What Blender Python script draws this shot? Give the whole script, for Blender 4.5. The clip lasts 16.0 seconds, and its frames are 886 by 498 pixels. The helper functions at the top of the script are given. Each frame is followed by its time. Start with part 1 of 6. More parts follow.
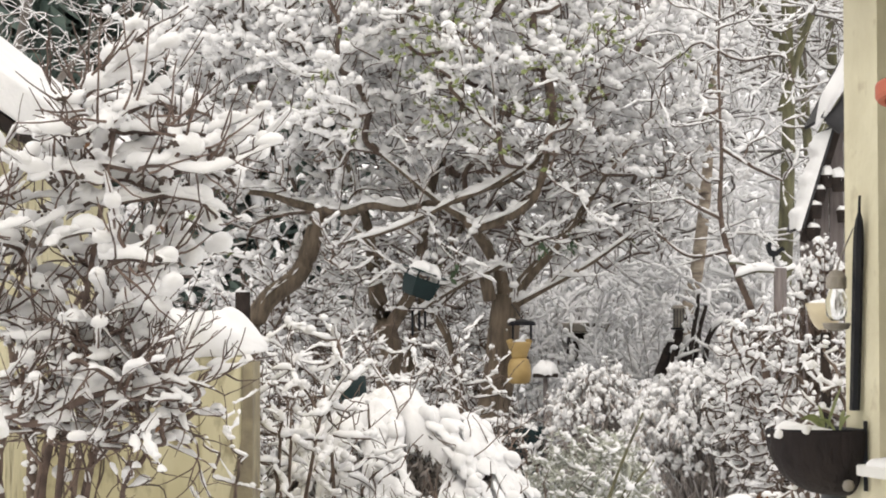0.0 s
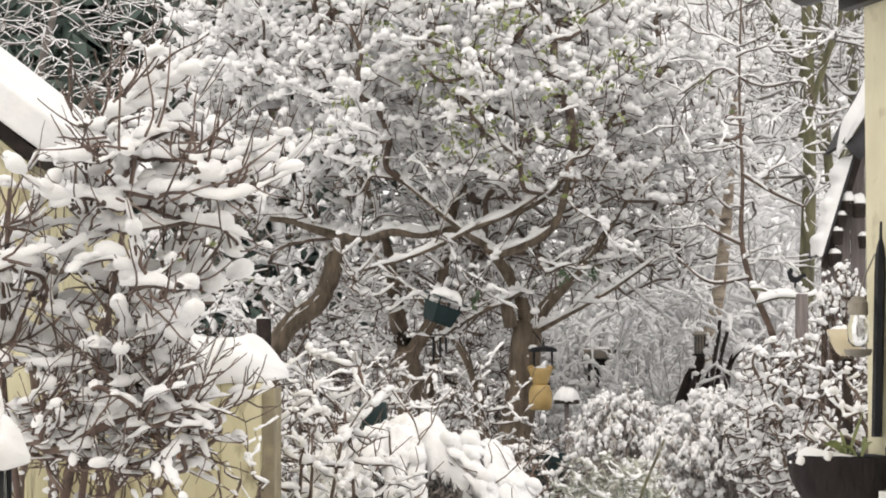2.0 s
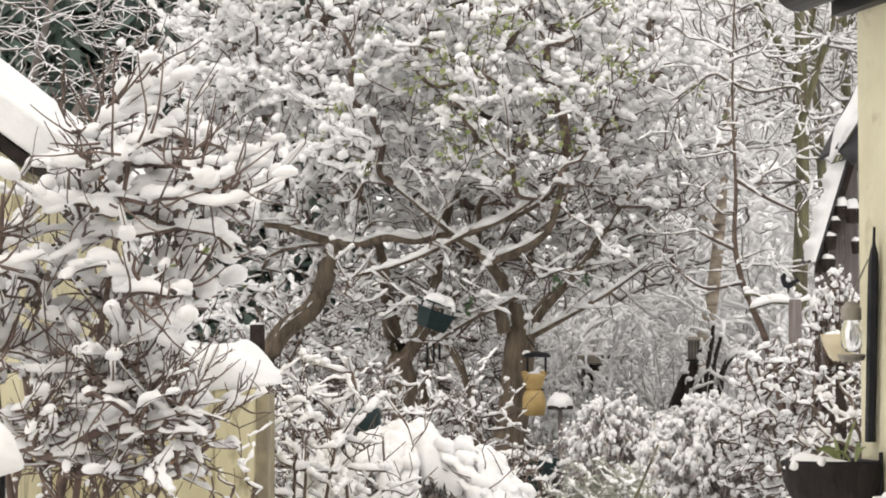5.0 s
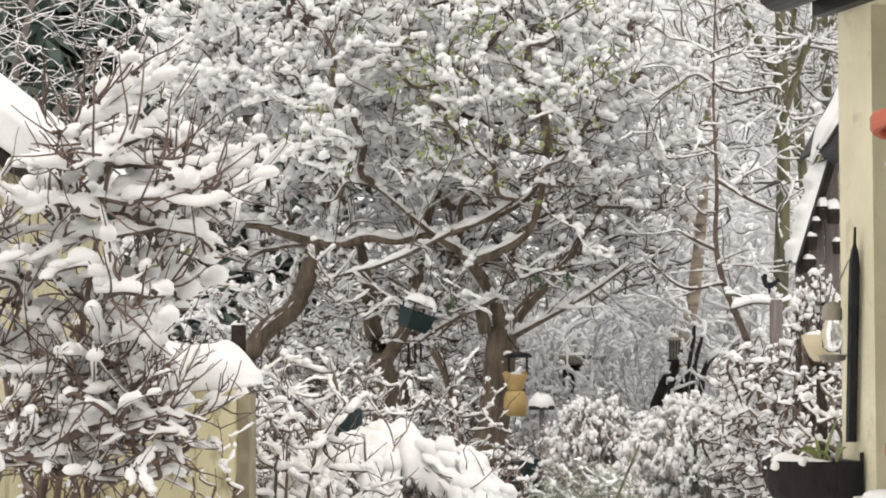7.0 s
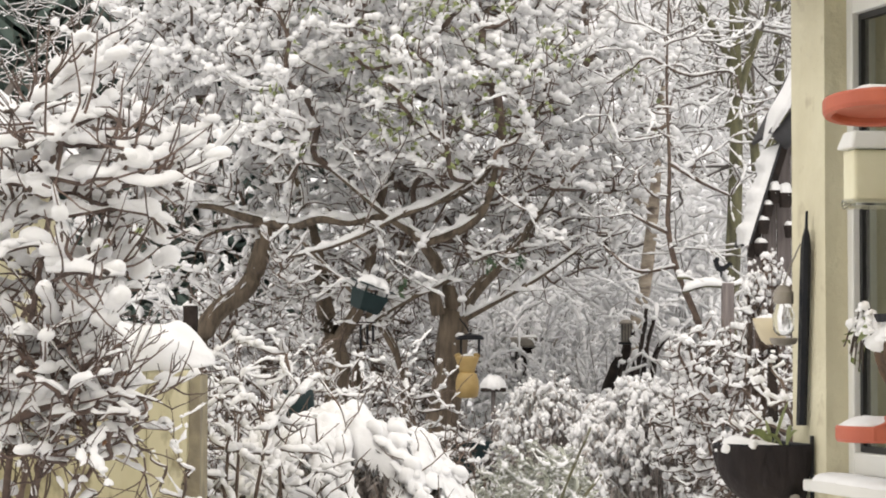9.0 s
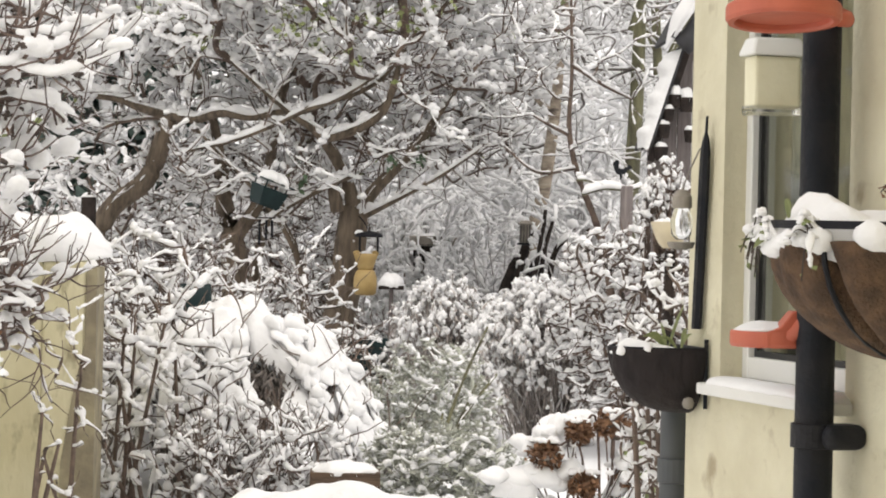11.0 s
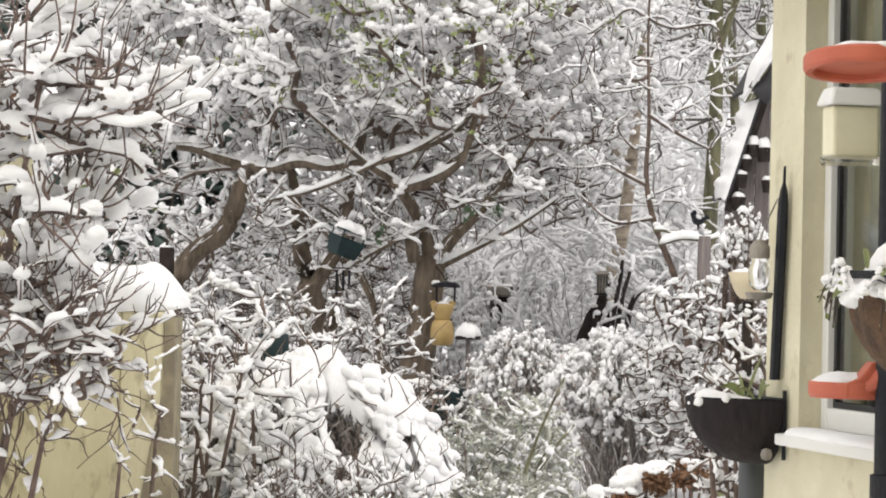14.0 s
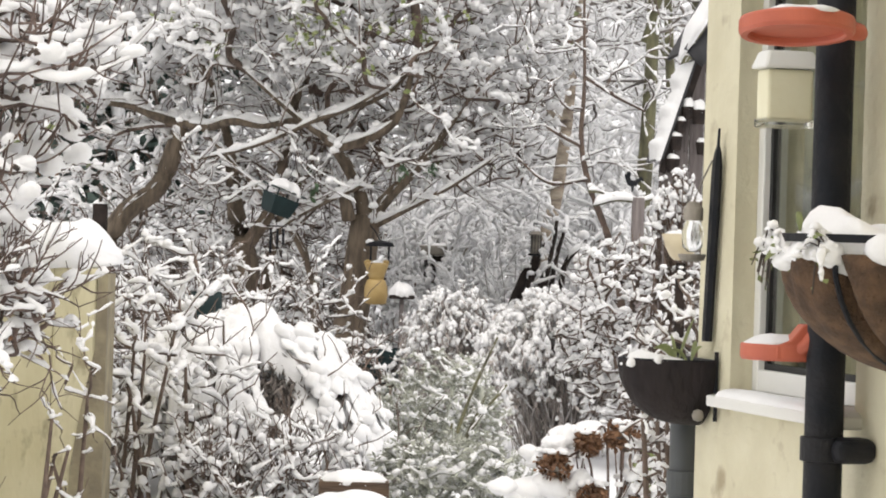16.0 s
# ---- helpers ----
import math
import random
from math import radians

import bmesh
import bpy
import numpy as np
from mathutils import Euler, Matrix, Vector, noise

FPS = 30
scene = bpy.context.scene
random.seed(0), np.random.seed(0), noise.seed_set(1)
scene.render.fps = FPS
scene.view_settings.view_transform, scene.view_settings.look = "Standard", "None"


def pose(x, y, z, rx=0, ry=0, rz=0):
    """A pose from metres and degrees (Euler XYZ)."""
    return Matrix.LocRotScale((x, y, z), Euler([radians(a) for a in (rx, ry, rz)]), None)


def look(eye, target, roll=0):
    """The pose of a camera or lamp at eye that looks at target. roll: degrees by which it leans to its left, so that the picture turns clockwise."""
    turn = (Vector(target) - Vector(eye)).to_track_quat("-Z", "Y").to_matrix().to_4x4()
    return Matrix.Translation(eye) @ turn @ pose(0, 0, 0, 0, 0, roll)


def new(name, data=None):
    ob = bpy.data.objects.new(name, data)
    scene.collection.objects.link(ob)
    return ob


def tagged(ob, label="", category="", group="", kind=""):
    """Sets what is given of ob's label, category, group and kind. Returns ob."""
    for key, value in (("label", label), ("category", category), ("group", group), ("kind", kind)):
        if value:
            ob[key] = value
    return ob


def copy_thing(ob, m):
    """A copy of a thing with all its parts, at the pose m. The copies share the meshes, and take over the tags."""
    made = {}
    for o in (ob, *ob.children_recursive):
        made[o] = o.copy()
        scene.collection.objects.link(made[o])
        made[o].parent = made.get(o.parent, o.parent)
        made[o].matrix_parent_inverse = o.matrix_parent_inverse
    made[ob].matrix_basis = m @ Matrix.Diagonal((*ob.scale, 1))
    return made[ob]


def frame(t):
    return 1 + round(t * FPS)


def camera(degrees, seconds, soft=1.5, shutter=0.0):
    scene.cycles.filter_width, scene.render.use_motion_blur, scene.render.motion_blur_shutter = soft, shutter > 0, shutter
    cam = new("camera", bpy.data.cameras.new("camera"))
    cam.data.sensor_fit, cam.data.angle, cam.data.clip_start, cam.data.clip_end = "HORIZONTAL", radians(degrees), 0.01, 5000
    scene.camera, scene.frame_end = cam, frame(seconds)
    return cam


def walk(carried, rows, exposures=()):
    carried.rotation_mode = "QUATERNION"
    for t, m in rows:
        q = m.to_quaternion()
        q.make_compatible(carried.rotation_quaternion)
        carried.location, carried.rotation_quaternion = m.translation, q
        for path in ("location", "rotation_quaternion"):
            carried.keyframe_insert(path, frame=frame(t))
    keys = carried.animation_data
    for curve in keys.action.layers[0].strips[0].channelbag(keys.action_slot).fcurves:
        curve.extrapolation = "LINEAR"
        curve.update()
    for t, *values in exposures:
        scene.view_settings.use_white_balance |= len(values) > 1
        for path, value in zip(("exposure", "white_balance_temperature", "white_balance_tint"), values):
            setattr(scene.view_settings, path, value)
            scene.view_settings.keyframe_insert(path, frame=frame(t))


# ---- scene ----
cam = camera(20.0, 16.0, soft=1.9)
EYE, EXPO, KELVIN, TINT = 1.6, 0.80, 7180, 11
# seconds, tilt, lean, heading: the camera is held in one place and turned
ROWS = [
    (0.0, 91.598, 0.138, 1.183),
    (0.5, 91.696, 0.082, 1.453),
    (1.0, 91.974, 0.075, 1.666),
    (1.5, 92.1, 0.118, 1.706),
    (2.0, 92.201, 0.176, 1.662),
    (2.5, 92.467, 0.324, 1.796),
    (3.0, 92.632, 0.403, 1.92),
    (3.5, 92.588, 0.391, 1.894),
    (4.0, 92.452, 0.355, 1.769),
    (6.5, 92.298, 0.224, 1.25),
    (7.0, 92.338, 0.28, 1.089),
    (7.5, 92.297, 0.22, 0.484),
    (8.0, 92.446, 0.217, 0.041),
    (8.5, 92.394, 0.07, -0.049),
    (9.0, 91.919, -0.0, 0.0),
    (9.5, 90.96, -0.447, -0.731),
    (10.0, 89.963, -0.928, -1.855),
    (10.2, 89.602, -1.101, -2.233),
    (12.3, 89.831, -1.562, -1.998),
    (12.5, 90.148, -1.534, -1.489),
    (13.0, 90.628, -1.639, -0.693),
    (13.5, 90.906, -1.345, -0.231),
    (14.0, 90.726, -1.229, -0.547),
    (14.5, 90.373, -1.495, -1.124),
    (15.0, 90.164, -1.656, -1.484),
    (15.5, 89.927, -1.732, -1.774),
    (16.0, 89.837, -1.733, -2.048),
]
walk(cam, [(t, pose(0, 0, EYE, rx, ry, rz)) for t, rx, ry, rz in ROWS], exposures=[(0.0, EXPO, KELVIN, TINT), (9.0, EXPO, KELVIN, TINT), (10.0, EXPO, KELVIN, TINT), (12.5, EXPO + 0.11, KELVIN - 150, TINT), (16.0, EXPO + 0.09, KELVIN - 200, TINT)])

# ---- light: an overcast winter sky ----
world = bpy.data.worlds.new("sky")
scene.world = world
world.use_nodes = True
wn = world.node_tree.nodes
sky = wn.new("ShaderNodeTexSky")
sky.sky_type, sky.sun_disc = "NISHITA", False
sky.sun_elevation, sky.sun_rotation = radians(74), radians(180)
pale = wn.new("ShaderNodeHueSaturation")
pale.inputs["Saturation"].default_value = 0.12
world.node_tree.links.new(sky.outputs[0], pale.inputs["Color"])
world.node_tree.links.new(pale.outputs[0], wn["Background"].inputs["Color"])
wn["Background"].inputs["Strength"].default_value = 0.15
sun = bpy.data.lights.new("sun", "SUN")
sun.energy, sun.angle, sun.color = 0.5, radians(80), (1.0, 0.97, 0.93)
sun_ob = new("sun", sun)
sun_ob.matrix_world = look((0, 2, 14), (0, 6, 0))


# ---- materials ----
def material(name, base, rough=0.8, other=None, scale=8.0, lo=0.35, hi=0.65, bump=0.0, bump_scale=40.0, metal=0.0,
             spots=None, spot_scale=2.0, spot_lo=0.6, spot_hi=0.75, stretch=(1, 1, 1), vary=0.0, detail=5.0, spec=0.5):
    m = bpy.data.materials.new(name)
    m.use_nodes = True
    nt = m.node_tree
    bsdf = nt.nodes["Principled BSDF"]
    bsdf.inputs["Roughness"].default_value = rough
    bsdf.inputs["Metallic"].default_value = metal
    bsdf.inputs["Specular IOR Level"].default_value = spec
    coord = nt.nodes.new("ShaderNodeTexCoord")
    mapping = nt.nodes.new("ShaderNodeMapping")
    mapping.inputs["Scale"].default_value = stretch
    nt.links.new(coord.outputs["Object"], mapping.inputs["Vector"])

    def blotch(sc, a, b, det):
        tex = nt.nodes.new("ShaderNodeTexNoise")
        tex.inputs["Scale"].default_value, tex.inputs["Detail"].default_value = sc, det
        nt.links.new(mapping.outputs[0], tex.inputs["Vector"])
        ramp = nt.nodes.new("ShaderNodeMapRange")
        ramp.inputs["From Min"].default_value, ramp.inputs["From Max"].default_value = a, b
        nt.links.new(tex.outputs["Fac"], ramp.inputs["Value"])
        return ramp.outputs[0]

    def mixed(fac, a, b):
        mix = nt.nodes.new("ShaderNodeMix")
        mix.data_type = "RGBA"
        nt.links.new(fac, mix.inputs["Factor"])
        for k, v in ((6, a), (7, b)):
            if isinstance(v, tuple):
                mix.inputs[k].default_value = (*v, 1)
            else:
                nt.links.new(v, mix.inputs[k])
        return mix.outputs[2]

    colour = base
    if other:
        colour = mixed(blotch(scale, lo, hi, detail), base, other)
    if spots:
        colour = mixed(blotch(spot_scale, spot_lo, spot_hi, 6.0), colour, spots)
    if vary:
        info = nt.nodes.new("ShaderNodeNewGeometry")
        hsv = nt.nodes.new("ShaderNodeHueSaturation")
        span = nt.nodes.new("ShaderNodeMapRange")
        span.inputs["To Min"].default_value, span.inputs["To Max"].default_value = 1 - vary, 1 + vary
        nt.links.new(info.outputs["Random Per Island"], span.inputs["Value"])
        nt.links.new(span.outputs[0], hsv.inputs["Value"])
        if isinstance(colour, tuple):
            hsv.inputs["Color"].default_value = (*colour, 1)
        else:
            nt.links.new(colour, hsv.inputs["Color"])
        colour = hsv.outputs[0]
    if isinstance(colour, tuple):
        bsdf.inputs["Base Color"].default_value = (*colour, 1)
    else:
        nt.links.new(colour, bsdf.inputs["Base Color"])
    if bump:
        tex = nt.nodes.new("ShaderNodeTexNoise")
        tex.inputs["Scale"].default_value, tex.inputs["Detail"].default_value = bump_scale, 4.0
        nt.links.new(mapping.outputs[0], tex.inputs["Vector"])
        bp = nt.nodes.new("ShaderNodeBump")
        bp.inputs["Strength"].default_value, bp.inputs["Distance"].default_value = bump, 0.01
        nt.links.new(tex.outputs["Fac"], bp.inputs["Height"])
        nt.links.new(bp.outputs[0], bsdf.inputs["Normal"])
    return m


SNOW = material("snow", (0.86, 0.862, 0.87), 0.8, (0.80, 0.803, 0.815), 9.0, bump=0.35, bump_scale=60)
BARK = material("bark", (0.200, 0.155, 0.115), 0.9, (0.090, 0.070, 0.052), 26, bump=0.9, bump_scale=90, stretch=(1, 1, 0.25))
TWIG = material("twig_bark", (0.180, 0.130, 0.104), 0.85, (0.094, 0.068, 0.056), 20, vary=0.3)
RED_TWIG = material("reddish_twig_bark", (0.165, 0.115, 0.095), 0.8, (0.085, 0.060, 0.052), 18, vary=0.3)
PALE_TWIG = material("frosted_grey_twigs", (0.52, 0.50, 0.49), 0.9, (0.30, 0.275, 0.265), 10, vary=0.3)
GREY_TWIG = material("grey_twig_bark", (0.22, 0.195, 0.175), 0.85, (0.115, 0.100, 0.092), 12, vary=0.3)
MOSSY = material("mossy_bark", (0.19, 0.185, 0.105), 0.9, (0.085, 0.080, 0.052), 14, bump=0.7, bump_scale=60, stretch=(1, 1, 0.4))
BIRCH = material("birch_bark", (0.42, 0.36, 0.285), 0.8, (0.19, 0.15, 0.12), 10, bump=0.4, bump_scale=40, stretch=(1, 1, 2.5), spots=(0.06, 0.045, 0.04), spot_scale=7)
# far twigs near white: distance haze and brightness put into the colour
HAZY_TWIG = material("haze_lightened_far_twigs", (0.80, 0.80, 0.815), 0.9, (0.58, 0.575, 0.58), 8, vary=0.25)
YOUNG_LEAF = material("fresh_green_leaf", (0.36, 0.40, 0.19), 0.5, (0.26, 0.30, 0.13), 60)
LEAF = material("green_leaf", (0.15, 0.19, 0.065), 0.55, (0.25, 0.28, 0.12), 30, vary=0.35)
DARK_LEAF = material("dark_green_leaf", (0.045, 0.085, 0.050), 0.5, (0.075, 0.120, 0.060), 30, vary=0.3)
STRAW = material("pale_dry_stems", (0.50, 0.455, 0.43), 0.85, (0.30, 0.26, 0.24), 16, vary=0.35)
SAGE = material("grey_green_leaf", (0.50, 0.51, 0.45), 0.8, (0.31, 0.325, 0.27), 22, vary=0.3)
DEAD_LEAF = material("withered_brown_leaf", (0.24, 0.125, 0.065), 0.85, (0.13, 0.07, 0.042), 30, vary=0.35)
DRY_LEAF = material("dry_hanging_leaf", (0.10, 0.075, 0.06), 0.85, (0.055, 0.045, 0.04), 25, vary=0.3)
GREY_LEAF = material("grey_dry_leaf", (0.24, 0.21, 0.19), 0.85, (0.13, 0.115, 0.105), 25, vary=0.3)
# needles lighter and bluer: distance haze mixed into the colour
EVERGREEN = material("hazy_evergreen_needles", (0.095, 0.135, 0.115), 0.8, (0.055, 0.085, 0.075), 6, vary=0.3)
CREAM = material("cream_painted_render", (0.72, 0.68, 0.51), 0.75, (0.60, 0.555, 0.40), 5, bump=0.9, bump_scale=24, spots=(0.38, 0.32, 0.21), spot_scale=11, spot_lo=0.60, spot_hi=0.74)
# weathering in the spots; base colour darkened for the shade over these walls
OLD_CREAM = material("weathered_shaded_cream_render", (0.65, 0.605, 0.42), 0.85, (0.53, 0.485, 0.31), 5, bump=0.9, bump_scale=26, spots=(0.26, 0.225, 0.14), spot_scale=13, spot_lo=0.54, spot_hi=0.68, stretch=(1, 1, 0.45))
STAINED_SHADED = material("stained_shaded_render_side", (0.33, 0.29, 0.19), 0.9, (0.20, 0.17, 0.12), 9, bump=0.6, bump_scale=30)
ROOM_GLOOM = material("indoor_gloom_colour", (0.10, 0.095, 0.085), 0.8, (0.07, 0.066, 0.06), 3)
WHITE_PVC = material("white_plastic_frame", (0.78, 0.78, 0.76), 0.35, (0.72, 0.72, 0.69), 5)
BLACK_IRON = material("black_painted_iron", (0.010, 0.012, 0.017), 0.5, (0.020, 0.020, 0.023), 14, bump=0.3, bump_scale=80, spec=0.18)
GREY_PIPE = material("dark_grey_plastic_pipe", (0.075, 0.082, 0.088), 0.5, (0.055, 0.06, 0.065), 8)
BLACK_PLASTIC = material("black_plastic", (0.012, 0.012, 0.014), 0.45, spec=0.25)
PALE_REVEAL = material("pale_inner_reveal", (0.55, 0.56, 0.49), 0.9, (0.48, 0.49, 0.43), 30, bump=0.2, bump_scale=200)
GASKET = material("black_rubber_gasket", (0.015, 0.015, 0.016), 0.6)
ORANGE = material("orange_plastic", (0.53, 0.130, 0.075), 0.5, (0.45, 0.105, 0.060), 12, bump=0.1, bump_scale=60)
COCO = material("coconut_fibre_liner", (0.150, 0.088, 0.050), 0.95, (0.075, 0.045, 0.028), 30, bump=1.0, bump_scale=160)
POT_BROWN = material("dark_brown_liner", (0.034, 0.028, 0.028), 0.8, (0.018, 0.015, 0.016), 16, spec=0.2, bump=0.7, bump_scale=70, stretch=(1, 1, 0.3))
SHED_WOOD = material("weathered_brown_boards", (0.215, 0.185, 0.180), 0.85, (0.130, 0.112, 0.110), 14, bump=0.6, bump_scale=60, stretch=(4, 4, 0.3), vary=0.15)
DARK_WOOD = material("dark_stained_wood", (0.045, 0.034, 0.030), 0.85, (0.022, 0.018, 0.017), 18, spec=0.2, bump=0.5, bump_scale=60)
FELT = material("dark_roof_felt", (0.050, 0.050, 0.056), 0.8, (0.035, 0.035, 0.038), 14)
YELLOW = material("yellow_ochre_glaze", (0.50, 0.355, 0.15), 0.55, (0.38, 0.255, 0.095), 9)
GREEN_METAL = material("dark_green_enamel", (0.012, 0.030, 0.032), 0.6, (0.009, 0.022, 0.024), 12, spec=0.3)
STONE = material("pale_weathered_stone", (0.33, 0.30, 0.26), 0.9, (0.20, 0.185, 0.165), 14, bump=0.5, bump_scale=50)
CREAM_POT = material("cream_glazed_pot", (0.64, 0.56, 0.40), 0.5, (0.55, 0.47, 0.33), 12)
FEED = material("pale_suet_feed", (0.78, 0.75, 0.56), 0.6, (0.73, 0.69, 0.49), 14, bump=0.12, bump_scale=60)
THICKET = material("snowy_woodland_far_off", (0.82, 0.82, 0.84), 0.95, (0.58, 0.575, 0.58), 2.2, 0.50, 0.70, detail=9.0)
BANK = material("snow_covered_ground", (0.86, 0.87, 0.89), 0.8, (0.76, 0.77, 0.80), 1.2, bump=0.5, bump_scale=12)


def glass(name, tint=(0.9, 0.95, 0.93), rough=0.02):
    m = bpy.data.materials.new(name)
    m.use_nodes = True
    b = m.node_tree.nodes["Principled BSDF"]
    b.inputs["Base Color"].default_value = (*tint, 1)
    b.inputs["Roughness"].default_value = rough
    b.inputs["Transmission Weight"].default_value = 1.0
    b.inputs["IOR"].default_value = 1.45
    return m


GLASS = glass("window_glass")
CLEAR = glass("clear_plastic", (0.95, 0.96, 0.95), 0.12)


# ---- mesh helpers ----
def mesh_from(name, verts, faces, mat, smooth=True):
    """One mesh from an array of corners and a list of arrays of faces."""
    me = bpy.data.meshes.new(name)
    verts = np.asarray(verts, np.float32)
    loops = np.concatenate([np.asarray(f, np.int32).ravel() for f in faces])
    sizes = np.concatenate([np.full(len(f), np.asarray(f).shape[1], np.int32) for f in faces])
    starts = np.concatenate([[0], np.cumsum(sizes)[:-1]]).astype(np.int32)
    me.vertices.add(len(verts))
    me.vertices.foreach_set("co", verts.ravel())
    me.loops.add(len(loops))
    me.loops.foreach_set("vertex_index", loops)
    me.polygons.add(len(sizes))
    me.polygons.foreach_set("loop_start", starts)
    me.polygons.foreach_set("use_smooth", np.full(len(sizes), smooth))
    me.update(calc_edges=True)
    me.validate()
    me.materials.append(mat)
    return me


def put(name, me, parent=None, label="", at=None):
    ob = new(name, me)
    ob.parent = parent
    if at is not None:
        ob.matrix_basis = at
    return tagged(ob, label)


def part(name, bm, mat, parent=None, label="", smooth=False, bevel=0.0, seg=2):
    """Links a bmesh as one mesh object under a thing or a part."""
    if bevel:
        sharp = [e for e in bm.edges if len(e.link_faces) == 2 and e.calc_face_angle(0) > 0.6]
        bmesh.ops.bevel(bm, geom=sharp, offset=bevel, segments=seg, affect="EDGES", profile=0.5)
    bmesh.ops.recalc_face_normals(bm, faces=bm.faces)
    me = bpy.data.meshes.new(name)
    bm.to_mesh(me)
    bm.free()
    me.materials.append(mat)
    if smooth:
        me.polygons.foreach_set("use_smooth", np.full(len(me.polygons), True))
    return put(name, me, parent, label)


def thing(name, x, y, z, label, category, rz=0.0, group="", kind=""):
    ob = new(name)
    ob.matrix_basis = pose(x, y, z, 0, 0, rz)
    return tagged(ob, label, category, group, kind)


def box(x0, x1, y0, y1, z0, z1, bm=None, m=None):
    bm = bm or bmesh.new()
    mat = Matrix.Translation(((x0 + x1) / 2, (y0 + y1) / 2, (z0 + z1) / 2)) @ Matrix.Diagonal((x1 - x0, y1 - y0, z1 - z0, 1))
    bmesh.ops.create_cube(bm, size=1.0, matrix=(m @ mat) if m else mat)
    return bm


def lathe(profile, n=24, bm=None, a0=0.0, a1=360.0, centre=(0, 0, 0)):
    """A turned body from (radius, height) pairs."""
    bm = bm or bmesh.new()
    full = abs(a1 - a0) >= 360
    cols = n if full else n + 1
    rings = []
    for r, z in profile:
        ring = []
        for i in range(cols):
            a = radians(a0 + (a1 - a0) * i / n)
            ring.append(bm.verts.new((centre[0] + r * math.cos(a), centre[1] + r * math.sin(a), centre[2] + z)))
        rings.append(ring)
    for p, q in zip(rings, rings[1:]):
        for i in range(n):
            j = (i + 1) % cols
            bm.faces.new((p[i], p[j], q[j], q[i]))
    for ring, r in ((rings[0], profile[0][0]), (rings[-1], profile[-1][0])):
        if full and r > 0:
            bm.faces.new(ring)
    bmesh.ops.remove_doubles(bm, verts=bm.verts, dist=1e-5)
    return bm


def rod_mesh(points, radius, sides=8, bm=None):
    """A round bar along points, of one radius or of one radius a point."""
    bm = bm or bmesh.new()
    v, f = tube(np.asarray(points, float), np.full(len(points), radius) if np.isscalar(radius) else np.asarray(radius, float), sides)
    vs = [bm.verts.new(p) for p in v]
    for q in f:
        bm.faces.new([vs[i] for i in q])
    bm.faces.new(vs[:sides][::-1])
    bm.faces.new(vs[-sides:])
    return bm


def frames_along(p):
    """Unit tangents and two unit normals (aside, upward) along a line of points."""
    t = np.gradient(p, axis=0)
    t /= np.linalg.norm(t, axis=1)[:, None] + 1e-12
    up = np.where(np.abs(t[:, 2:3]) > 0.93, np.array([[0.0, 1.0, 0.0]]), np.array([[0.0, 0.0, 1.0]]))
    a = np.cross(t, up)
    a /= np.linalg.norm(a, axis=1)[:, None] + 1e-12
    return t, a, np.cross(a, t)


def tube(p, r, sides):
    _, a, b = frames_along(p)
    ang = np.arange(sides) * 2 * np.pi / sides
    ring = a[:, None, :] * np.cos(ang)[None, :, None] + b[:, None, :] * np.sin(ang)[None, :, None]
    v = (p[:, None, :] + ring * r[:, None, None]).reshape(-1, 3)
    i = np.arange(len(p) - 1)[:, None] * sides
    j = np.arange(sides)[None, :]
    k = (j + 1) % sides
    f = np.stack([i + j, i + k, i + sides + k, i + sides + j], axis=-1).reshape(-1, 4)
    return v, f


def tubes(name, lines, mat, fat=6, thin=4, limit=0.012):
    V, F, n = [], [], 0
    for p, r in lines:
        v, f = tube(p, r, fat if r[0] > limit else thin)
        V.append(v)
        F.append(f + n)
        n += len(v)
    return mesh_from(name, np.concatenate(V), [np.concatenate(F)], mat)


def ico(sub):
    bm = bmesh.new()
    bmesh.ops.create_icosphere(bm, subdivisions=sub, radius=1.0)
    v = np.array([x.co for x in bm.verts])
    f = np.array([[x.index for x in g.verts] for g in bm.faces])
    bm.free()
    return v, f


def ball(u, v):
    bm = bmesh.new()
    bmesh.ops.create_uvsphere(bm, u_segments=u, v_segments=v, radius=1.0)
    bmesh.ops.triangulate(bm, faces=bm.faces)
    bm.verts.index_update()
    out = np.array([x.co for x in bm.verts]), np.array([[x.index for x in g.verts] for g in bm.faces])
    bm.free()
    return out


ICO1, ICO2, ICO3 = ico(1), ico(2), ico(3)
BALL = ball(6, 4)


def lumps(rng, centres, sizes, base, rough=0.22, flat=0.75):
    """Uneven rounded lumps: arrays of corners and faces."""
    bv, bf = base
    n, m = len(centres), len(bv)
    k = rng.normal(size=(n, 3, 3)) * 2.2
    ph = rng.uniform(0, 6.28, (n, 3))
    wob = np.sin(np.einsum("vj,nkj->nvk", bv, k) + ph[:, None, :]).sum(axis=2) / 3
    v = bv[None] * (1 + rough * wob[..., None]) * sizes[:, None, :]
    v[..., 2] = np.where(v[..., 2] < 0, v[..., 2] * flat * 0.6, v[..., 2] * flat)
    v = v + centres[:, None, :]
    f = bf[None] + (np.arange(n) * m)[:, None, None]
    return v.reshape(-1, 3), f.reshape(-1, bf.shape[1])


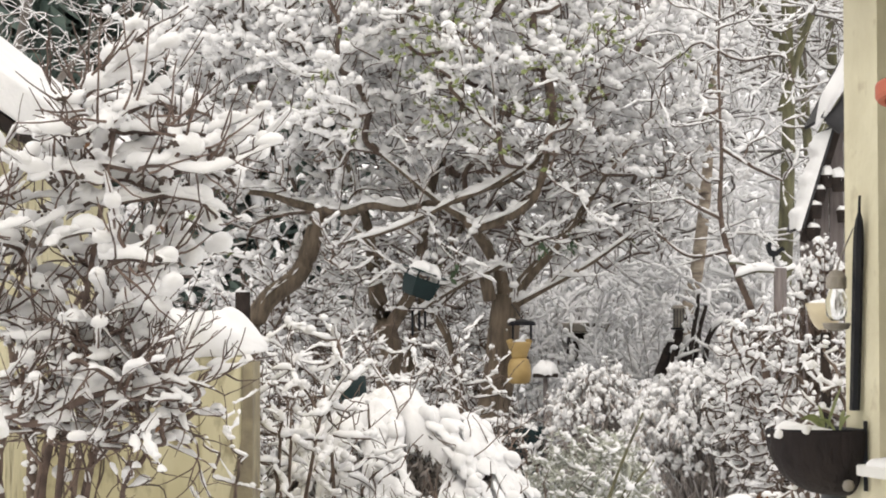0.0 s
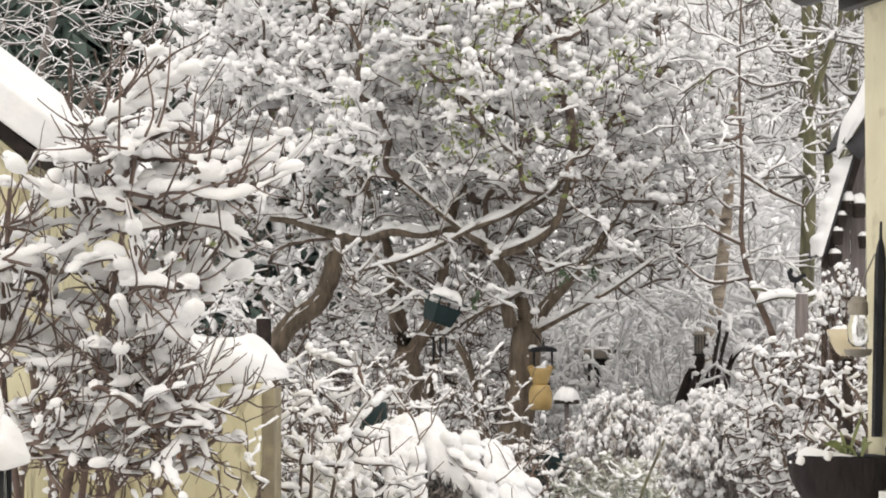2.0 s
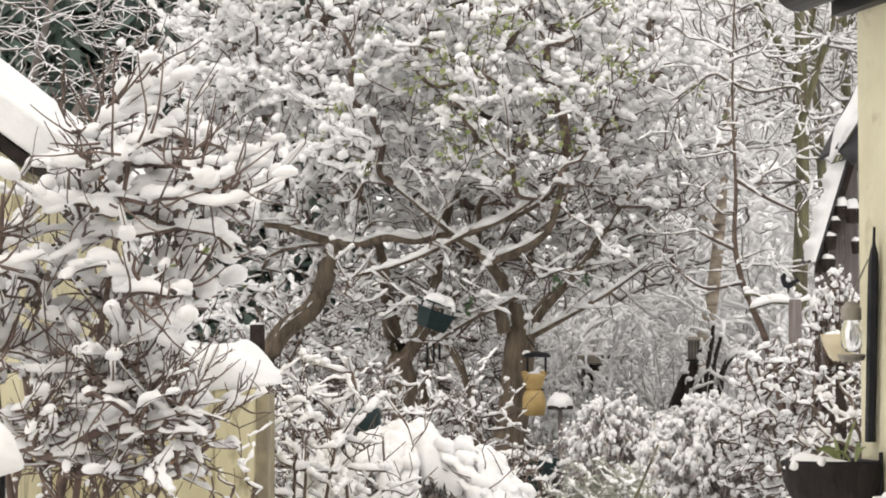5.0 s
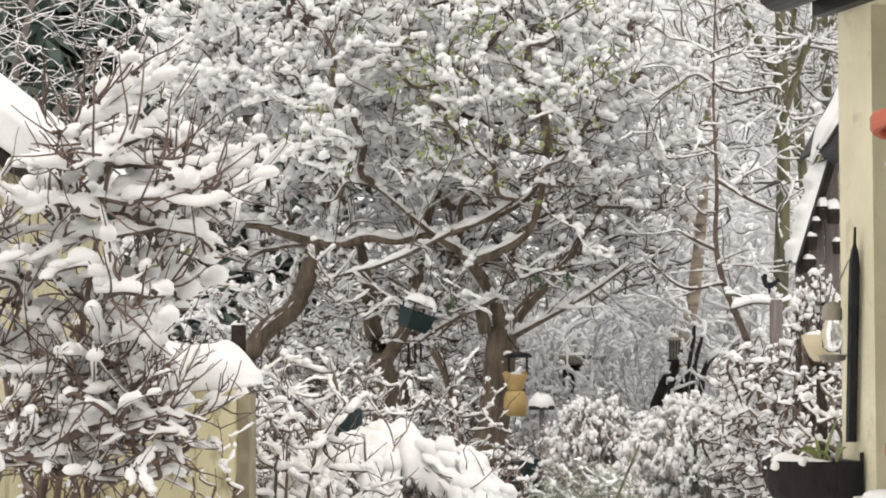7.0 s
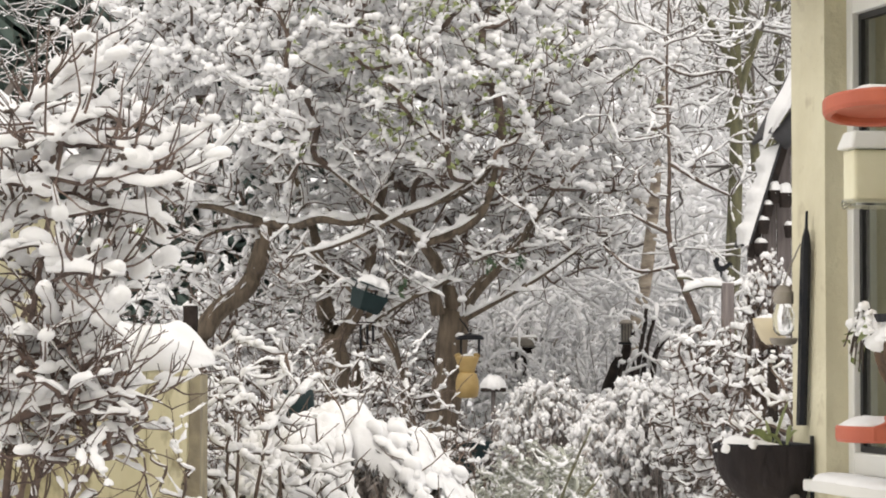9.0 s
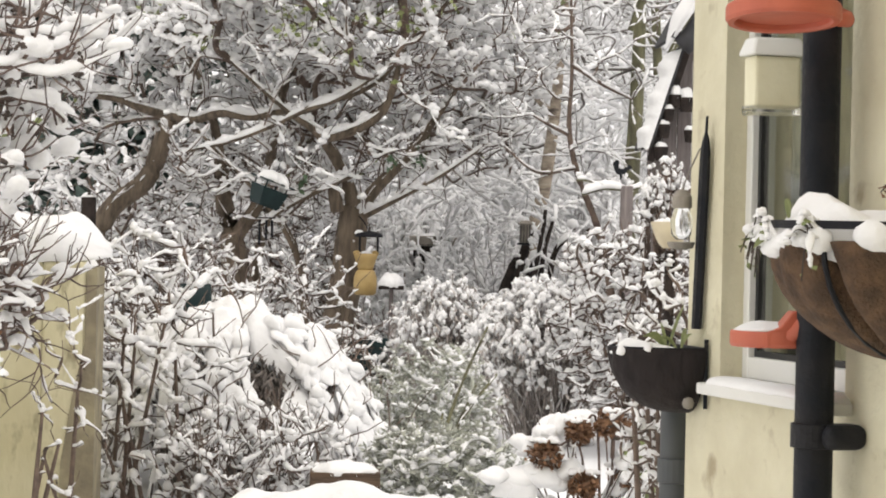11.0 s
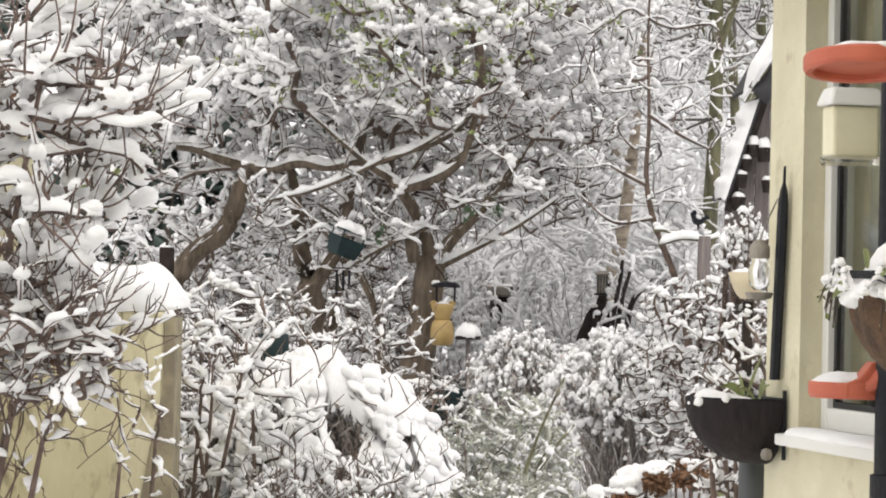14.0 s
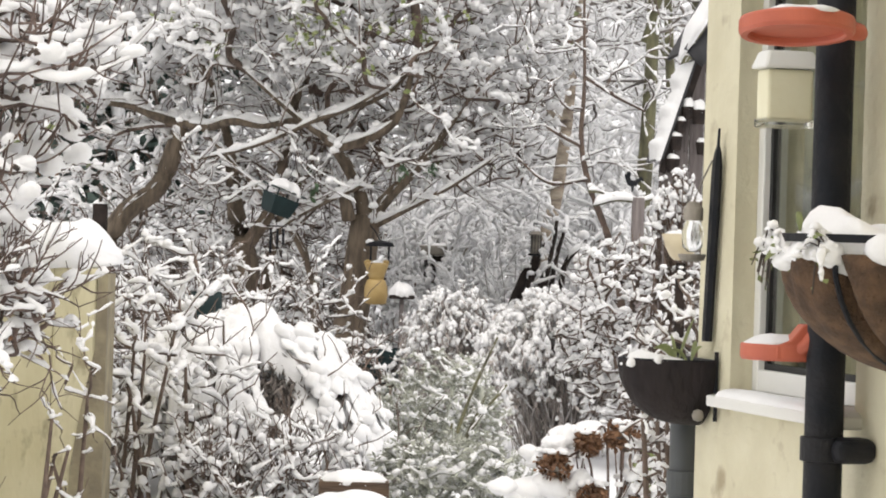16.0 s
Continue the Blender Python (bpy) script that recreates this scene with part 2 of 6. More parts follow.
def snow_on(rng, lines, depth=0.03, cover=0.75, width=1.25, step=0.022, clump=0.35, clump_size=1.6, least=0.25, sides=6, every=0.09, base=None, rough=0.16, long=1.0, steep=0.28, wave=1.0, gather=None):
    """Snow lying along the upper side of branches: soft uneven ridges with gaps, and lumps where it has gathered;
    gather: two heights between which the lumps go from few to many."""
    V, F, n = [], [], 0
    spots, girth, along = [], [], []
    ang = np.linspace(-0.12, np.pi + 0.12, sides)
    for p, r in lines:
        seg = np.linalg.norm(np.diff(p, axis=0), axis=1)
        s = np.concatenate([[0], np.cumsum(seg)])
        m = int(s[-1] / step) + 3
        u = np.linspace(0, s[-1], m)
        q = np.stack([np.interp(u, s, p[:, k]) for k in range(3)], axis=1)
        rad = np.interp(u, s, r)
        t, a, b = frames_along(q)
        level = np.sqrt(np.clip(1 - t[:, 2] ** 2, 0, 1))
        w = rng.uniform(0, 100, 5)
        ripple = 0.5 + 0.26 * np.sin(u / (depth * 1.5 * wave) + w[0]) + 0.15 * np.sin(u / (depth * 0.75 * wave) + w[1]) + 0.22 * np.sin(u / (depth * 4.1 * wave) + w[2]) + rng.normal(0, 0.04, m)
        here = np.clip((ripple + cover * 1.1 - 0.55) * 1.6, 0, 1) * np.clip((level - steep) * 2.2, 0, 1)
        h = depth * np.clip(0.40 + 0.95 * ripple, least, 1.7) * here * (0.75 + 0.5 * np.sqrt(np.clip(rad / 0.02, 0, 4)))
        on = h > depth * least * 0.7
        cut = np.flatnonzero(np.diff(np.concatenate([[0], on.astype(int), [0]])))
        for i0, i1 in zip(cut[::2], cut[1::2]):
            if i1 - i0 < 2:
                continue
            e0, e1 = max(i0 - 1, 0), min(i1 + 1, m)
            k = e1 - e0
            far = np.minimum(u[e0:e1] - u[e0], u[e1 - 1] - u[e0:e1]) / (0.8 * depth)
            end = np.sqrt(np.clip(far * (2 - np.minimum(far, 1)), 0.02, 1))
            hh = h[e0:e1] * end
            qq, rr = q[e0:e1], rad[e0:e1]
            aa = a[e0:e1] * np.array([1, 1, 0.3])
            half = (rr * 0.9 + 0.42 * h[e0:e1] * width) * (1 + 0.22 * np.sin(u[e0:e1] / (depth * 1.1 * wave) + w[3])) * (0.25 + 0.75 * end)
            drift = 0.22 * np.sin(u[e0:e1] / (depth * 2.3 * wave) + w[4])
            ring = aa[:, None, :] * ((np.cos(ang)[None, :] * rng.uniform(0.93, 1.07, (k, sides)) + drift[:, None]) * half[:, None])[..., None]
            ring[..., 2] += np.sin(ang)[None, :] * hh[:, None] * 0.95 * rng.uniform(0.93, 1.07, (k, sides)) + (rr * 0.45)[:, None]
            V.append((qq[:, None, :] + ring).reshape(-1, 3))
            i = np.arange(k - 1)[:, None] * sides
            j = np.arange(sides)[None, :]
            j2 = (j + 1) % sides
            F.append(np.stack([i + j, i + sides + j, i + sides + j2, i + j2], axis=-1).reshape(-1, 4) + n)
            n += k * sides
            more = 0.3 + 1.8 * np.clip((qq[0, 2] - gather[0]) / (gather[1] - gather[0]), 0, 1) if gather else 1.0
            for c in range(rng.poisson(more * clump * (u[e1 - 1] - u[e0]) / every)):
                z = rng.integers(e0, e1)
                spots.append(q[z] + [0, 0, rad[z] + 0.45 * depth])
                girth.append(depth * clump_size * rng.uniform(0.4, 1.2))
                along.append(t[z])
    faces = [np.concatenate(F)] if F else []
    if spots:
        g = np.array(girth)
        size = g[:, None] * rng.uniform(0.75, 1.25, (len(g), 3))
        bv, _ = base or BALL
        v, f = lumps(rng, np.zeros((len(g), 3)), size, base or BALL, rough, 0.95)
        if long != 1.0:
            d = np.repeat(np.array(along), len(bv), axis=0)
            v = v + d * ((v * d).sum(axis=1) * (long - 1))[:, None]
        V.append(v + np.repeat(np.array(spots), len(bv), axis=0))
        faces.append(f + n)
    if not V:
        return lumps(rng, lines[0][0][-1:], np.full((1, 3), depth), ICO1)[0], [ICO1[1]]
    return np.concatenate(V), faces


def snow_ridge(seed, path, half, height, wave=0.12, step=0.02, blunt=1.0):
    """One smooth uneven bank of snow along a path: a rounded section swept, with blunt ends."""
    rng = np.random.default_rng(seed)
    p = np.asarray(path, float)
    s = np.concatenate([[0], np.cumsum(np.linalg.norm(np.diff(p, axis=0), axis=1))])
    m = max(8, int(s[-1] / step))
    u = np.linspace(0, s[-1], m)
    q = np.stack([np.interp(u, s, p[:, k]) for k in range(3)], axis=1)
    hw, hh = (np.interp(u, s, np.broadcast_to(np.asarray(k, float), len(p))) for k in (half, height))
    w = rng.uniform(0, 9, 4)
    end = np.sqrt(np.clip(np.minimum(u, s[-1] - u) / (np.minimum(hw, s[-1] * 0.3) * blunt + 1e-6), 0.03, 1))
    _, a, b = frames_along(q)
    n = 15
    ang = np.linspace(-0.25, np.pi + 0.25, n)
    lump = np.array([[noise.noise(Vector((x / (hw[0] * 1.3) + w[0], t * 1.3 + w[1], w[2]))) + 0.5 * noise.noise(Vector((x / (hw[0] * 0.5), t * 2.6, w[3]))) for t in ang] for x in u])
    k = (1 + wave * lump) * end[:, None]
    v = q[:, None, :] + a[:, None, :] * (np.cos(ang)[None] * hw[:, None] * k)[..., None] + b[:, None, :] * (np.sin(ang)[None] * hh[:, None] * k)[..., None]
    i = np.arange(m - 1)[:, None] * n
    j = np.arange(n)[None, :]
    j2 = (j + 1) % n
    f = np.stack([i + j, i + n + j, i + n + j2, i + j2], axis=-1).reshape(-1, 4)
    return v.reshape(-1, 3), [f, np.arange(n)[None, :], (m - 1) * n + np.arange(n)[None, ::-1]]


def side_shoots(rng, lines, count, length, rad=0.0025, rise=0.6, kink=0.15, bend=0.0):
    """Short bare shoots that stand off the branches; bend: how far they turn upwards."""
    pick = np.concatenate([p for p, r in lines])
    out = []
    for b in pick[rng.integers(0, len(pick), count)]:
        d = rng.normal(size=3) * [1, 1, 0.6] + [0, 0, rise]
        d /= np.linalg.norm(d)
        L = length * rng.uniform(0.4, 1.4)
        if bend:
            w = np.linspace(0, 1, 5)[:, None]
            p = b + d * L * w + np.array([0, 0, bend * L]) * w ** 2 + np.vstack([np.zeros(3), rng.normal(0, kink * L * 0.2, (4, 3))])
            out.append((p, rad * np.array([1, 0.95, 0.85, 0.7, 0.55])))
            continue
        m = b + d * L * 0.5 + rng.normal(0, kink * L * 0.5, 3)
        out.append((np.array([b, m, b + d * L + rng.normal(0, kink * L * 0.5, 3)]), np.array([rad, rad * 0.85, rad * 0.6])))
    return out


def twigs_off(rng, lines, each, length, rad, spread=0.9, rise=0.3, curl=0.3, up=0.3, after=0.15, pts=6):
    """Curved twigs that leave the given branches at an angle, some each metre, and bend as they grow."""
    out = []
    w = np.linspace(0, 1, pts)
    for p, r in lines:
        seg = np.linalg.norm(np.diff(p, axis=0), axis=1)
        s = np.concatenate([[0], np.cumsum(seg)])
        if s[-1] < 0.02:
            continue
        for u in rng.uniform(after * s[-1], s[-1], rng.poisson(each * s[-1] * (1 - after))):
            b = np.array([np.interp(u, s, p[:, k]) for k in range(3)])
            j = min(int(np.searchsorted(s, u)), len(p) - 1)
            t = (p[j] - p[j - 1]) / (seg[j - 1] + 1e-9) if j else p[1] - p[0]
            side = np.cross(t, rng.normal(size=3))
            side /= np.linalg.norm(side) + 1e-9
            g = rng.normal(spread, 0.25)
            d = t * math.cos(g) + side * math.sin(g)
            d[2] += rise
            d /= np.linalg.norm(d)
            L = length * rng.uniform(0.4, 1.3) * (1.15 - 0.5 * u / s[-1])
            c = rng.normal(0, curl, 3)
            c[2] += up
            c2 = rng.normal(0, curl * 0.35, 3)
            q = b + L * (d * w[:, None] + c * (w ** 2)[:, None] + c2 * np.sin(w * 5)[:, None] * w[:, None])
            out.append((q, min(rad, np.interp(u, s, r)) * (1 - 0.55 * w)))
    return out


def free_of(limbs, gap, front):
    """Tells the twigs that do not pass before the given limbs, as seen along the garden."""
    ways = [smooth_line(np.array(p, float), np.array(r, float), 6)[0] for p, r in limbs]
    body = np.concatenate(ways)[:, [0, 2]]

    def free(q):
        near = q[q[:, 1] < front]
        if not len(near):
            return True
        return np.linalg.norm(near[:, None, [0, 2]] - body[None], axis=2).min() > gap
    return free


def smooth_line(p, r, sub):
    """A rounder line through given points."""
    if len(p) < 3 or sub < 2:
        return p, r
    e = np.vstack([2 * p[0] - p[1], p, 2 * p[-1] - p[-2]])
    out, rad = [], []
    for i in range(len(p) - 1):
        a, b, c, d = e[i], e[i + 1], e[i + 2], e[i + 3]
        for k in range(sub):
            t = k / sub
            out.append(0.5 * (2 * b + (c - a) * t + (2 * a - 5 * b + 4 * c - d) * t * t + (3 * b - a - 3 * c + d) * t ** 3))
            rad.append(r[i] + (r[i + 1] - r[i]) * t)
    return np.array(out + [p[-1]]), np.array(rad + [r[-1]])


def branching(rng, skeleton, cloud, keep=0.35, tip=0.004, grow=0.42, jitter=0.035, sub=3, most=0.04, flat=1.0):
    """Branches that run from the limbs of a skeleton [(points, radii)] out to a cloud of twig ends, each by a short way.
    Returns the lines (points, radii): the limbs first, then the branches."""
    limbs = [smooth_line(np.asarray(p, float), np.asarray(r, float), 5) for p, r in skeleton]
    start = np.concatenate([p for p, _ in limbs])
    n0, n1 = len(start), len(cloud)
    real = np.concatenate([start, cloud])
    squash = np.array([1, 1, flat])
    cloud = cloud * squash
    P = real * squash
    reach = np.zeros(n0 + n1)
    parent = np.full(n0 + n1, -1)
    best = np.full(n1, 1e9)
    src = np.zeros(n1, int)
    for i in range(n0):
        d = np.linalg.norm(cloud - P[i], axis=1)
        better = d < best
        best[better], src[better] = d[better], i
    length = best.copy()
    out = np.ones(n1, bool)
    order = []
    for _ in range(n1):
        k = int(np.argmin(np.where(out, best, 1e9)))
        out[k] = False
        order.append(k)
        parent[n0 + k] = src[k]
        reach[n0 + k] = reach[src[k]] + np.linalg.norm(cloud[k] - P[src[k]])
        d = np.linalg.norm(cloud - cloud[k], axis=1) + keep * reach[n0 + k]
        better = out & (d < best)
        best[better], src[better] = d[better], n0 + k
    weight = np.ones(n0 + n1)
    for k in reversed(order):
        weight[parent[n0 + k]] += weight[n0 + k]
    radius = np.minimum(tip * weight ** grow, most)
    heir, others = {}, {}
    for k in order:
        j, c = parent[n0 + k], n0 + k
        others.setdefault(j, []).append(c)
    lines = list(limbs)
    for j, kids in others.items():
        kids.sort(key=lambda c: -weight[c])
        if j >= n0:
            heir[j] = kids[0]
    for j, kids in others.items():
        for c in kids if j < n0 else kids[1:]:
            chain, c2 = [j, c], c
            while c2 in heir:
                c2 = heir[c2]
                chain.append(c2)
            pts = real[chain].copy()
            rad = radius[chain].copy()
            rad[0] = rad[1]
            rad[-1] = tip * 0.6
            mids, mr = [pts[0]], [rad[0]]
            for a, b, ra, rb in zip(pts, pts[1:], rad, rad[1:]):
                d = np.linalg.norm(b - a)
                mids += [(a + b) / 2 + rng.normal(0, jitter * min(1, d / 0.2), 3), b]
                mr += [(ra + rb) / 2, rb]
            lines.append(smooth_line(np.array(mids), np.array(mr), sub))
    return lines, len(limbs)


def cloud_in(rng, n, low, high, inside):
    """n places spread evenly in the part of a box for which inside(p) holds."""
    got, low, high = [], np.array(low, float), np.array(high, float)
    while sum(map(len, got)) < n:
        p = rng.uniform(low, high, (n * 2, 3))
        got.append(p[inside(p)])
    return np.concatenate(got)[:n]


def leaf_cards(rng, places, length, width, droop=0.3, spread=1.0):
    """Small folded leaves: two bent triangles' pairs each."""
    n = len(places)
    d = rng.normal(size=(n, 3)) * [spread, spread, 0.5]
    d[:, 2] -= droop
    d /= np.linalg.norm(d, axis=1)[:, None]
    s = np.cross(d, rng.normal(size=(n, 3)))
    s /= np.linalg.norm(s, axis=1)[:, None] + 1e-9
    nrm = np.cross(d, s)
    L = length * rng.uniform(0.6, 1.3, (n, 1))
    Wd = width * rng.uniform(0.6, 1.3, (n, 1))
    v = np.stack([places, places + d * L * 0.5 + s * Wd * 0.5 + nrm * Wd * 0.2, places + d * L, places + d * L * 0.5 - s * Wd * 0.5 + nrm * Wd * 0.2, places + d * L * 0.5], axis=1)
    i = (np.arange(n) * 5)[:, None]
    f = np.concatenate([i + np.array([[0, 1, 4]]), i + np.array([[1, 2, 4]]), i + np.array([[0, 4, 3]]), i + np.array([[4, 2, 3]])])
    return v.reshape(-1, 3), f


# ---- ground and distance ----
def ground_height(x, y):
    rise = np.interp(y, [-40, 7.0, 8.8, 13, 17, 24, 34, 50, 90, 400], [0, 0, 0.48, 0.52, 0.64, 1.0, 2.0, 5.0, 14.0, 30.0])
    return rise + 0.05 * np.sin(x * 1.3 + y * 0.7) * np.clip((y - 9) / 8, 0, 1) + 0.03 * np.sin(2.9 * x - 1.7 * y)


def build_ground():
    xs = np.concatenate([np.linspace(-300, -12, 16), np.linspace(-10, 10, 90), np.linspace(12, 300, 16)])
    ys = np.concatenate([np.linspace(-40, 4, 12), np.linspace(5, 30, 110), np.linspace(32, 400, 40)])
    X, Y = np.meshgrid(xs, ys)
    Z = ground_height(X, Y)
    v = np.stack([X, Y, Z], -1).reshape(-1, 3)
    w = len(xs)
    i = (np.arange(len(ys) - 1)[:, None] * w + np.arange(w - 1)[None, :]).ravel()
    f = np.stack([i, i + 1, i + w + 1, i + w], axis=-1)
    ob = new("ground", mesh_from("ground", v, [f], BANK))
    tagged(ob, "garden ground under deep fresh snow rising to a wooded slope", "ground", kind="structure")


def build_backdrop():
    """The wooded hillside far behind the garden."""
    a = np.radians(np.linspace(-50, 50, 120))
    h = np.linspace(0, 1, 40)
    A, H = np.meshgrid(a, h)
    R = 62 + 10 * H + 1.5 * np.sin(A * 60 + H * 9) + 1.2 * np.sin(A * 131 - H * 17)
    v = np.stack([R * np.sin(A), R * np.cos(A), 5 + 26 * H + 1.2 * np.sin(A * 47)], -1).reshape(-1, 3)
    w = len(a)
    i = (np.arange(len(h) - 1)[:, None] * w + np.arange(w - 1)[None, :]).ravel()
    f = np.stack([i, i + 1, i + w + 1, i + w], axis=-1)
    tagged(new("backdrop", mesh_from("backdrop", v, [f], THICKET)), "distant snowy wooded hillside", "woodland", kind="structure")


build_ground()
build_backdrop()


def stuff(name, me, parent, label=""):
    return tagged(put(name, me, parent, label), kind="stuff")


# ---- the house extension with its window ----
WALL = Matrix.Translation((0.695, 5.0, 0)) @ pose(0, 0, 0, 0, 0, -75.3)  # x along the wall from its far corner, -y out of it


def on_wall(ob):
    ob.matrix_basis = WALL
    return ob


def build_house():
    lo, hi, sill, head, top = 0.165, 0.71, 1.31, 2.265, 2.30
    bm = bmesh.new()
    box(0, lo, 0, 0.26, 0, top, bm)
    box(hi, 6.4, 0, 0.26, 0, top, bm)
    box(lo, hi, 0, 0.26, 0, sill, bm)
    box(lo, hi, 0, 0.26, head, top, bm)
    bmesh.ops.remove_doubles(bm, verts=bm.verts, dist=1e-5)
    wall = on_wall(part("wall_extension", bm, CREAM))
    tagged(wall, "cream painted rendered wall of the house extension", "wall", kind="structure")
    end = on_wall(part("wall_extension_end", box(0.002, 0.26, 0.26, 3.2, 0, top), CREAM))
    tagged(end, "cream painted end wall of the extension", "wall", kind="structure")
    # the unlit room's gloom is put into the dark wall and floor colours
    back = on_wall(part("wall_extension_inner", box(0.26, 6.4, 3.0, 3.2, 0, top), ROOM_GLOOM))
    tagged(back, "plain far wall of the extension's room, darkened for indoor gloom", "wall", kind="structure")
    tagged(on_wall(part("floor", box(0.26, 6.4, 0.26, 3.0, 0.0, 0.06), DARK_WOOD)), "floor of the room indoors, dark for its gloom", "floor", kind="structure")
    tagged(on_wall(part("ceiling", box(0.0, 6.4, 0.0, 3.2, top, top + 0.05), WHITE_PVC)), "plain ceiling of the room indoors", "ceiling", kind="structure")
    house = part("wall_house", box(-6, 6, -2.4, -2.1, 0, 5.5), CREAM)
    tagged(house, "cream rendered back wall of the main house", "wall", kind="structure")

    # window
    win = tagged(new("window_1"), "white plastic framed window with snow on its sill", "window", kind="structure")
    on_wall(win)
    f0, f1 = 0.045, 0.10
    bm = bmesh.new()
    box(lo, lo + 0.028, f0, f1, sill + 0.02, head, bm)
    box(hi - 0.045, hi, f0, f1, sill + 0.02, head, bm)
    box(lo + 0.028, hi - 0.045, f0, f1, sill + 0.02, sill + 0.062, bm)
    box(lo + 0.028, hi - 0.045, f0, f1, head - 0.05, head, bm)
    part("window_frame", bm, WHITE_PVC, win, bevel=0.003)
    bm = bmesh.new()
    a, b, c, d = lo + 0.028, hi - 0.045, sill + 0.062, head - 0.05
    box(a, a + 0.012, f0 + 0.014, f0 + 0.034, c, d, bm)
    box(b - 0.012, b, f0 + 0.014, f0 + 0.034, c, d, bm)
    box(a + 0.012, b - 0.012, f0 + 0.014, f0 + 0.034, c, c + 0.012, bm)
    box(a + 0.012, b - 0.012, f0 + 0.014, f0 + 0.034, d - 0.012, d, bm)
    part("gasket", bm, GASKET, win, "black rubber glazing gasket")
    pane = part("pane", box(a + 0.012, b - 0.012, f0 + 0.018, f0 + 0.024, c + 0.012, d - 0.012), GLASS, win, "clear reflecting window pane")
    pane.visible_shadow = False
    bm = bmesh.new()
    box(lo - 0.012, hi + 0.03, -0.045, 0.05, sill - 0.012, sill + 0.010, bm)
    part("window_sill", bm, WHITE_PVC, win, "white projecting sill", bevel=0.004)
    v, f = snow_ridge(5, [(lo - 0.008, -0.005, sill + 0.010), (hi + 0.025, -0.005, sill + 0.010)], 0.038, 0.016, 0.1)
    put("sill_snow", mesh_from("sill_snow", v, f, SNOW), win, "low ridge of snow on the sill")

    # a pale folded strip added behind the pane, standing in for the lit inner reveal
    curtain = on_wall(thing("curtain", 0, 0, 0, "pale grey-green folded strip standing in for the lit inner reveal", "curtain"))
    bm = bmesh.new()
    rows = []
    for z in (sill + 0.01, head - 0.06):
        rows.append([bm.verts.new((lo + 0.045 + 0.0020 * k, 0.125 + 0.006 * math.sin(k * 0.55), z)) for k in range(66)])
    for k in range(65):
        bm.faces.new((rows[0][k], rows[0][k + 1], rows[1][k + 1], rows[1][k]))
    bmesh.ops.solidify(bm, geom=bm.faces[:], thickness=0.003)
    part("reveal_strip", bm, PALE_REVEAL, curtain, smooth=True)
    part("strip_rail", rod_mesh([(lo + 0.03, 0.125, head - 0.055), (hi - 0.03, 0.125, head - 0.055)], 0.006, 10), WHITE_PVC, curtain)

    # eaves: fascia, gutter and snowy roof edge
    roof = on_wall(tagged(new("roof_extension"), "snow covered roof edge with dark gutter and fascia", "roof", kind="structure"))
    part("fascia", box(-0.06, 6.4, -0.03, -0.002, top - 0.03, top + 0.13), BLACK_PLASTIC, roof, "dark fascia board")
    bm = bmesh.new()
    prof = [(0.052 * math.cos(t), 0.052 * math.sin(t)) for t in np.linspace(math.pi, 2 * math.pi, 12)]
    prof += [(0.047 * math.cos(t), 0.047 * math.sin(t)) for t in np.linspace(2 * math.pi, math.pi, 12)]
    rows = [[bm.verts.new((x, -0.085 + p, top + 0.035 + q)) for p, q in prof] for x in (-0.09, 6.4)]
    for i in range(len(prof)):
        j = (i + 1) % len(prof)
        bm.faces.new((rows[0][i], rows[0][j], rows[1][j], rows[1][i]))
    bm.faces.new(rows[0])
    part("gutter", bm, BLACK_PLASTIC, roof, "black half-round gutter", smooth=False)
    bm = bmesh.new()
    lathe([(0.001, 0), (0.052, 0), (0.052, 0.012), (0.001, 0.012)], 24, bm)
    bmesh.ops.rotate(bm, verts=bm.verts, cent=(0, 0, 0), matrix=Matrix.Rotation(radians(90), 3, "Y"))
    bmesh.ops.translate(bm, verts=bm.verts, vec=(-0.10, -0.085, top + 0.035))
    part("gutter_end", bm, BLACK_PLASTIC, roof, "round black gutter end cap")
    tilt = Matrix.Translation((0, -0.10, top + 0.14)) @ Matrix.Rotation(radians(28), 4, "X")
    part("roof_slab", box(-0.12, 6.4, 0, 3.6, 0, 0.05, m=tilt), FELT, roof, "dark roof covering")
    bm = box(-0.11, 6.4, 0.0, 3.5, 0.05, 0.19, m=tilt)
    bmesh.ops.subdivide_edges(bm, edges=bm.edges, cuts=6, use_grid_fill=True)
    part("roof_snow", bm, SNOW, roof, "thick snow on the roof", smooth=True, bevel=0.0)


build_house()


def build_downpipe():
    ob = on_wall(thing("downpipe", 0, 0, 0, "black cast iron downpipe bracketed to the cream wall", "downpipe"))
    x, y = 0.740, -0.072
    bm = rod_mesh([(x, y, 0.0), (x, y, 1.0), (x, y, 1.7), (x, y, 2.36)], 0.0335, 20)
    part("pipe", bm, BLACK_IRON, ob, smooth=True)
    for z in (1.266, 0.35):
        part("collar", lathe([(0.0335, -0.022), (0.040, -0.020), (0.040, 0.020), (0.0335, 0.022)], 24, centre=(x, y, z)), BLACK_IRON, ob, "raised pipe collar")
        part("bracket", box(x + 0.004, x + 0.064, y - 0.004, 0.002, z - 0.022, z + 0.022), BLACK_IRON, ob, "rounded iron wall bracket", bevel=0.018, seg=4)


build_downpipe()


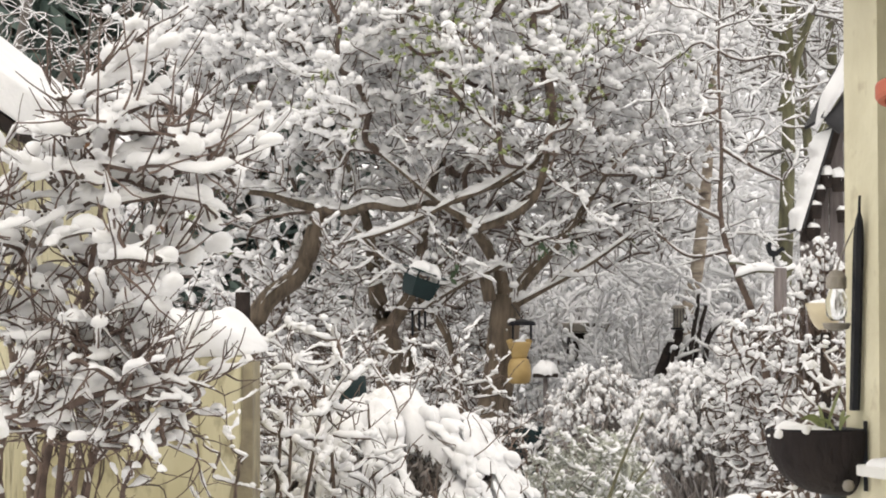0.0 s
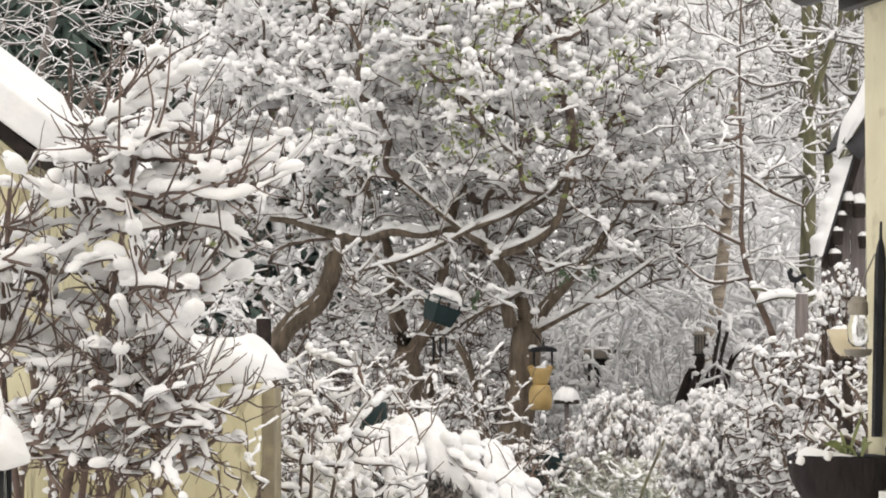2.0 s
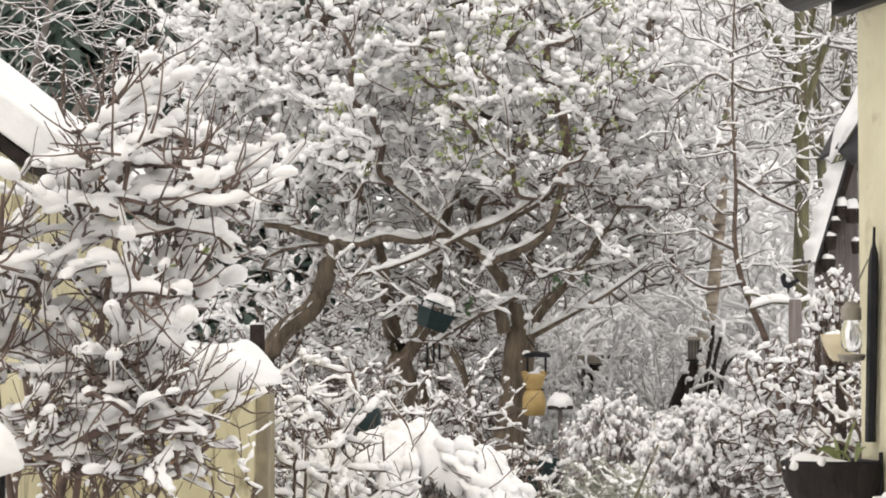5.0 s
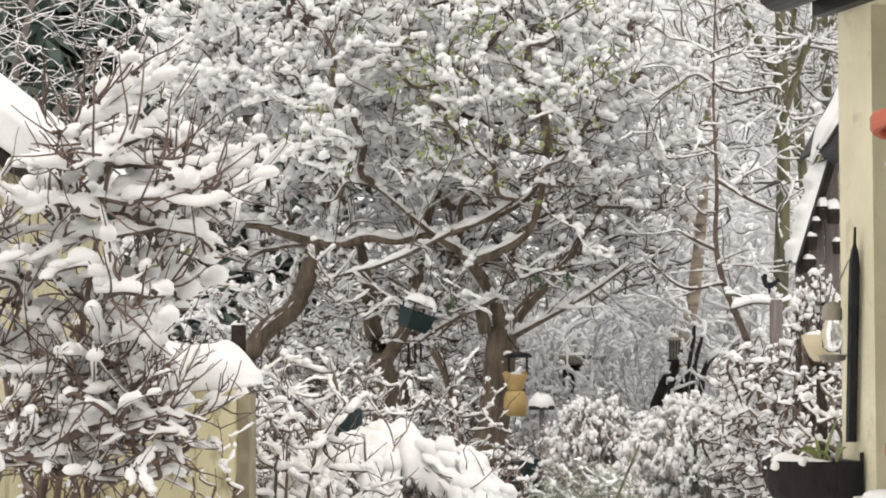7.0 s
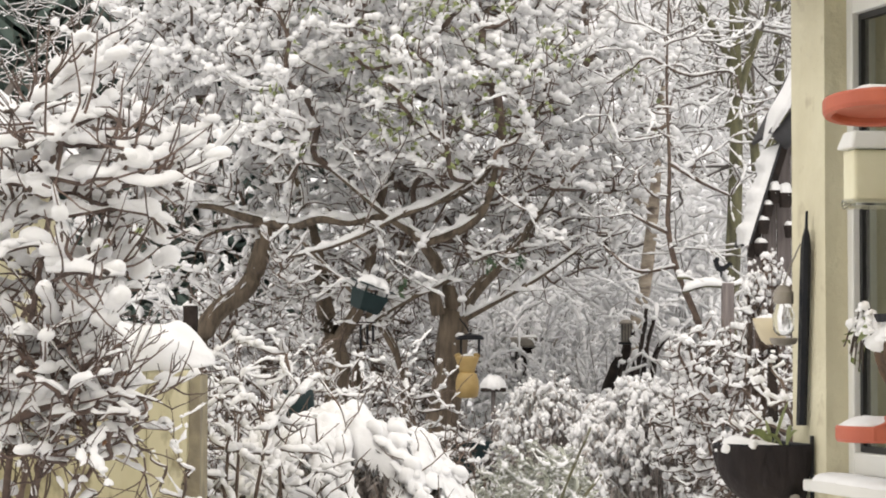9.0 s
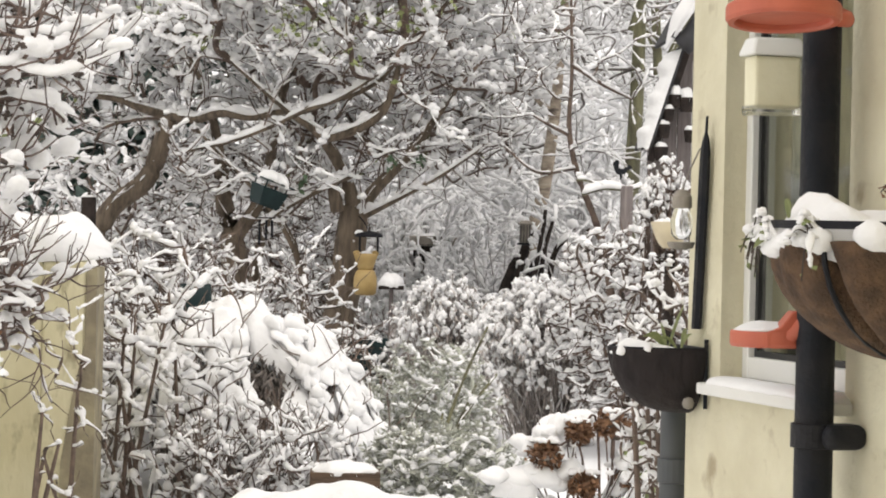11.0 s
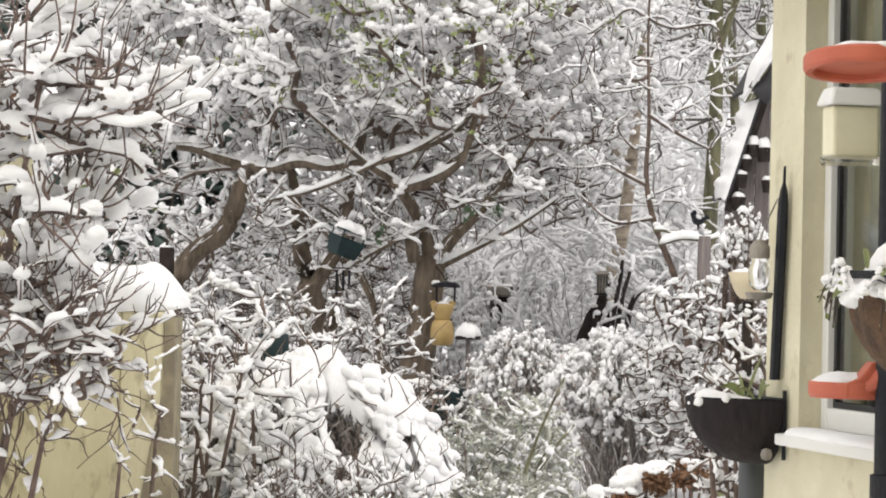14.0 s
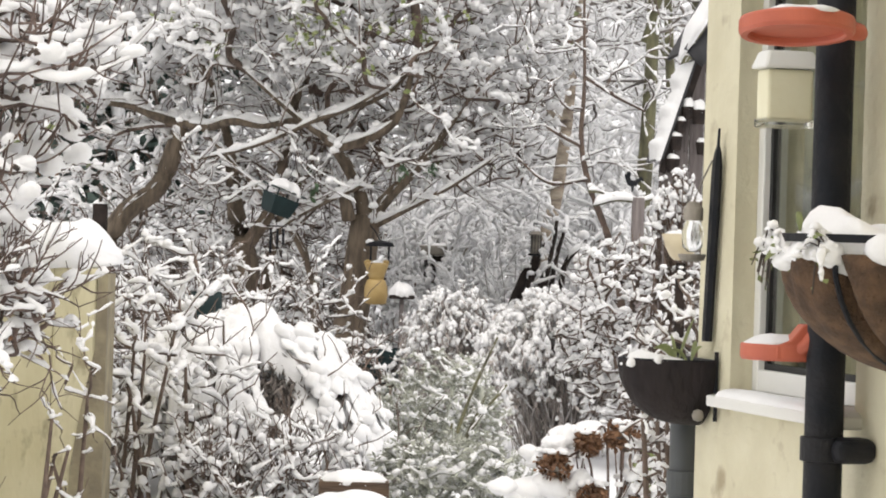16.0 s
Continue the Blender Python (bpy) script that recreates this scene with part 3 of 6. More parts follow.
def snow_heap(rng, x0, x1, y0, y1, z, h, n=40, size=0.03):
    c = np.stack([rng.uniform(x0, x1, n), rng.uniform(y0, y1, n), np.full(n, z)], 1)
    s = np.full((n, 3), size) * rng.uniform(0.7, 1.3, (n, 3))
    s[:, 2] = h * rng.uniform(0.7, 1.2, n)
    return lumps(rng, c, s, ICO2, 0.15, 1.0)


def build_seed_tray(x, y, z, r, tilt, arm, seed, lip=False):
    """A round orange plastic tray on an arm clipped to the downpipe."""
    ob = thing("seed_tray", x, y, z, "round orange plastic bird seed tray with snow, clipped to the downpipe", "bird feeder", group="seed trays on the downpipe")
    ob.rotation_euler = (radians(tilt), 0, 0)
    prof = [(r * 0.80, 0.008), (r * 0.82, -0.010), (r * 0.85, -0.014), (r * 0.96, -0.014), (r, -0.008), (r, 0.010), (r * 0.98, 0.014), (r * 0.92, 0.014), (r * 0.88, 0.008)]
    bm = lathe(prof + [prof[0]], 56)
    part("rim", bm, ORANGE, ob, smooth=False, bevel=0)
    part("dish", lathe([(0.0005, -0.002), (r * 0.81, -0.002), (r * 0.81, 0.006), (0.0005, 0.006)], 48), ORANGE, ob)
    part("arm", rod_mesh(arm, 0.013, 12), ORANGE, ob, smooth=True)
    if lip:
        bm = bmesh.new()
        side = [(-0.03, -0.012), (0.03, -0.012), (0.036, 0.05), (0.016, 0.05), (-0.006, 0.022), (-0.03, 0.013)]
        f = [bm.verts.new((x, -r * 0.96, z)) for x, z in side]
        b = [bm.verts.new((x, -r * 0.25, z)) for x, z in side]
        bm.faces.new(f)
        bm.faces.new(b[::-1])
        for i in range(6):
            bm.faces.new((f[i], f[i - 1], b[i - 1], b[i]))
        bmesh.ops.recalc_face_normals(bm, faces=bm.faces[:])
        part("lip", bm, ORANGE, ob, "raised pouring lip", bevel=0.003)
    rng = np.random.default_rng(seed)
    v, f = snow_ridge(seed, [(-r * 0.93, 0, 0.012), (-r * 0.4, 0, 0.013), (r * 0.4, 0, 0.013), (r * 0.93, 0, 0.012)], [r * 0.62, r * 0.9, r * 0.9, r * 0.62], 0.016, 0.3, 0.006)
    put("snow", mesh_from("snow", v, f, SNOW), ob, "snow lying in the tray")


build_seed_tray(0.722, 4.13, 1.972, 0.096, -7, [(0.085, 0.02, 0.0), (0.118, 0.06, 0.006), (0.125, 0.10, 0.018), (0.118, 0.13, 0.03)], 11)
build_seed_tray(0.758, 4.345, 1.427, 0.080, 0, [(-0.005, -0.06, -0.002), (0.022, -0.075, 0.014), (0.045, -0.085, 0.05), (0.058, -0.088, 0.06)], 12, True)


def build_suet_feeder():
    ob = thing("suet_feeder", 0.762, 4.46, 1.82, "clear plastic hanging feeder filled with pale suet", "bird feeder", rz=12)
    part("tub", box(-0.044, 0.044, -0.028, 0.028, 0.012, 0.105), FEED, ob, "pale suet block", bevel=0.006)
    bm = box(-0.047, 0.047, -0.031, 0.031, 0.0, 0.018)
    part("base", bm, CLEAR, ob, "clear plastic base", bevel=0.005)
    bm = box(-0.054, 0.054, -0.038, 0.038, 0.106, 0.138)
    for v in bm.verts:
        if v.co.z > 0.12:
            v.co.x, v.co.y = v.co.x * 0.80, v.co.y * 0.7
    part("lid", bm, WHITE_PVC, ob, "frosted white plastic lid", bevel=0.005)
    part("mount", rod_mesh([(0.02, 0.03, 0.09), (0.05, 0.05, 0.09), (0.10, 0.065, 0.09)], 0.006, 8), CLEAR, ob, "clear mount fixed to the window pane")


build_suet_feeder()


def build_wall_manger(name, s, z, out, half, depth, mat, label, seed, snow_h, ribs=(), crumbs=10, band=0.004, fold=0.0, heap=()):
    """A half-round iron wall basket with a liner, snow heaped in it; its back lies on the wall."""
    ob = thing(name, 0, 0, 0, label, "wall planter")
    ob.matrix_basis = WALL @ Matrix.Translation((s, -0.012, z))
    n, m = 64, 14
    bm = bmesh.new()
    rings = []
    for j in range(m + 1):
        t = j / m * math.pi / 2
        ring = []
        for i in range(n + 1):
            a = math.pi + math.pi * i / n
            k = math.cos(t) ** (1.05 if fold else 0.75) * (1 + 0.012 * math.sin(i * 0.9 + j))
            k *= 1 - fold * (math.exp(-((i - 42 - 0.4 * j) / 1.3) ** 2) - 0.3 * math.exp(-((i - 46 - 0.4 * j) / 3) ** 2) - 0.2 * math.exp(-((i - 36 - 0.4 * j) / 4) ** 2))
            ring.append(bm.verts.new((half * math.cos(a) * k, out * math.sin(a) * k, -depth * math.sin(t))))
        rings.append(ring)
    for p, q in zip(rings, rings[1:]):
        for i in range(n):
            bm.faces.new((p[i], p[i + 1], q[i + 1], q[i]))
    bmesh.ops.remove_doubles(bm, verts=bm.verts, dist=1e-5)
    bmesh.ops.solidify(bm, geom=bm.faces[:], thickness=0.008)
    part("liner", bm, mat, ob, smooth=True)
    rim = [(half * 1.03 * math.cos(math.pi + math.pi * i / 24), out * 1.03 * math.sin(math.pi + math.pi * i / 24), fold * 0.12) for i in range(25)]
    bm = bmesh.new()
    rows = []
    for x, y, z in rim:
        rows.append([bm.verts.new((x * k, y * k, z + q)) for k, q in ((1.0, -band), (1.018, -band), (1.018, band), (1.0, band))])
    for p, q in zip(rows, rows[1:]):
        for i in range(4):
            bm.faces.new((p[i], p[(i + 1) % 4], q[(i + 1) % 4], q[i]))
    bm.faces.new(rows[0][::-1])
    bm.faces.new(rows[-1])
    bmesh.ops.recalc_face_normals(bm, faces=bm.faces[:])
    part("rim_band", bm, BLACK_IRON, ob, "flat black iron rim band")
    part("back_bar", rod_mesh([(-half, 0, 0), (half, 0, 0)], 0.0045, 8), BLACK_IRON, ob)
    for q in (-half, half):
        part("back_upright", rod_mesh([(q, 0.004, 0.02), (q, 0.004, -depth * 0.95)], 0.0045, 8), BLACK_IRON, ob)
    for a in ribs:
        a *= math.pi
        pts = [(half * 1.04 * math.cos(a) * math.cos(t) ** (1.05 if fold else 0.75), out * 1.04 * math.sin(a) * math.cos(t) ** (1.05 if fold else 0.75), -depth * 1.04 * math.sin(t)) for t in np.linspace(0, 1.5, 9)]
        part("rib", rod_mesh(pts, band * 0.7, 6), BLACK_IRON, ob)
    rng = np.random.default_rng(seed)
    v, f = snow_ridge(seed, [(0, -out * o, -0.012) for o, h, w in heap], [half * w for o, h, w in heap], [snow_h * h for o, h, w in heap], 0.3, 0.006)
    put("snow", mesh_from("snow", v, f, SNOW), ob, "heaped snow in the planter")
    k = crumbs
    a = rng.uniform(math.pi * 1.05, 1.95 * math.pi, k)
    c = np.stack([half * 1.0 * np.cos(a), out * 1.0 * np.sin(a), rng.uniform(-0.25, 0.1, k) * snow_h], 1)
    v, f = lumps(rng, c, snow_h * rng.uniform(0.16, 0.42, (k, 1)) * rng.uniform(0.8, 1.2, (k, 3)), ICO2, 0.2, 1.0)
    stuff("crumb_snow", mesh_from("crumb_snow", v, [f], SNOW), ob, "clumps of snow on the rim")
    return ob


small = build_wall_manger("wall_planter", 0.02, 1.381, 0.152, 0.095, 0.122, POT_BROWN, "dark half-round wall planter with snow and a few green shoots", 21, 0.035, (1.25, 1.5, 1.75), 2, 0.003,
                          heap=((0.0, 0.5, 0.9), (0.25, 0.45, 0.95), (0.5, 0.55, 0.85), (0.8, 0.85, 0.66), (1.05, 0.6, 0.35)))
large = build_wall_manger("hanging_wall_basket", 1.02, 1.60, 0.255, 0.20, 0.19, COCO, "coconut-lined iron wall basket heaped with snow", 22, 0.075, (1.2, 1.66), 20, 0.0065, 0.2,
                          heap=((0.0, 0.5, 0.98), (0.25, 0.85, 0.95), (0.5, 0.72, 0.85), (0.78, 1.3, 0.66), (1.0, 0.85, 0.4), (1.08, 0.4, 0.25)))
part("knob", lathe([(0.001, -0.012), (0.009, -0.009), (0.012, 0.0), (0.009, 0.009), (0.001, 0.012)], 14, centre=(0.09, -0.03, -0.105)), STONE, small, "pale round knob", smooth=True)


def build_blade(ob, base, tip, wide, seed):
    """One long leaf that stands up and arches over."""
    rng = np.random.default_rng(seed)
    b, t = np.array(base), np.array(tip)
    side = np.cross(t - b, [0.3, -1, 0.2])
    side /= np.linalg.norm(side)
    bm = bmesh.new()
    rows = []
    for i in range(8):
        u = i / 7
        p = b + (t - b) * u + np.array([0, 0, 0.25 * np.linalg.norm(t - b) * math.sin(math.pi * u)]) * (1 if abs(t[2] - b[2]) < 0.05 else 0.3)
        w = wide * (math.sin(math.pi * min(0.98, 0.12 + u * 0.86)) ** 0.8)
        rows.append((bm.verts.new(p - side * w), bm.verts.new(p + np.array([0, -0.002, -0.002])), bm.verts.new(p + side * w)))
    for p, q in zip(rows, rows[1:]):
        bm.faces.new((p[0], p[1], q[1], q[0]))
        bm.faces.new((p[1], p[2], q[2], q[1]))
    bmesh.ops.solidify(bm, geom=bm.faces[:], thickness=0.001)
    return part("leaf", bm, YOUNG_LEAF, ob, smooth=True)


for i, (b, t, w) in enumerate([((0.02, -0.05, 0.0), (0.02, -0.100, 0.022), 0.009), ((0.02, -0.05, 0.0), (0.02, -0.062, 0.050), 0.006), ((0.02, -0.045, 0.0), (0.01, -0.01, 0.085), 0.0055), ((0.05, -0.03, 0.0), (0.05, -0.02, 0.040), 0.007),
                               ((0.07, -0.04, 0.0), (0.08, -0.02, 0.03), 0.005), ((0.08, -0.035, 0.0), (0.085, -0.055, -0.055), 0.005), ((0.085, -0.03, 0.0), (0.09, -0.005, -0.03), 0.005), ((0.075, -0.05, 0.0), (0.08, -0.09, 0.02), 0.005)]):
    build_blade(small, b, t, w, i)


def build_sprigs(ob, seed, centre, n):
    """Trailing plants that hang over a rim, clotted with snow."""
    rng = np.random.default_rng(seed)
    c = np.array(centre)
    lines = []
    for k in range(n):
        e = c + rng.normal(0, 1, 3) * [0.025, 0.020, 0.015] + [0, -0.022, -rng.uniform(-0.012, 0.045)]
        lines.append(smooth_line(np.array([c, (c + e) / 2 + [0, -0.01, 0.025], e]), np.array([0.0025, 0.002, 0.0012]), 4))
    stuff("sprig_mass", tubes("sprig_mass", lines, DRY_LEAF), ob, "trailing sprigs")
    pick = np.concatenate([p[4:] for p, r in lines])
    v, f = leaf_cards(rng, pick[rng.integers(0, len(pick), n * 2)], 0.016, 0.009, 0.5)
    stuff("sprig_leaves", mesh_from("sprig_leaves", v, [f], LEAF), ob)
    v, f = snow_on(rng, lines, depth=0.009, cover=1.0, width=1.8, step=0.005, clump=1.5, clump_size=0.85, sides=8, every=0.02, base=ICO2, rough=0.45)
    stuff("sprig_snow", mesh_from("sprig_snow", v, f, SNOW), ob, "clots of snow on the sprigs")


build_sprigs(large, 51, (-0.05, -0.245, 0.005), 24)
build_sprigs(large, 52, (0.08, -0.225, -0.005), 9)
for i, (b, t, w) in enumerate([((-0.02, -0.24, 0.03), (0.0, -0.262, -0.03), 0.012), ((0.0, -0.245, 0.035), (0.0, -0.25, 0.065), 0.008), ((-0.03, -0.25, 0.0), (-0.02, -0.295, -0.015), 0.012)]):
    build_blade(large, b, t, w, 60 + i)
for k, (x, y) in enumerate([(0.10, -0.11), (0.14, -0.06), (0.05, -0.03)]):
    way = smooth_line(np.array([(x, y, 0.02), (x + 0.004, y - 0.003, 0.075), (x, y - 0.014, 0.088), (x, y - 0.026, 0.076)]), np.array([0.002, 0.0016, 0.0014, 0.001]), 5)
    put("dry_stem", tubes("dry_stem", [way], DRY_LEAF, 6, 5, 0.001), large, "curled withered stem")
    v, f = leaf_cards(np.random.default_rng(70 + k), way[0][8:], 0.016, 0.010, 0.6)
    stuff("dry_leaf_mass", mesh_from("dry_leaf_mass", v, [f], DEAD_LEAF), large)


def build_iron_bracket():
    ob = on_wall(thing("iron_wall_bracket", 0, 0, 0, "tall black pointed iron bracket on the wall corner", "bracket"))
    bm = bmesh.new()
    prof = [(0.002, 1.838), (0.0025, 1.805), (0.006, 1.79), (0.009, 1.765), (0.0105, 1.72), (0.010, 1.60), (0.009, 1.42)]
    rows = []
    for w, z in prof:
        x = 0.108 - 0.03 * (1.83 - z) / 0.4
        rows.append([bm.verts.new((x + p * w * 1.4, -0.014 + q * min(w, 0.008), z)) for p, q in ((-1, 0), (-0.6, -1), (0.6, -1), (1, 0), (0.6, 1), (-0.6, 1))])
    for p, q in zip(rows, rows[1:]):
        for i in range(6):
            bm.faces.new((p[i], p[(i + 1) % 6], q[(i + 1) % 6], q[i]))
    bm.faces.new(rows[0])
    bm.faces.new(rows[-1][::-1])
    part("backplate", bm, BLACK_IRON, ob, bevel=0.001)


build_iron_bracket()


def build_drinker():
    ob = thing("bird_drinker", 0.668, 4.93, 1.575, "clear glass hanging bird feeder with grey cap", "bird feeder")
    part("jar", lathe([(0.010, 0.02), (0.020, 0.03), (0.022, 0.06), (0.017, 0.075), (0.016, 0.085)], 20), CLEAR, ob, "clear glass jar", smooth=True)
    part("cap", lathe([(0.019, 0.082), (0.020, 0.084), (0.020, 0.105), (0.012, 0.117), (0.003, 0.12)], 20), STONE, ob, "grey cap", smooth=False)
    part("dish", lathe([(0.008, 0.0), (0.024, 0.004), (0.028, 0.014), (0.026, 0.016), (0.008, 0.016)], 20), STONE, ob, "shallow dish")
    part("string", rod_mesh([(0, 0, 0.118), (0.010, -0.008, 0.15), (0.024, -0.02, 0.185), (0.030, -0.03, 0.20)], 0.0016, 6), STONE, ob, "thin string")


build_drinker()


def build_pot_on_post():
    ob = thing("cream_bowl", 0.944, 7.2, 1.567, "cream half-round bowl with snow on a dark post", "planter")
    part("bowl", lathe([(0.020, 0), (0.033, 0.012), (0.047, 0.04), (0.058, 0.076), (0.053, 0.076), (0.038, 0.035), (0.004, 0.014)], 28), CREAM_POT, ob, smooth=True)
    rng = np.random.default_rng(31)
    v, f = snow_heap(rng, -0.03, 0.03, -0.03, 0.03, 0.066, 0.018, 24, 0.02)
    put("snow", mesh_from("snow", v, [f], SNOW), ob)
    post = part("wooden_post", box(0.93, 0.958, 7.186, 7.214, 0.0, 1.559), DARK_WOOD, bevel=0.004)
    tagged(post, "dark weathered wooden post under a bowl", "post")


build_pot_on_post()


def build_grey_pipe():
    ob = thing("waste_pipe", 0.689, 5.085, 0, "dark grey plastic waste pipe at the wall corner", "pipe")
    part("pipe", rod_mesh([(0, 0, 0), (0, 0, 0.6), (0, 0, 1.2), (0, 0, 1.262)], 0.034, 18), GREY_PIPE, ob, smooth=True)
    part("collar", lathe([(0.034, 1.10), (0.039, 1.102), (0.039, 1.15), (0.034, 1.152)], 20), GREY_PIPE, ob)


build_grey_pipe()


# ---- outbuilding and low wall beyond the shrub ----
def build_outbuilding():
    ob = tagged(new("wall_outbuilding"), "cream rendered outbuilding gable under thick roof snow", "outbuilding", kind="structure")
    bm = bmesh.new()
    # gable facing the garden's end: the eave side is at x = -1.76
    pts = [(-1.76, 0), (-1.76, 2.27), (-4.2, 4.18), (-4.2, 0)]
    f = [bm.verts.new((x, 9.0, z)) for x, z in pts]
    b = [bm.verts.new((x, 11.4, z)) for x, z in pts]
    bm.faces.new(f)
    bm.faces.new(b[::-1])
    for i in range(4):
        j = (i + 1) % 4
        bm.faces.new((f[i], f[j], b[j], b[i]))
    part("wall", bm, OLD_CREAM, ob)
    slope = math.degrees(math.atan2(1.91, 2.44))
    tilt = Matrix.Translation((-1.76, 0, 2.282)) @ Matrix.Rotation(radians(slope), 4, "Y")
    part("verge_board", box(-3.0, 0.07, 8.93, 11.5, 0.0, 0.045, m=tilt), DARK_WOOD, ob, "dark roof edge board", bevel=0.005)
    bm = box(-3.0, 0.15, 8.86, 11.5, 0.046, 0.180, m=tilt)
    bmesh.ops.subdivide_edges(bm, edges=bm.edges, cuts=18, use_grid_fill=True)
    for v in bm.verts:
        v.co += Vector((0, 0, 0.02)) * noise.noise(v.co * 4) + Vector((0.015, -0.015, 0)) * noise.noise(v.co * 6)
    for _ in range(7):
        bmesh.ops.smooth_vert(bm, verts=bm.verts, factor=0.5, use_axis_x=True, use_axis_y=True, use_axis_z=True)
    part("roof_snow", bm, SNOW, ob, "thick smooth roof snow", smooth=True)


build_outbuilding()


def build_low_wall():
    ob = tagged(new("wall_garden"), "stained cream rendered garden wall with a deep snow cap", "wall", kind="structure")
    part("wall", box(-3.6, -1.12, 9.492, 9.75, 0, 1.455), OLD_CREAM, ob)
    part("pier", box(-1.118, -0.955, 9.48, 9.80, 0, 1.46), OLD_CREAM, ob, "rendered end pier", bevel=0.012)
    # darker side face: moss, stain and the side's shade in one colour
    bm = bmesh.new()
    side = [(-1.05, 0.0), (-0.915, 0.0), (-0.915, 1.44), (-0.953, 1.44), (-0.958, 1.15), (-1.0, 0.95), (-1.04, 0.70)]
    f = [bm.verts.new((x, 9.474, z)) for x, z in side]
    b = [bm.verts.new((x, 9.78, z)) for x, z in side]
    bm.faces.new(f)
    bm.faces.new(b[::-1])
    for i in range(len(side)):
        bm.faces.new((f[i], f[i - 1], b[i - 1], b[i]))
    part("pier_side", bm, STAINED_SHADED, ob, "mossy stained side of the pier, its shade in the colour", bevel=0.004)
    v, f = snow_ridge(41, [(-3.5, 9.64, 1.40), (-1.9, 9.64, 1.405), (-1.45, 9.64, 1.48), (-1.10, 9.64, 1.495), (-0.875, 9.64, 1.485)], [0.14, 0.15, 0.17, 0.19, 0.17], [0.09, 0.11, 0.14, 0.150, 0.11], 0.42, 0.02, 0.85)
    put("snow_cap", mesh_from("snow_cap", v, f, SNOW), ob, "deep rounded snow cap")


build_low_wall()


# ---- trees and shrubs ----
def build_plant(name, label, category, rng, skeleton, cloud, bark, twig, snow=None, grow=None, leaves=None, shoots=None, group="", thin=4, loaded=3, twigs=(), bare=0, free=None):
    """twigs: orders of twigs, each grown off the one before; bare: how many of the last orders carry no snow."""
    ob = thing(name, 0, 0, 0, label, category, group=group)
    lines, n = branching(rng, skeleton, cloud, **(grow or {}))
    for i, line in enumerate(lines[:n]):
        put("limb" if i else "trunk", tubes("limb", [line], bark, 12, 7, 0.01), ob)
    extra = side_shoots(rng, lines[n:], *shoots) if shoots else []
    orders = []
    for spec in twigs:
        grown = twigs_off(rng, orders[-1] if orders else lines[1:], *spec)
        orders.append([q for q in grown if free is None or free(q[0])])
    fine = [q for o in orders for q in o]
    stuff("twig_mass", tubes("twig_mass", lines[n:] + extra + fine, twig, 6, thin), ob)
    if snow is not None:
        held = [q for o in orders[:len(orders) - bare] for q in o]
        v, f = snow_on(rng, lines + held + (extra[::loaded] if loaded else []), **snow)
        stuff("snow_load", mesh_from("snow_load", v, f, SNOW), ob, "snow lying along every branch")
    if leaves:
        mat, count, length, width, droop = leaves
        pick = np.concatenate([p for p, r in lines[n:]])
        v, f = leaf_cards(rng, pick[rng.integers(0, len(pick), count)], length, width, droop)
        stuff("foliage", mesh_from("foliage", v, [f], mat), ob)
    return ob


def bark_specks(rng, ob, limbs):
    """Flecks of driven snow that cling to the bark of the trunks."""
    spots = []
    for p, r in limbs:
        q, rad = smooth_line(np.array(p, float), np.array(r, float), 8)
        k = rng.integers(0, len(q), 16)
        a = rng.normal(-2.3, 0.8, 16)
        spots.append(q[k] + rad[k][:, None] * np.stack([np.cos(a), np.sin(a), 0 * a], 1) + np.stack([0 * a, 0 * a, rng.normal(0, 0.03, 16)], 1))
    c = np.concatenate(spots)
    v, f = lumps(rng, c, 0.0025 * rng.lognormal(0.3, 0.6, (len(c), 1)) * rng.uniform(0.6, 1.6, (len(c), 3)) * [1, 1, 1.6], ICO1, 0.6, 1.2)
    stuff("fleck_snow", mesh_from("fleck_snow", v, [f], SNOW), ob, "flecks of snow stuck to the bark")


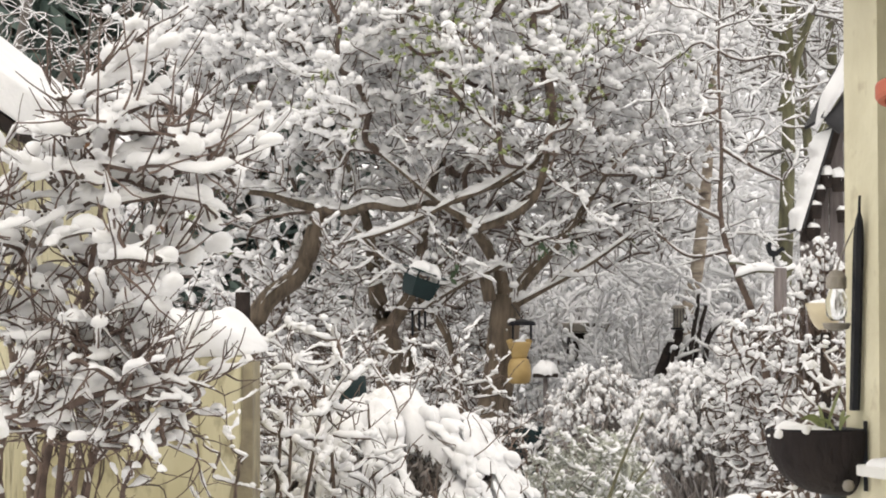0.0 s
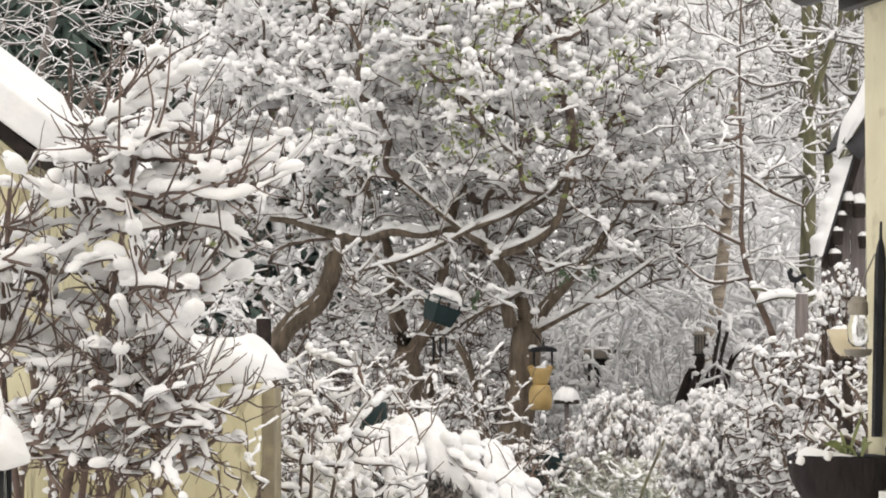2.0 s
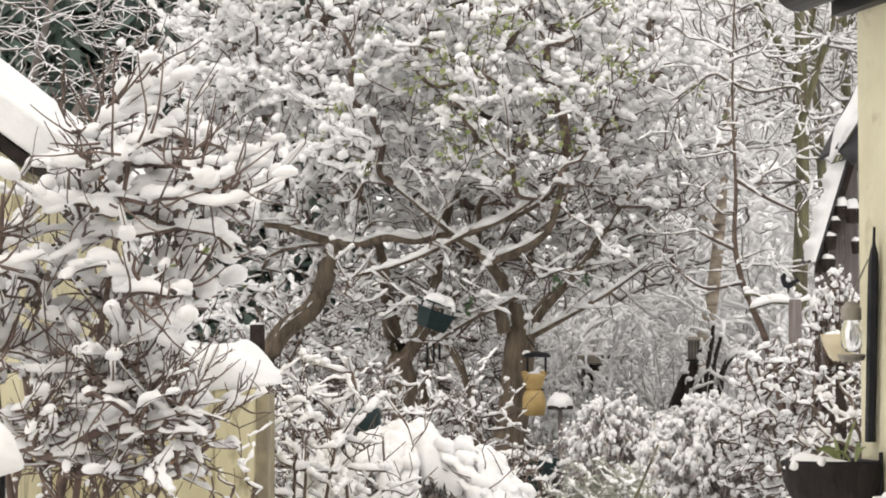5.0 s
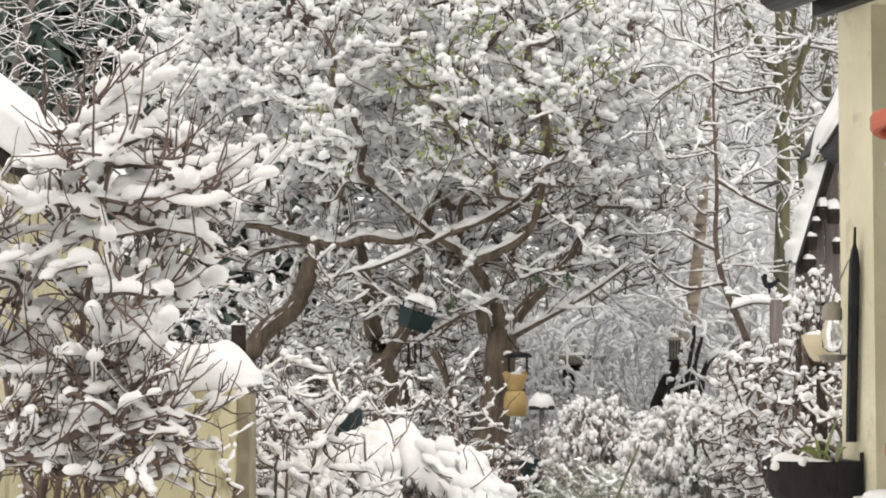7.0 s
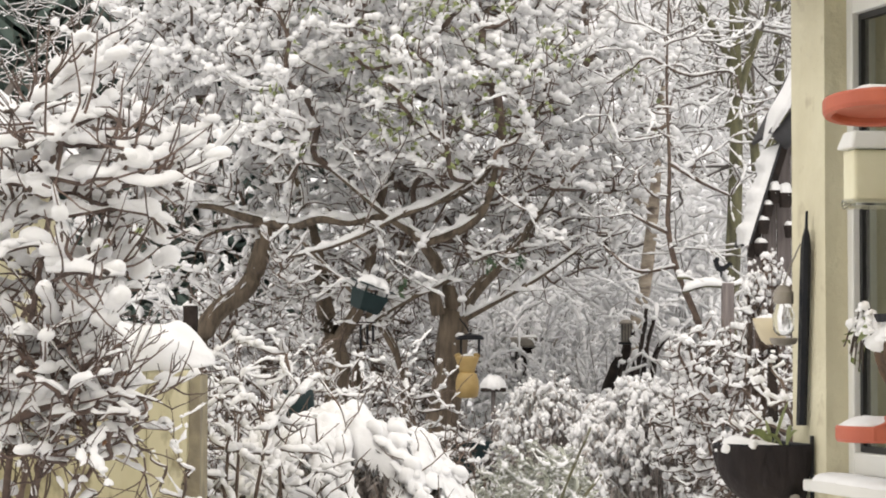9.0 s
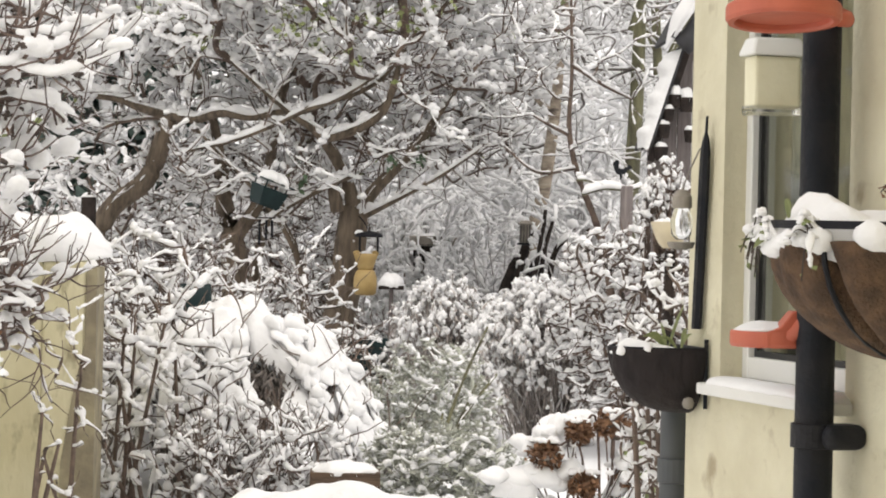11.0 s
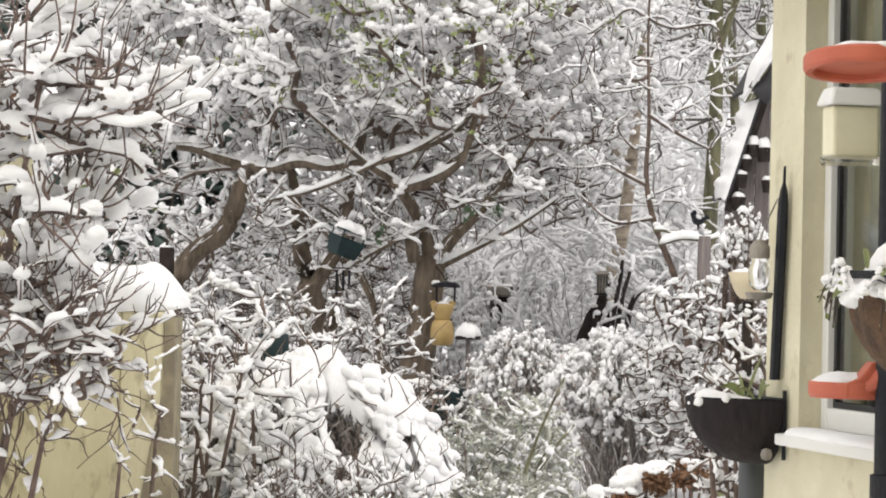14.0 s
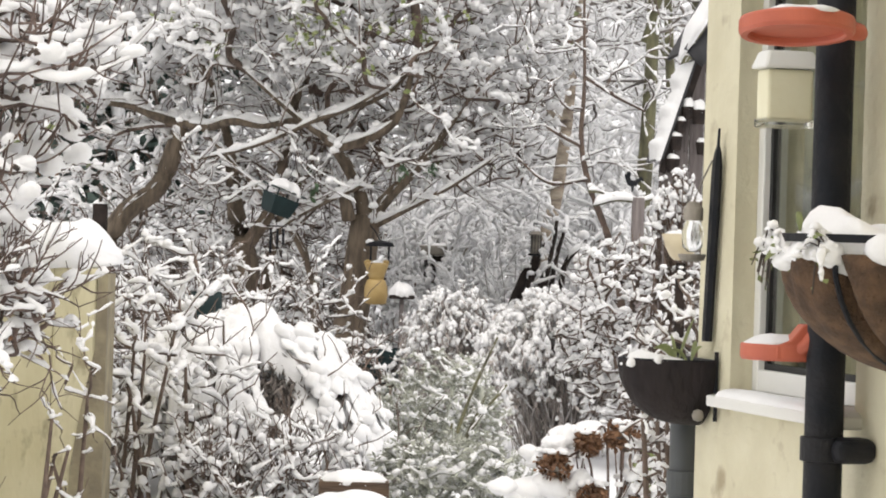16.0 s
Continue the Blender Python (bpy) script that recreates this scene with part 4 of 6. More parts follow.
def build_old_tree():
    rng = np.random.default_rng(101)
    sk = [
        ([(-1.80, 16.1, 0.0), (-1.64, 16.0, 1.2), (-1.49, 16.0, 1.67), (-1.25, 16.0, 1.89), (-1.15, 16.0, 2.14), (-1.09, 16.0, 2.33)], [0.10, 0.08, 0.066, 0.062, 0.06, 0.056]),
        ([(-1.10, 15.95, 2.31), (-0.92, 15.8, 2.28), (-0.76, 15.6, 2.315), (-0.58, 15.6, 2.29), (-0.41, 15.6, 2.33), (-0.23, 15.55, 2.34), (-0.09, 15.5, 2.40), (0.07, 15.5, 2.45), (0.24, 15.5, 2.56), (0.42, 15.5, 2.8)], [0.042, 0.030, 0.033, 0.026, 0.029, 0.024, 0.026, 0.021, 0.017, 0.009]),
        ([(-1.09, 16.0, 2.30), (-1.28, 15.9, 2.35), (-1.42, 15.9, 2.40), (-1.60, 15.9, 2.43), (-1.78, 15.8, 2.52), (-2.1, 15.7, 2.85)], [0.044, 0.034, 0.028, 0.026, 0.020, 0.010]),
        ([(-0.10, 15.6, 0.0), (-0.07, 15.6, 0.74), (0.02, 15.6, 1.2), (0.057, 15.6, 1.56), (0.075, 15.6, 1.75)], [0.12, 0.105, 0.10, 0.098, 0.085]),
        ([(0.075, 15.6, 1.70), (0.02, 15.6, 1.92), (-0.11, 15.5, 2.14), (-0.20, 15.45, 2.23), (-0.35, 15.45, 2.33), (-0.7, 15.5, 2.62)], [0.048, 0.040, 0.037, 0.032, 0.024, 0.012]),
        ([(-0.18, 15.45, 2.20), (-0.08, 15.4, 2.17), (0.16, 15.35, 2.27), (0.28, 15.35, 2.43), (0.36, 15.4, 2.8)], [0.032, 0.036, 0.034, 0.024, 0.012]),
        ([(-0.95, 15.3, 2.06), (-0.675, 15.3, 2.13), (-0.43, 15.3, 2.23), (-0.23, 15.3, 2.33), (-0.04, 15.3, 2.40), (0.3, 15.3, 2.62)], [0.010, 0.014, 0.017, 0.018, 0.016, 0.008]),
        ([(0.09, 15.6, 1.70), (0.20, 15.6, 1.86), (0.42, 15.6, 2.10), (0.7, 15.6, 2.5)], [0.05, 0.04, 0.03, 0.012]),
        ([(0.08, 15.6, 1.66), (0.30, 15.5, 1.78), (0.6, 15.5, 1.95), (0.95, 15.5, 2.2)], [0.024, 0.018, 0.014, 0.008]),
        ([(-0.03, 15.55, 1.72), (-0.06, 15.5, 1.9), (0.05, 15.5, 1.95)], [0.045, 0.03, 0.018]),
        ([(0.05, 15.5, 1.94), (-0.3, 15.4, 1.76), (-0.5, 15.35, 1.62)], [0.02, 0.018, 0.012]),
        ([(-0.64, 16.0, 0.0), (-0.66, 16.0, 1.06), (-0.68, 16.0, 1.42), (-0.76, 16.1, 1.78), (-0.82, 16.2, 2.2), (-0.95, 16.2, 2.6)], [0.11, 0.095, 0.085, 0.055, 0.03, 0.018]),
        ([(-0.70, 16.0, 1.5), (-0.50, 16.05, 1.85), (-0.42, 16.2, 2.4), (-0.2, 16.3, 3.0)], [0.05, 0.04, 0.03, 0.015]),
        ([(-0.95, 15.9, 2.6), (-1.2, 16.2, 3.0), (-1.3, 16.3, 3.5)], [0.03, 0.022, 0.012]),
    ]

    def crown(p):
        x, y, z = p.T
        e = ((x + 0.45) / 1.92) ** 2 + ((z - 2.85) / 1.7) ** 2 + ((y - 16.1) / 1.35) ** 2
        low = 1.86 + 0.10 * np.sin(x * 3.1) + 0.18 * np.clip(x - 0.7, 0, 1)
        clear = (y < 15.95) & (np.abs(z - 2.26) < 0.19) & (x > -1.5) & (x < 0.35)  # the big limbs stand free
        clear |= (y < 16.0) & (x > -1.6) & (x < -1.0) & (z < 2.35)
        return (e < 1) & (z > low) & ~clear

    cloud = cloud_in(rng, 620, (-2.5, 14.6, 1.6), (1.6, 17.6, 4.5), crown)
    ob = build_plant("old_fruit_tree", "old spreading fruit tree, bare branches loaded with snow", "tree", rng, sk, cloud, BARK, TWIG,
                dict(depth=0.021, cover=0.58, step=0.022, clump=1.45, sides=5, clump_size=1.4, width=1.7, wave=0.75, steep=0.42, rough=0.28, gather=(2.2, 3.1)), dict(keep=0.35, tip=0.0066, jitter=0.035, sub=4, flat=1.2), (LEAF, 160, 0.06, 0.034, 0.4), (1500, 0.14, 0.0044, 0.2, 0.3, 0.2), thin=4, loaded=0,
                twigs=((9.0, 0.36, 0.0060, 0.85, 0.08, 0.34, 0.10), (10.0, 0.15, 0.0046, 0.9, 0.15, 0.36, 0.15)), free=free_of([sk[i] for i in (0, 1, 3, 4, 5)], 0.032, 15.9))
    limbs = [smooth_line(np.array(sk[i][0], float), np.array(sk[i][1], float), 6) for i in (1, 2, 4, 5, 6, 8, 10)]
    v, f = snow_on(rng, limbs, depth=0.030, cover=0.62, width=1.25, step=0.014, clump=0.5, clump_size=0.9, sides=9, steep=0.5, wave=0.8, rough=0.28)
    stuff("limb_snow", mesh_from("limb_snow", v, f, SNOW), ob, "deep snow on the big limbs")
    bark_specks(rng, ob, [sk[i] for i in (0, 3, 4, 7, 11)])


build_old_tree()


def build_inner_twigs():
    """The dense brown tangle in the tree's lower crown, and the brambles behind its trunks."""
    rng = np.random.default_rng(103)

    def low_crown(p):
        x, y, z = p.T
        return (((x + 0.35) / 1.45) ** 2 + ((y - 15.9) / 1.0) ** 2 < 1) & (z > 1.78 + 0.25 * np.clip(x - 0.3, 0, 1)) & (z < 2.75) & (y > np.where(np.abs(z - 2.2) < 0.3, 15.75, 15.2)) & ((y > 16.1) | (x > -0.95))

    cloud = cloud_in(rng, 170, (-1.9, 14.8, 1.7), (1.2, 17.0, 2.8), low_crown)
    sk = [([(-0.6, 16.1, 0.5), (-0.5, 16.1, 1.6), (-0.2, 16.1, 2.2)], [0.035, 0.03, 0.015]), ([(-0.2, 15.7, 0.5), (-0.3, 15.7, 1.5), (-0.9, 15.6, 2.2)], [0.03, 0.026, 0.012])]
    # an added plant standing in for the old tree's own inner twigs
    build_plant("inner_crown_twigs", "dense bare brown inner twigs of the old tree's lower crown", "climber", rng, sk, cloud, BARK, TWIG,
                dict(depth=0.016, cover=0.6, step=0.026, clump=0.2, clump_size=1.3), dict(keep=0.35, tip=0.0055, jitter=0.03, sub=4, flat=1.3), None,
                twigs=((8.0, 0.35, 0.0046, 0.9, 0.05, 0.35, 0.05), (7.0, 0.16, 0.0036, 0.9, 0.2, 0.3, 0.1)), bare=1)
    for k, (x, y) in enumerate([(-1.5, 17.9), (-0.35, 18.1)]):
        build_bush("bramble_thicket", "dense brown bramble thicket behind the old tree", 105 + k, (x, y, 0.4), 0.3, 650, (x, y, 1.25, 0.75, 0.4, 0.85, 0.5), TWIG, dict(depth=0.018, cover=0.55, step=0.03, clump=0.6, clump_size=1.3, rough=0.45), dict(keep=0.3, tip=0.0042, jitter=0.02, most=0.012, sub=2), stems=9, shoots=(1500, 0.16, 0.004, 0.3), group="brambles behind the old tree")


def build_green_sprays():
    """Tufts of leaves that have kept green in the crown's outer twigs."""
    rng = np.random.default_rng(104)
    ob = thing("climber_leaves", 0, 0, 0, "tufts of yellow-green leaves among the snowy twigs", "climber")
    n0 = 58
    spots = np.stack([rng.normal(-0.12, 0.50, n0), rng.uniform(14.60, 15.1, n0), rng.normal(3.12, 0.30, n0)], 1)
    for k in range(n0):
        n = rng.integers(4, 13)
        v, f = leaf_cards(rng, spots[k] + rng.normal(0, 0.032, (n, 3)) * [1.5, 1, 0.8], 0.048, 0.030, 0.5)
        put("leaf_tuft", mesh_from("leaf_tuft", v, [f], LEAF), ob)
        twig = np.array([spots[k], spots[k] + [rng.normal(0, 0.05), 0.2, -0.05], spots[k] + [rng.normal(0, 0.1), 0.5, -0.1]])
        put("twig", tubes("twig", [(twig, np.array([0.003, 0.004, 0.005]))], TWIG), ob)
    for k, (x, z) in enumerate([(0.457, 2.04), (-0.25, 1.90), (0.29, 2.05)]):
        v, f = leaf_cards(rng, np.array([x, 15.15, z]) + rng.normal(0, 1, (11, 3)) * [0.018, 0.02, 0.040], 0.05, 0.03, 1.2)
        put("leaf_tuft", mesh_from("leaf_tuft", v, [f], DARK_LEAF), ob, "dark green hanging leaves")


build_green_sprays()


def build_left_shrub():
    rng = np.random.default_rng(102)
    sk = [
        ([(-1.45, 8.0, 0), (-1.46, 8.0, 0.7), (-1.42, 8.0, 1.2), (-1.2, 8.0, 1.7)], [0.014, 0.013, 0.012, 0.009]),
        ([(-1.40, 8.1, 0), (-1.36, 8.1, 0.8), (-1.25, 8.05, 1.25), (-0.98, 8.0, 1.45)], [0.013, 0.012, 0.011, 0.007]),
        ([(-1.50, 7.95, 0), (-1.55, 7.95, 0.9), (-1.62, 7.9, 1.5), (-1.6, 7.9, 2.1)], [0.014, 0.013, 0.011, 0.007]),
        ([(-1.42, 7.9, 0), (-1.38, 7.9, 1.0), (-1.30, 7.9, 1.6), (-1.2, 7.9, 2.2)], [0.013, 0.012, 0.010, 0.007]),
        ([(-1.62, 7.8, 1.42), (-1.45, 7.75, 1.28), (-1.28, 7.75, 1.36), (-1.12, 7.75, 1.40)], [0.012, 0.013, 0.02, 0.006]),
    ]

    def upper(p):
        x, y, z = p.T
        lo = np.interp(z, [1.5, 1.7, 1.9, 2.1, 2.25, 2.42], [-2.0, -1.90, -1.66, -1.50, -1.40, -1.20])
        hi = np.interp(z, [1.5, 1.7, 1.9, 2.1, 2.25, 2.42], [-1.05, -1.02, -0.90, -0.76, -0.90, -1.04])
        return (x > lo) & (x < hi) & (np.abs(y - 8.0) < 0.42 * np.sqrt(np.clip((2.5 - z) * 2, 0, 1))) & (z > 1.52)

    def lower(p):
        x, y, z = p.T
        return ((x + 1.25) / 0.36) ** 2 + ((z - 1.39) / 0.22) ** 2 + ((y - 7.9) / 0.35) ** 2 < 1

    cloud = cloud_in(rng, 290, (-2.2, 7.4, 1.2), (-0.6, 8.6, 2.6), upper)
    ob = build_plant("snowy_shrub", "large deciduous shrub with brown twigs under pillows of snow", "shrub", rng, sk, cloud, RED_TWIG, RED_TWIG,
                     dict(base=ICO2, depth=0.030, cover=0.74, width=1.7, step=0.012, clump=1.15, clump_size=1.1, sides=9, long=1.35, steep=0.5, wave=0.9, rough=0.22),
                     dict(keep=0.25, tip=0.0046, jitter=0.02, most=0.010, sub=5, flat=1.9), (DEAD_LEAF, 60, 0.030, 0.014, 0.9),
                     twigs=((5.5, 0.26, 0.0048, 0.65, 0.25, 0.22, 0.25), (8.0, 0.13, 0.0040, 0.8, 0.6, 0.22, 0.35)), bare=1)
    front = [(p - [0, 0.22, 0], r) for p, r in branching(rng, sk[:4], cloud[::3], keep=0.25, tip=0.0046, jitter=0.02, most=0.008, sub=5, flat=1.5)[0][4:]]
    stuff("bare_twig_mass", tubes("bare_twig_mass", twigs_off(rng, front, 20.0, 0.20, 0.0048, 0.7, 0.30, 0.3, 0.3), RED_TWIG, 6, 5), ob, "curved bare twigs")
    low = cloud_in(rng, 215, (-2.0, 7.4, 0.9), (-0.6, 8.6, 1.7), lower)
    stems = [([(x, 7.85, 0.1), (x + 0.03, 7.85, 0.7), (x + 0.10, 7.85, 1.15)], [0.014, 0.012, 0.007]) for x in (-1.52, -1.36, -1.25)]
    build_plant("tangled_shrub", "tangled low shrub of bare brown twigs lightly snowed", "shrub", rng, stems, low, RED_TWIG, RED_TWIG,
                dict(base=ICO2, depth=0.021, cover=0.38, width=1.6, step=0.012, clump=0.3, clump_size=1.1, sides=9, long=1.35, wave=0.9, steep=0.5, rough=0.22),
                dict(keep=0.3, tip=0.0046, jitter=0.03, most=0.010, sub=5, flat=1.8), (DEAD_LEAF, 30, 0.035, 0.016, 0.9),
                twigs=((15.0, 0.24, 0.0048, 0.8, -0.05, 0.35, 0.10), (14.0, 0.13, 0.0042, 0.8, 0.1, 0.35, 0.2)), bare=1)
    # withered buds at the ends of the twigs
    places = np.concatenate([p[-1:] for p, r in front])
    places = places[rng.integers(0, len(places), 330)] + rng.normal(0, 0.008, (330, 3))
    v, f = lumps(rng, places, rng.uniform(0.004, 0.010, (330, 3)), ICO1, 0.35, 1.2)
    stuff("bud_mass", mesh_from("bud_mass", v, [f], DRY_LEAF), ob, "withered brown buds")


build_left_shrub()


def build_wall_stems():
    """Bare climber stems that stand up the outbuilding's wall, one of them plastered with snow."""
    rng = np.random.default_rng(108)
    ob = thing("wall_climber", 0, 0, 0, "bare brown climber stems on the cream wall, plastered with snow", "climber")
    ways = [([(-1.80, 8.75, 0.2), (-1.74, 8.75, 1.0), (-1.69, 8.75, 1.45), (-1.62, 8.7, 1.9)], 0.014), ([(-1.64, 8.72, 0.2), (-1.61, 8.72, 0.95), (-1.62, 8.72, 1.45), (-1.56, 8.7, 1.75)], 0.020),
            ([(-1.60, 8.7, 0.2), (-1.57, 8.7, 1.0), (-1.50, 8.7, 1.50), (-1.38, 8.65, 1.8)], 0.013), ([(-1.50, 8.72, 0.2), (-1.46, 8.72, 1.0), (-1.44, 8.72, 1.28), (-1.36, 8.7, 1.36)], 0.010)]
    for k, (p, r) in enumerate(ways):
        q, rad = smooth_line(np.array(p), np.full(4, r) * [1.1, 1, 0.9, 0.6], 8)
        q = q + rng.normal(0, 0.004, q.shape)
        put("stem", tubes("stem", [(q, rad)], TWIG, 10, 8, 0.001), ob)
        n = 150 if k == 1 else 16
        j = rng.integers(0, len(q), n)
        a = rng.normal(-1.6, 0.9, n)
        c = q[j] + rad[j][:, None] * np.stack([np.cos(a), np.sin(a), 0 * a], 1) + np.stack([0 * a, 0 * a, rng.normal(0, 0.02, n)], 1)
        v, f = lumps(rng, c, rng.uniform(0.006, 0.016, (n, 1)) * rng.uniform(0.7, 1.3, (n, 3)), ICO2, 0.3, 1.0)
        stuff("fleck_snow", mesh_from("fleck_snow", v, [f], SNOW), ob, "snow plastered on the stem")


build_wall_stems()


def dome(cx, cy, cz, rx, ry, rz, low=-9.0):
    def inside(p):
        x, y, z = p.T
        return (((x - cx) / rx) ** 2 + ((y - cy) / ry) ** 2 + ((z - cz) / rz) ** 2 < 1) & (z > low)
    return inside


def build_bush(name, label, seed, base, spread, n, shape, bark, snow, grow, leaves=None, stems=7, category="shrub", group="", shoots=None, extra=()):
    """A many-stemmed bush: stems fan out from its base into a cloud of twig ends."""
    rng = np.random.default_rng(seed)
    cx, cy, cz, rx, ry, rz, low = shape
    sk = list(extra)
    for k in range(stems):
        a = rng.uniform(0, 6.28)
        u = rng.uniform(0.3, 0.8)
        top = np.array([cx + rx * u * math.cos(a), cy + ry * u * math.sin(a), cz + rz * rng.uniform(-0.3, 0.5)])
        b = np.array(base) + np.append(rng.normal(0, spread, 2), 0)
        sk.append(([b, b * 0.6 + top * 0.4 + [0, 0, 0.05], top], [0.012, 0.010, 0.006]))
    cloud = cloud_in(rng, n, (cx - rx, cy - ry, cz - rz), (cx + rx, cy + ry, cz + rz), dome(cx, cy, cz, rx, ry, rz, low))
    return build_plant(name, label, category, rng, sk, cloud, bark, bark, snow, grow, leaves, shoots, group=group)


def build_stem_bush(name, label, seed, base, centre, radii, top, n, mat, drop=0.3, snowy=1.0):
    """A bush of many thin stems that rise, arch over and hang, with tufts of snow at their tips."""
    rng = np.random.default_rng(seed)
    ob = thing(name, 0, 0, 0, label, "shrub")
    b0, lines, tips, hang = np.array(base), [], [], []
    for k in range(n):
        a, u = rng.uniform(0, 6.28), math.sqrt(rng.uniform(0.02, 1))
        out = np.array([math.cos(a) * radii[0], math.sin(a) * radii[1]]) * u
        high = top - drop * u ** 3 + rng.normal(0, 0.025)
        if rng.uniform() < 0.35:
            high -= rng.uniform(0, 0.35)
        b = b0 + np.append(rng.normal(0, 0.05, 2), 0)
        p = np.array([b, [b[0] + out[0] * 0.4, b[1] + out[1] * 0.4, b[2] + (high - b[2]) * 0.6],
                      [centre[0] + out[0] * 0.86, centre[1] + out[1] * 0.86, high],
                      [centre[0] + out[0] * 1.06, centre[1] + out[1] * 1.06, high - rng.uniform(0.01, 0.12) * (0.3 + u)]])
        p[1:] += rng.normal(0, 0.012, (3, 3))
        q, r = smooth_line(p, np.array([0.0042, 0.0036, 0.0028, 0.002]), 4)
        lines.append((q, r))
        for w in range(rng.integers(4, 10)):
            j = rng.integers(7, len(q))
            tips.append(q[j] + rng.normal(0, 0.008, 3))
            hang.append(1.0 + u * rng.uniform(0, 1.1))
    stuff("stem_mass", tubes("stem_mass", lines, mat, 4, 3), ob)
    pick = np.concatenate([q[5:] for q, r in lines])
    v, f = leaf_cards(rng, pick[rng.integers(0, len(pick), n * 5)], 0.055, 0.012, 1.8)
    stuff("foliage", mesh_from("foliage", v, [f], mat), ob, "hanging dry leaves")
    tips, hang = np.array(tips), np.array(hang)
    size = rng.uniform(0.005, 0.018, (len(tips), 1)) * rng.uniform(0.7, 1.4, (len(tips), 3)) * snowy
    size[:, 2] *= hang
    v, f = lumps(rng, tips, size, ICO1, 0.65, 1.0)
    stuff("tuft_snow", mesh_from("tuft_snow", v, [f], SNOW), ob, "fine tufts of snow")
    v, f = snow_on(rng, lines, depth=0.009, cover=0.7 * snowy, step=0.03, clump=0.2, sides=4)
    stuff("snow_load", mesh_from("snow_load", v, f, SNOW), ob)
    return ob


def build_mound():
    """A bush weighed down to a heap: a blanket of snow over its crest, breaking into lobes that hang down its sides."""
    rng = np.random.default_rng(111)
    ob = thing("weighed_down_bush", -0.50, 11.0, 0, "bush bent into a mound under heavy snow", "shrub")
    nu, nv = 220, 90
    a = np.linspace(0, 2 * np.pi, nu, endpoint=False)
    q = np.linspace(0.0, 1.0, nv)
    A, Q = np.meshgrid(a, q)
    wide = 0.65 + 0.09 * np.cos(A)
    X, Y = np.cos(A) * Q * wide, np.sin(A) * Q * 0.62
    Z = 1.27 - 0.30 * Q ** 1.7 - 0.42 * Q ** 4
    lump = np.zeros_like(X)
    fold = np.zeros_like(X)
    for i in range(nv):
        for k in range(nu):
            p = Vector((X[i, k], Y[i, k], 0.0))
            lump[i, k] = 0.5 * noise.noise(p * 5.0) + 0.55 * noise.noise(p * 11.0 + Vector((7, 3, 1))) + 0.25 * noise.noise(p * 24.0)
            fold[i, k] = noise.noise(Vector((math.cos(A[i, k]) * 4.2, math.sin(A[i, k]) * 4.2, Q[i, k] * 1.3)))
    gap = np.clip((-fold - 0.04) * 5 + np.clip(-lump - 0.15, 0, 1) * 4, 0, 1) * np.clip((Q - 0.30) * 4, 0, 1)  # bare hollows between the lobes
    gap = np.clip(gap + 1.3 * np.exp(-((X - 0.20) / 0.085) ** 2 - ((Y + 0.38) / 0.075) ** 2), 0, 1)
    Z = Z + 0.10 * lump + 0.08 * fold * Q - 0.20 * gap
    X, Y = X * (1 - 0.16 * gap), Y * (1 - 0.16 * gap)
    v = np.stack([X, Y, Z], -1).reshape(-1, 3)
    i, k = np.meshgrid(np.arange(nv - 1), np.arange(nu), indexing="ij")
    k2 = (k + 1) % nu
    solid = (gap[:-1] < 0.55) & (Q[:-1] < 0.93 + 0.07 * fold[:-1])
    f = np.stack([i * nu + k, i * nu + k2, (i + 1) * nu + k2, (i + 1) * nu + k], -1)[solid]
    put("snow_blanket", mesh_from("snow_blanket", v, [f], SNOW), ob, "thick lumpy blanket of snow")
    sprays, stems = [], []
    for _ in range(150):
        g = rng.uniform(0, 6.28)
        start = rng.uniform(0.35, 0.95)
        out = np.array([math.cos(g) * (0.78 if math.cos(g) > 0 else 0.60), math.sin(g) * 0.66])
        u = np.linspace(start, start + rng.uniform(0.18, 0.34), 8)
        turn = rng.normal(0, 0.10) * np.linspace(0, 1, 8)
        p = np.stack([out[0] * u + turn * out[1] * 0.6, out[1] * u - turn * out[0] * 0.6, 1.25 - 0.30 * u ** 1.7 - 0.42 * u ** 4 + rng.uniform(-0.04, 0.02)], 1)
        if np.hypot((p[:, 0] - 0.20) / 0.10, (p[:, 1] + 0.38) / 0.11).min() > 1:
            sprays.append((p + rng.normal(0, 0.006, p.shape), np.linspace(0.006, 0.003, 8)))
    for _ in range(40):
        g = rng.uniform(0, 6.28)
        e = np.array([0.52 * math.cos(g), 0.42 * math.sin(g), 0.95])
        stems.append(smooth_line(np.array([[rng.normal(0, 0.06), rng.normal(0, 0.06), 0.0], e * [0.6, 0.6, 0.75], e]), np.array([0.010, 0.008, 0.005]), 5))
    stuff("stem_mass", tubes("stem_mass", stems + sprays, GREY_TWIG), ob)
    v, f = snow_on(rng, sprays, depth=0.05, cover=1.0, width=2.0, step=0.016, clump=0.5, clump_size=0.7, sides=10, long=1.3, base=ICO2)
    stuff("snow_load", mesh_from("snow_load", v, f, SNOW), ob, "heavy hanging lobes of snow")
    shoots = side_shoots(rng, sprays, 110, 0.22, 0.0032, 0.9, 0.3, 0.2)
    stuff("shoot_mass", tubes("shoot_mass", shoots, TWIG), ob)
    places = np.concatenate([p for p, r in sprays])
    v, f = leaf_cards(rng, np.concatenate([places[rng.integers(0, len(places), 1800)] - [0, 0, 0.06], rng.normal(0, 0.06, (500, 3)) + [0.18, -0.30, 0.93]]), 0.06, 0.016, 1.5)
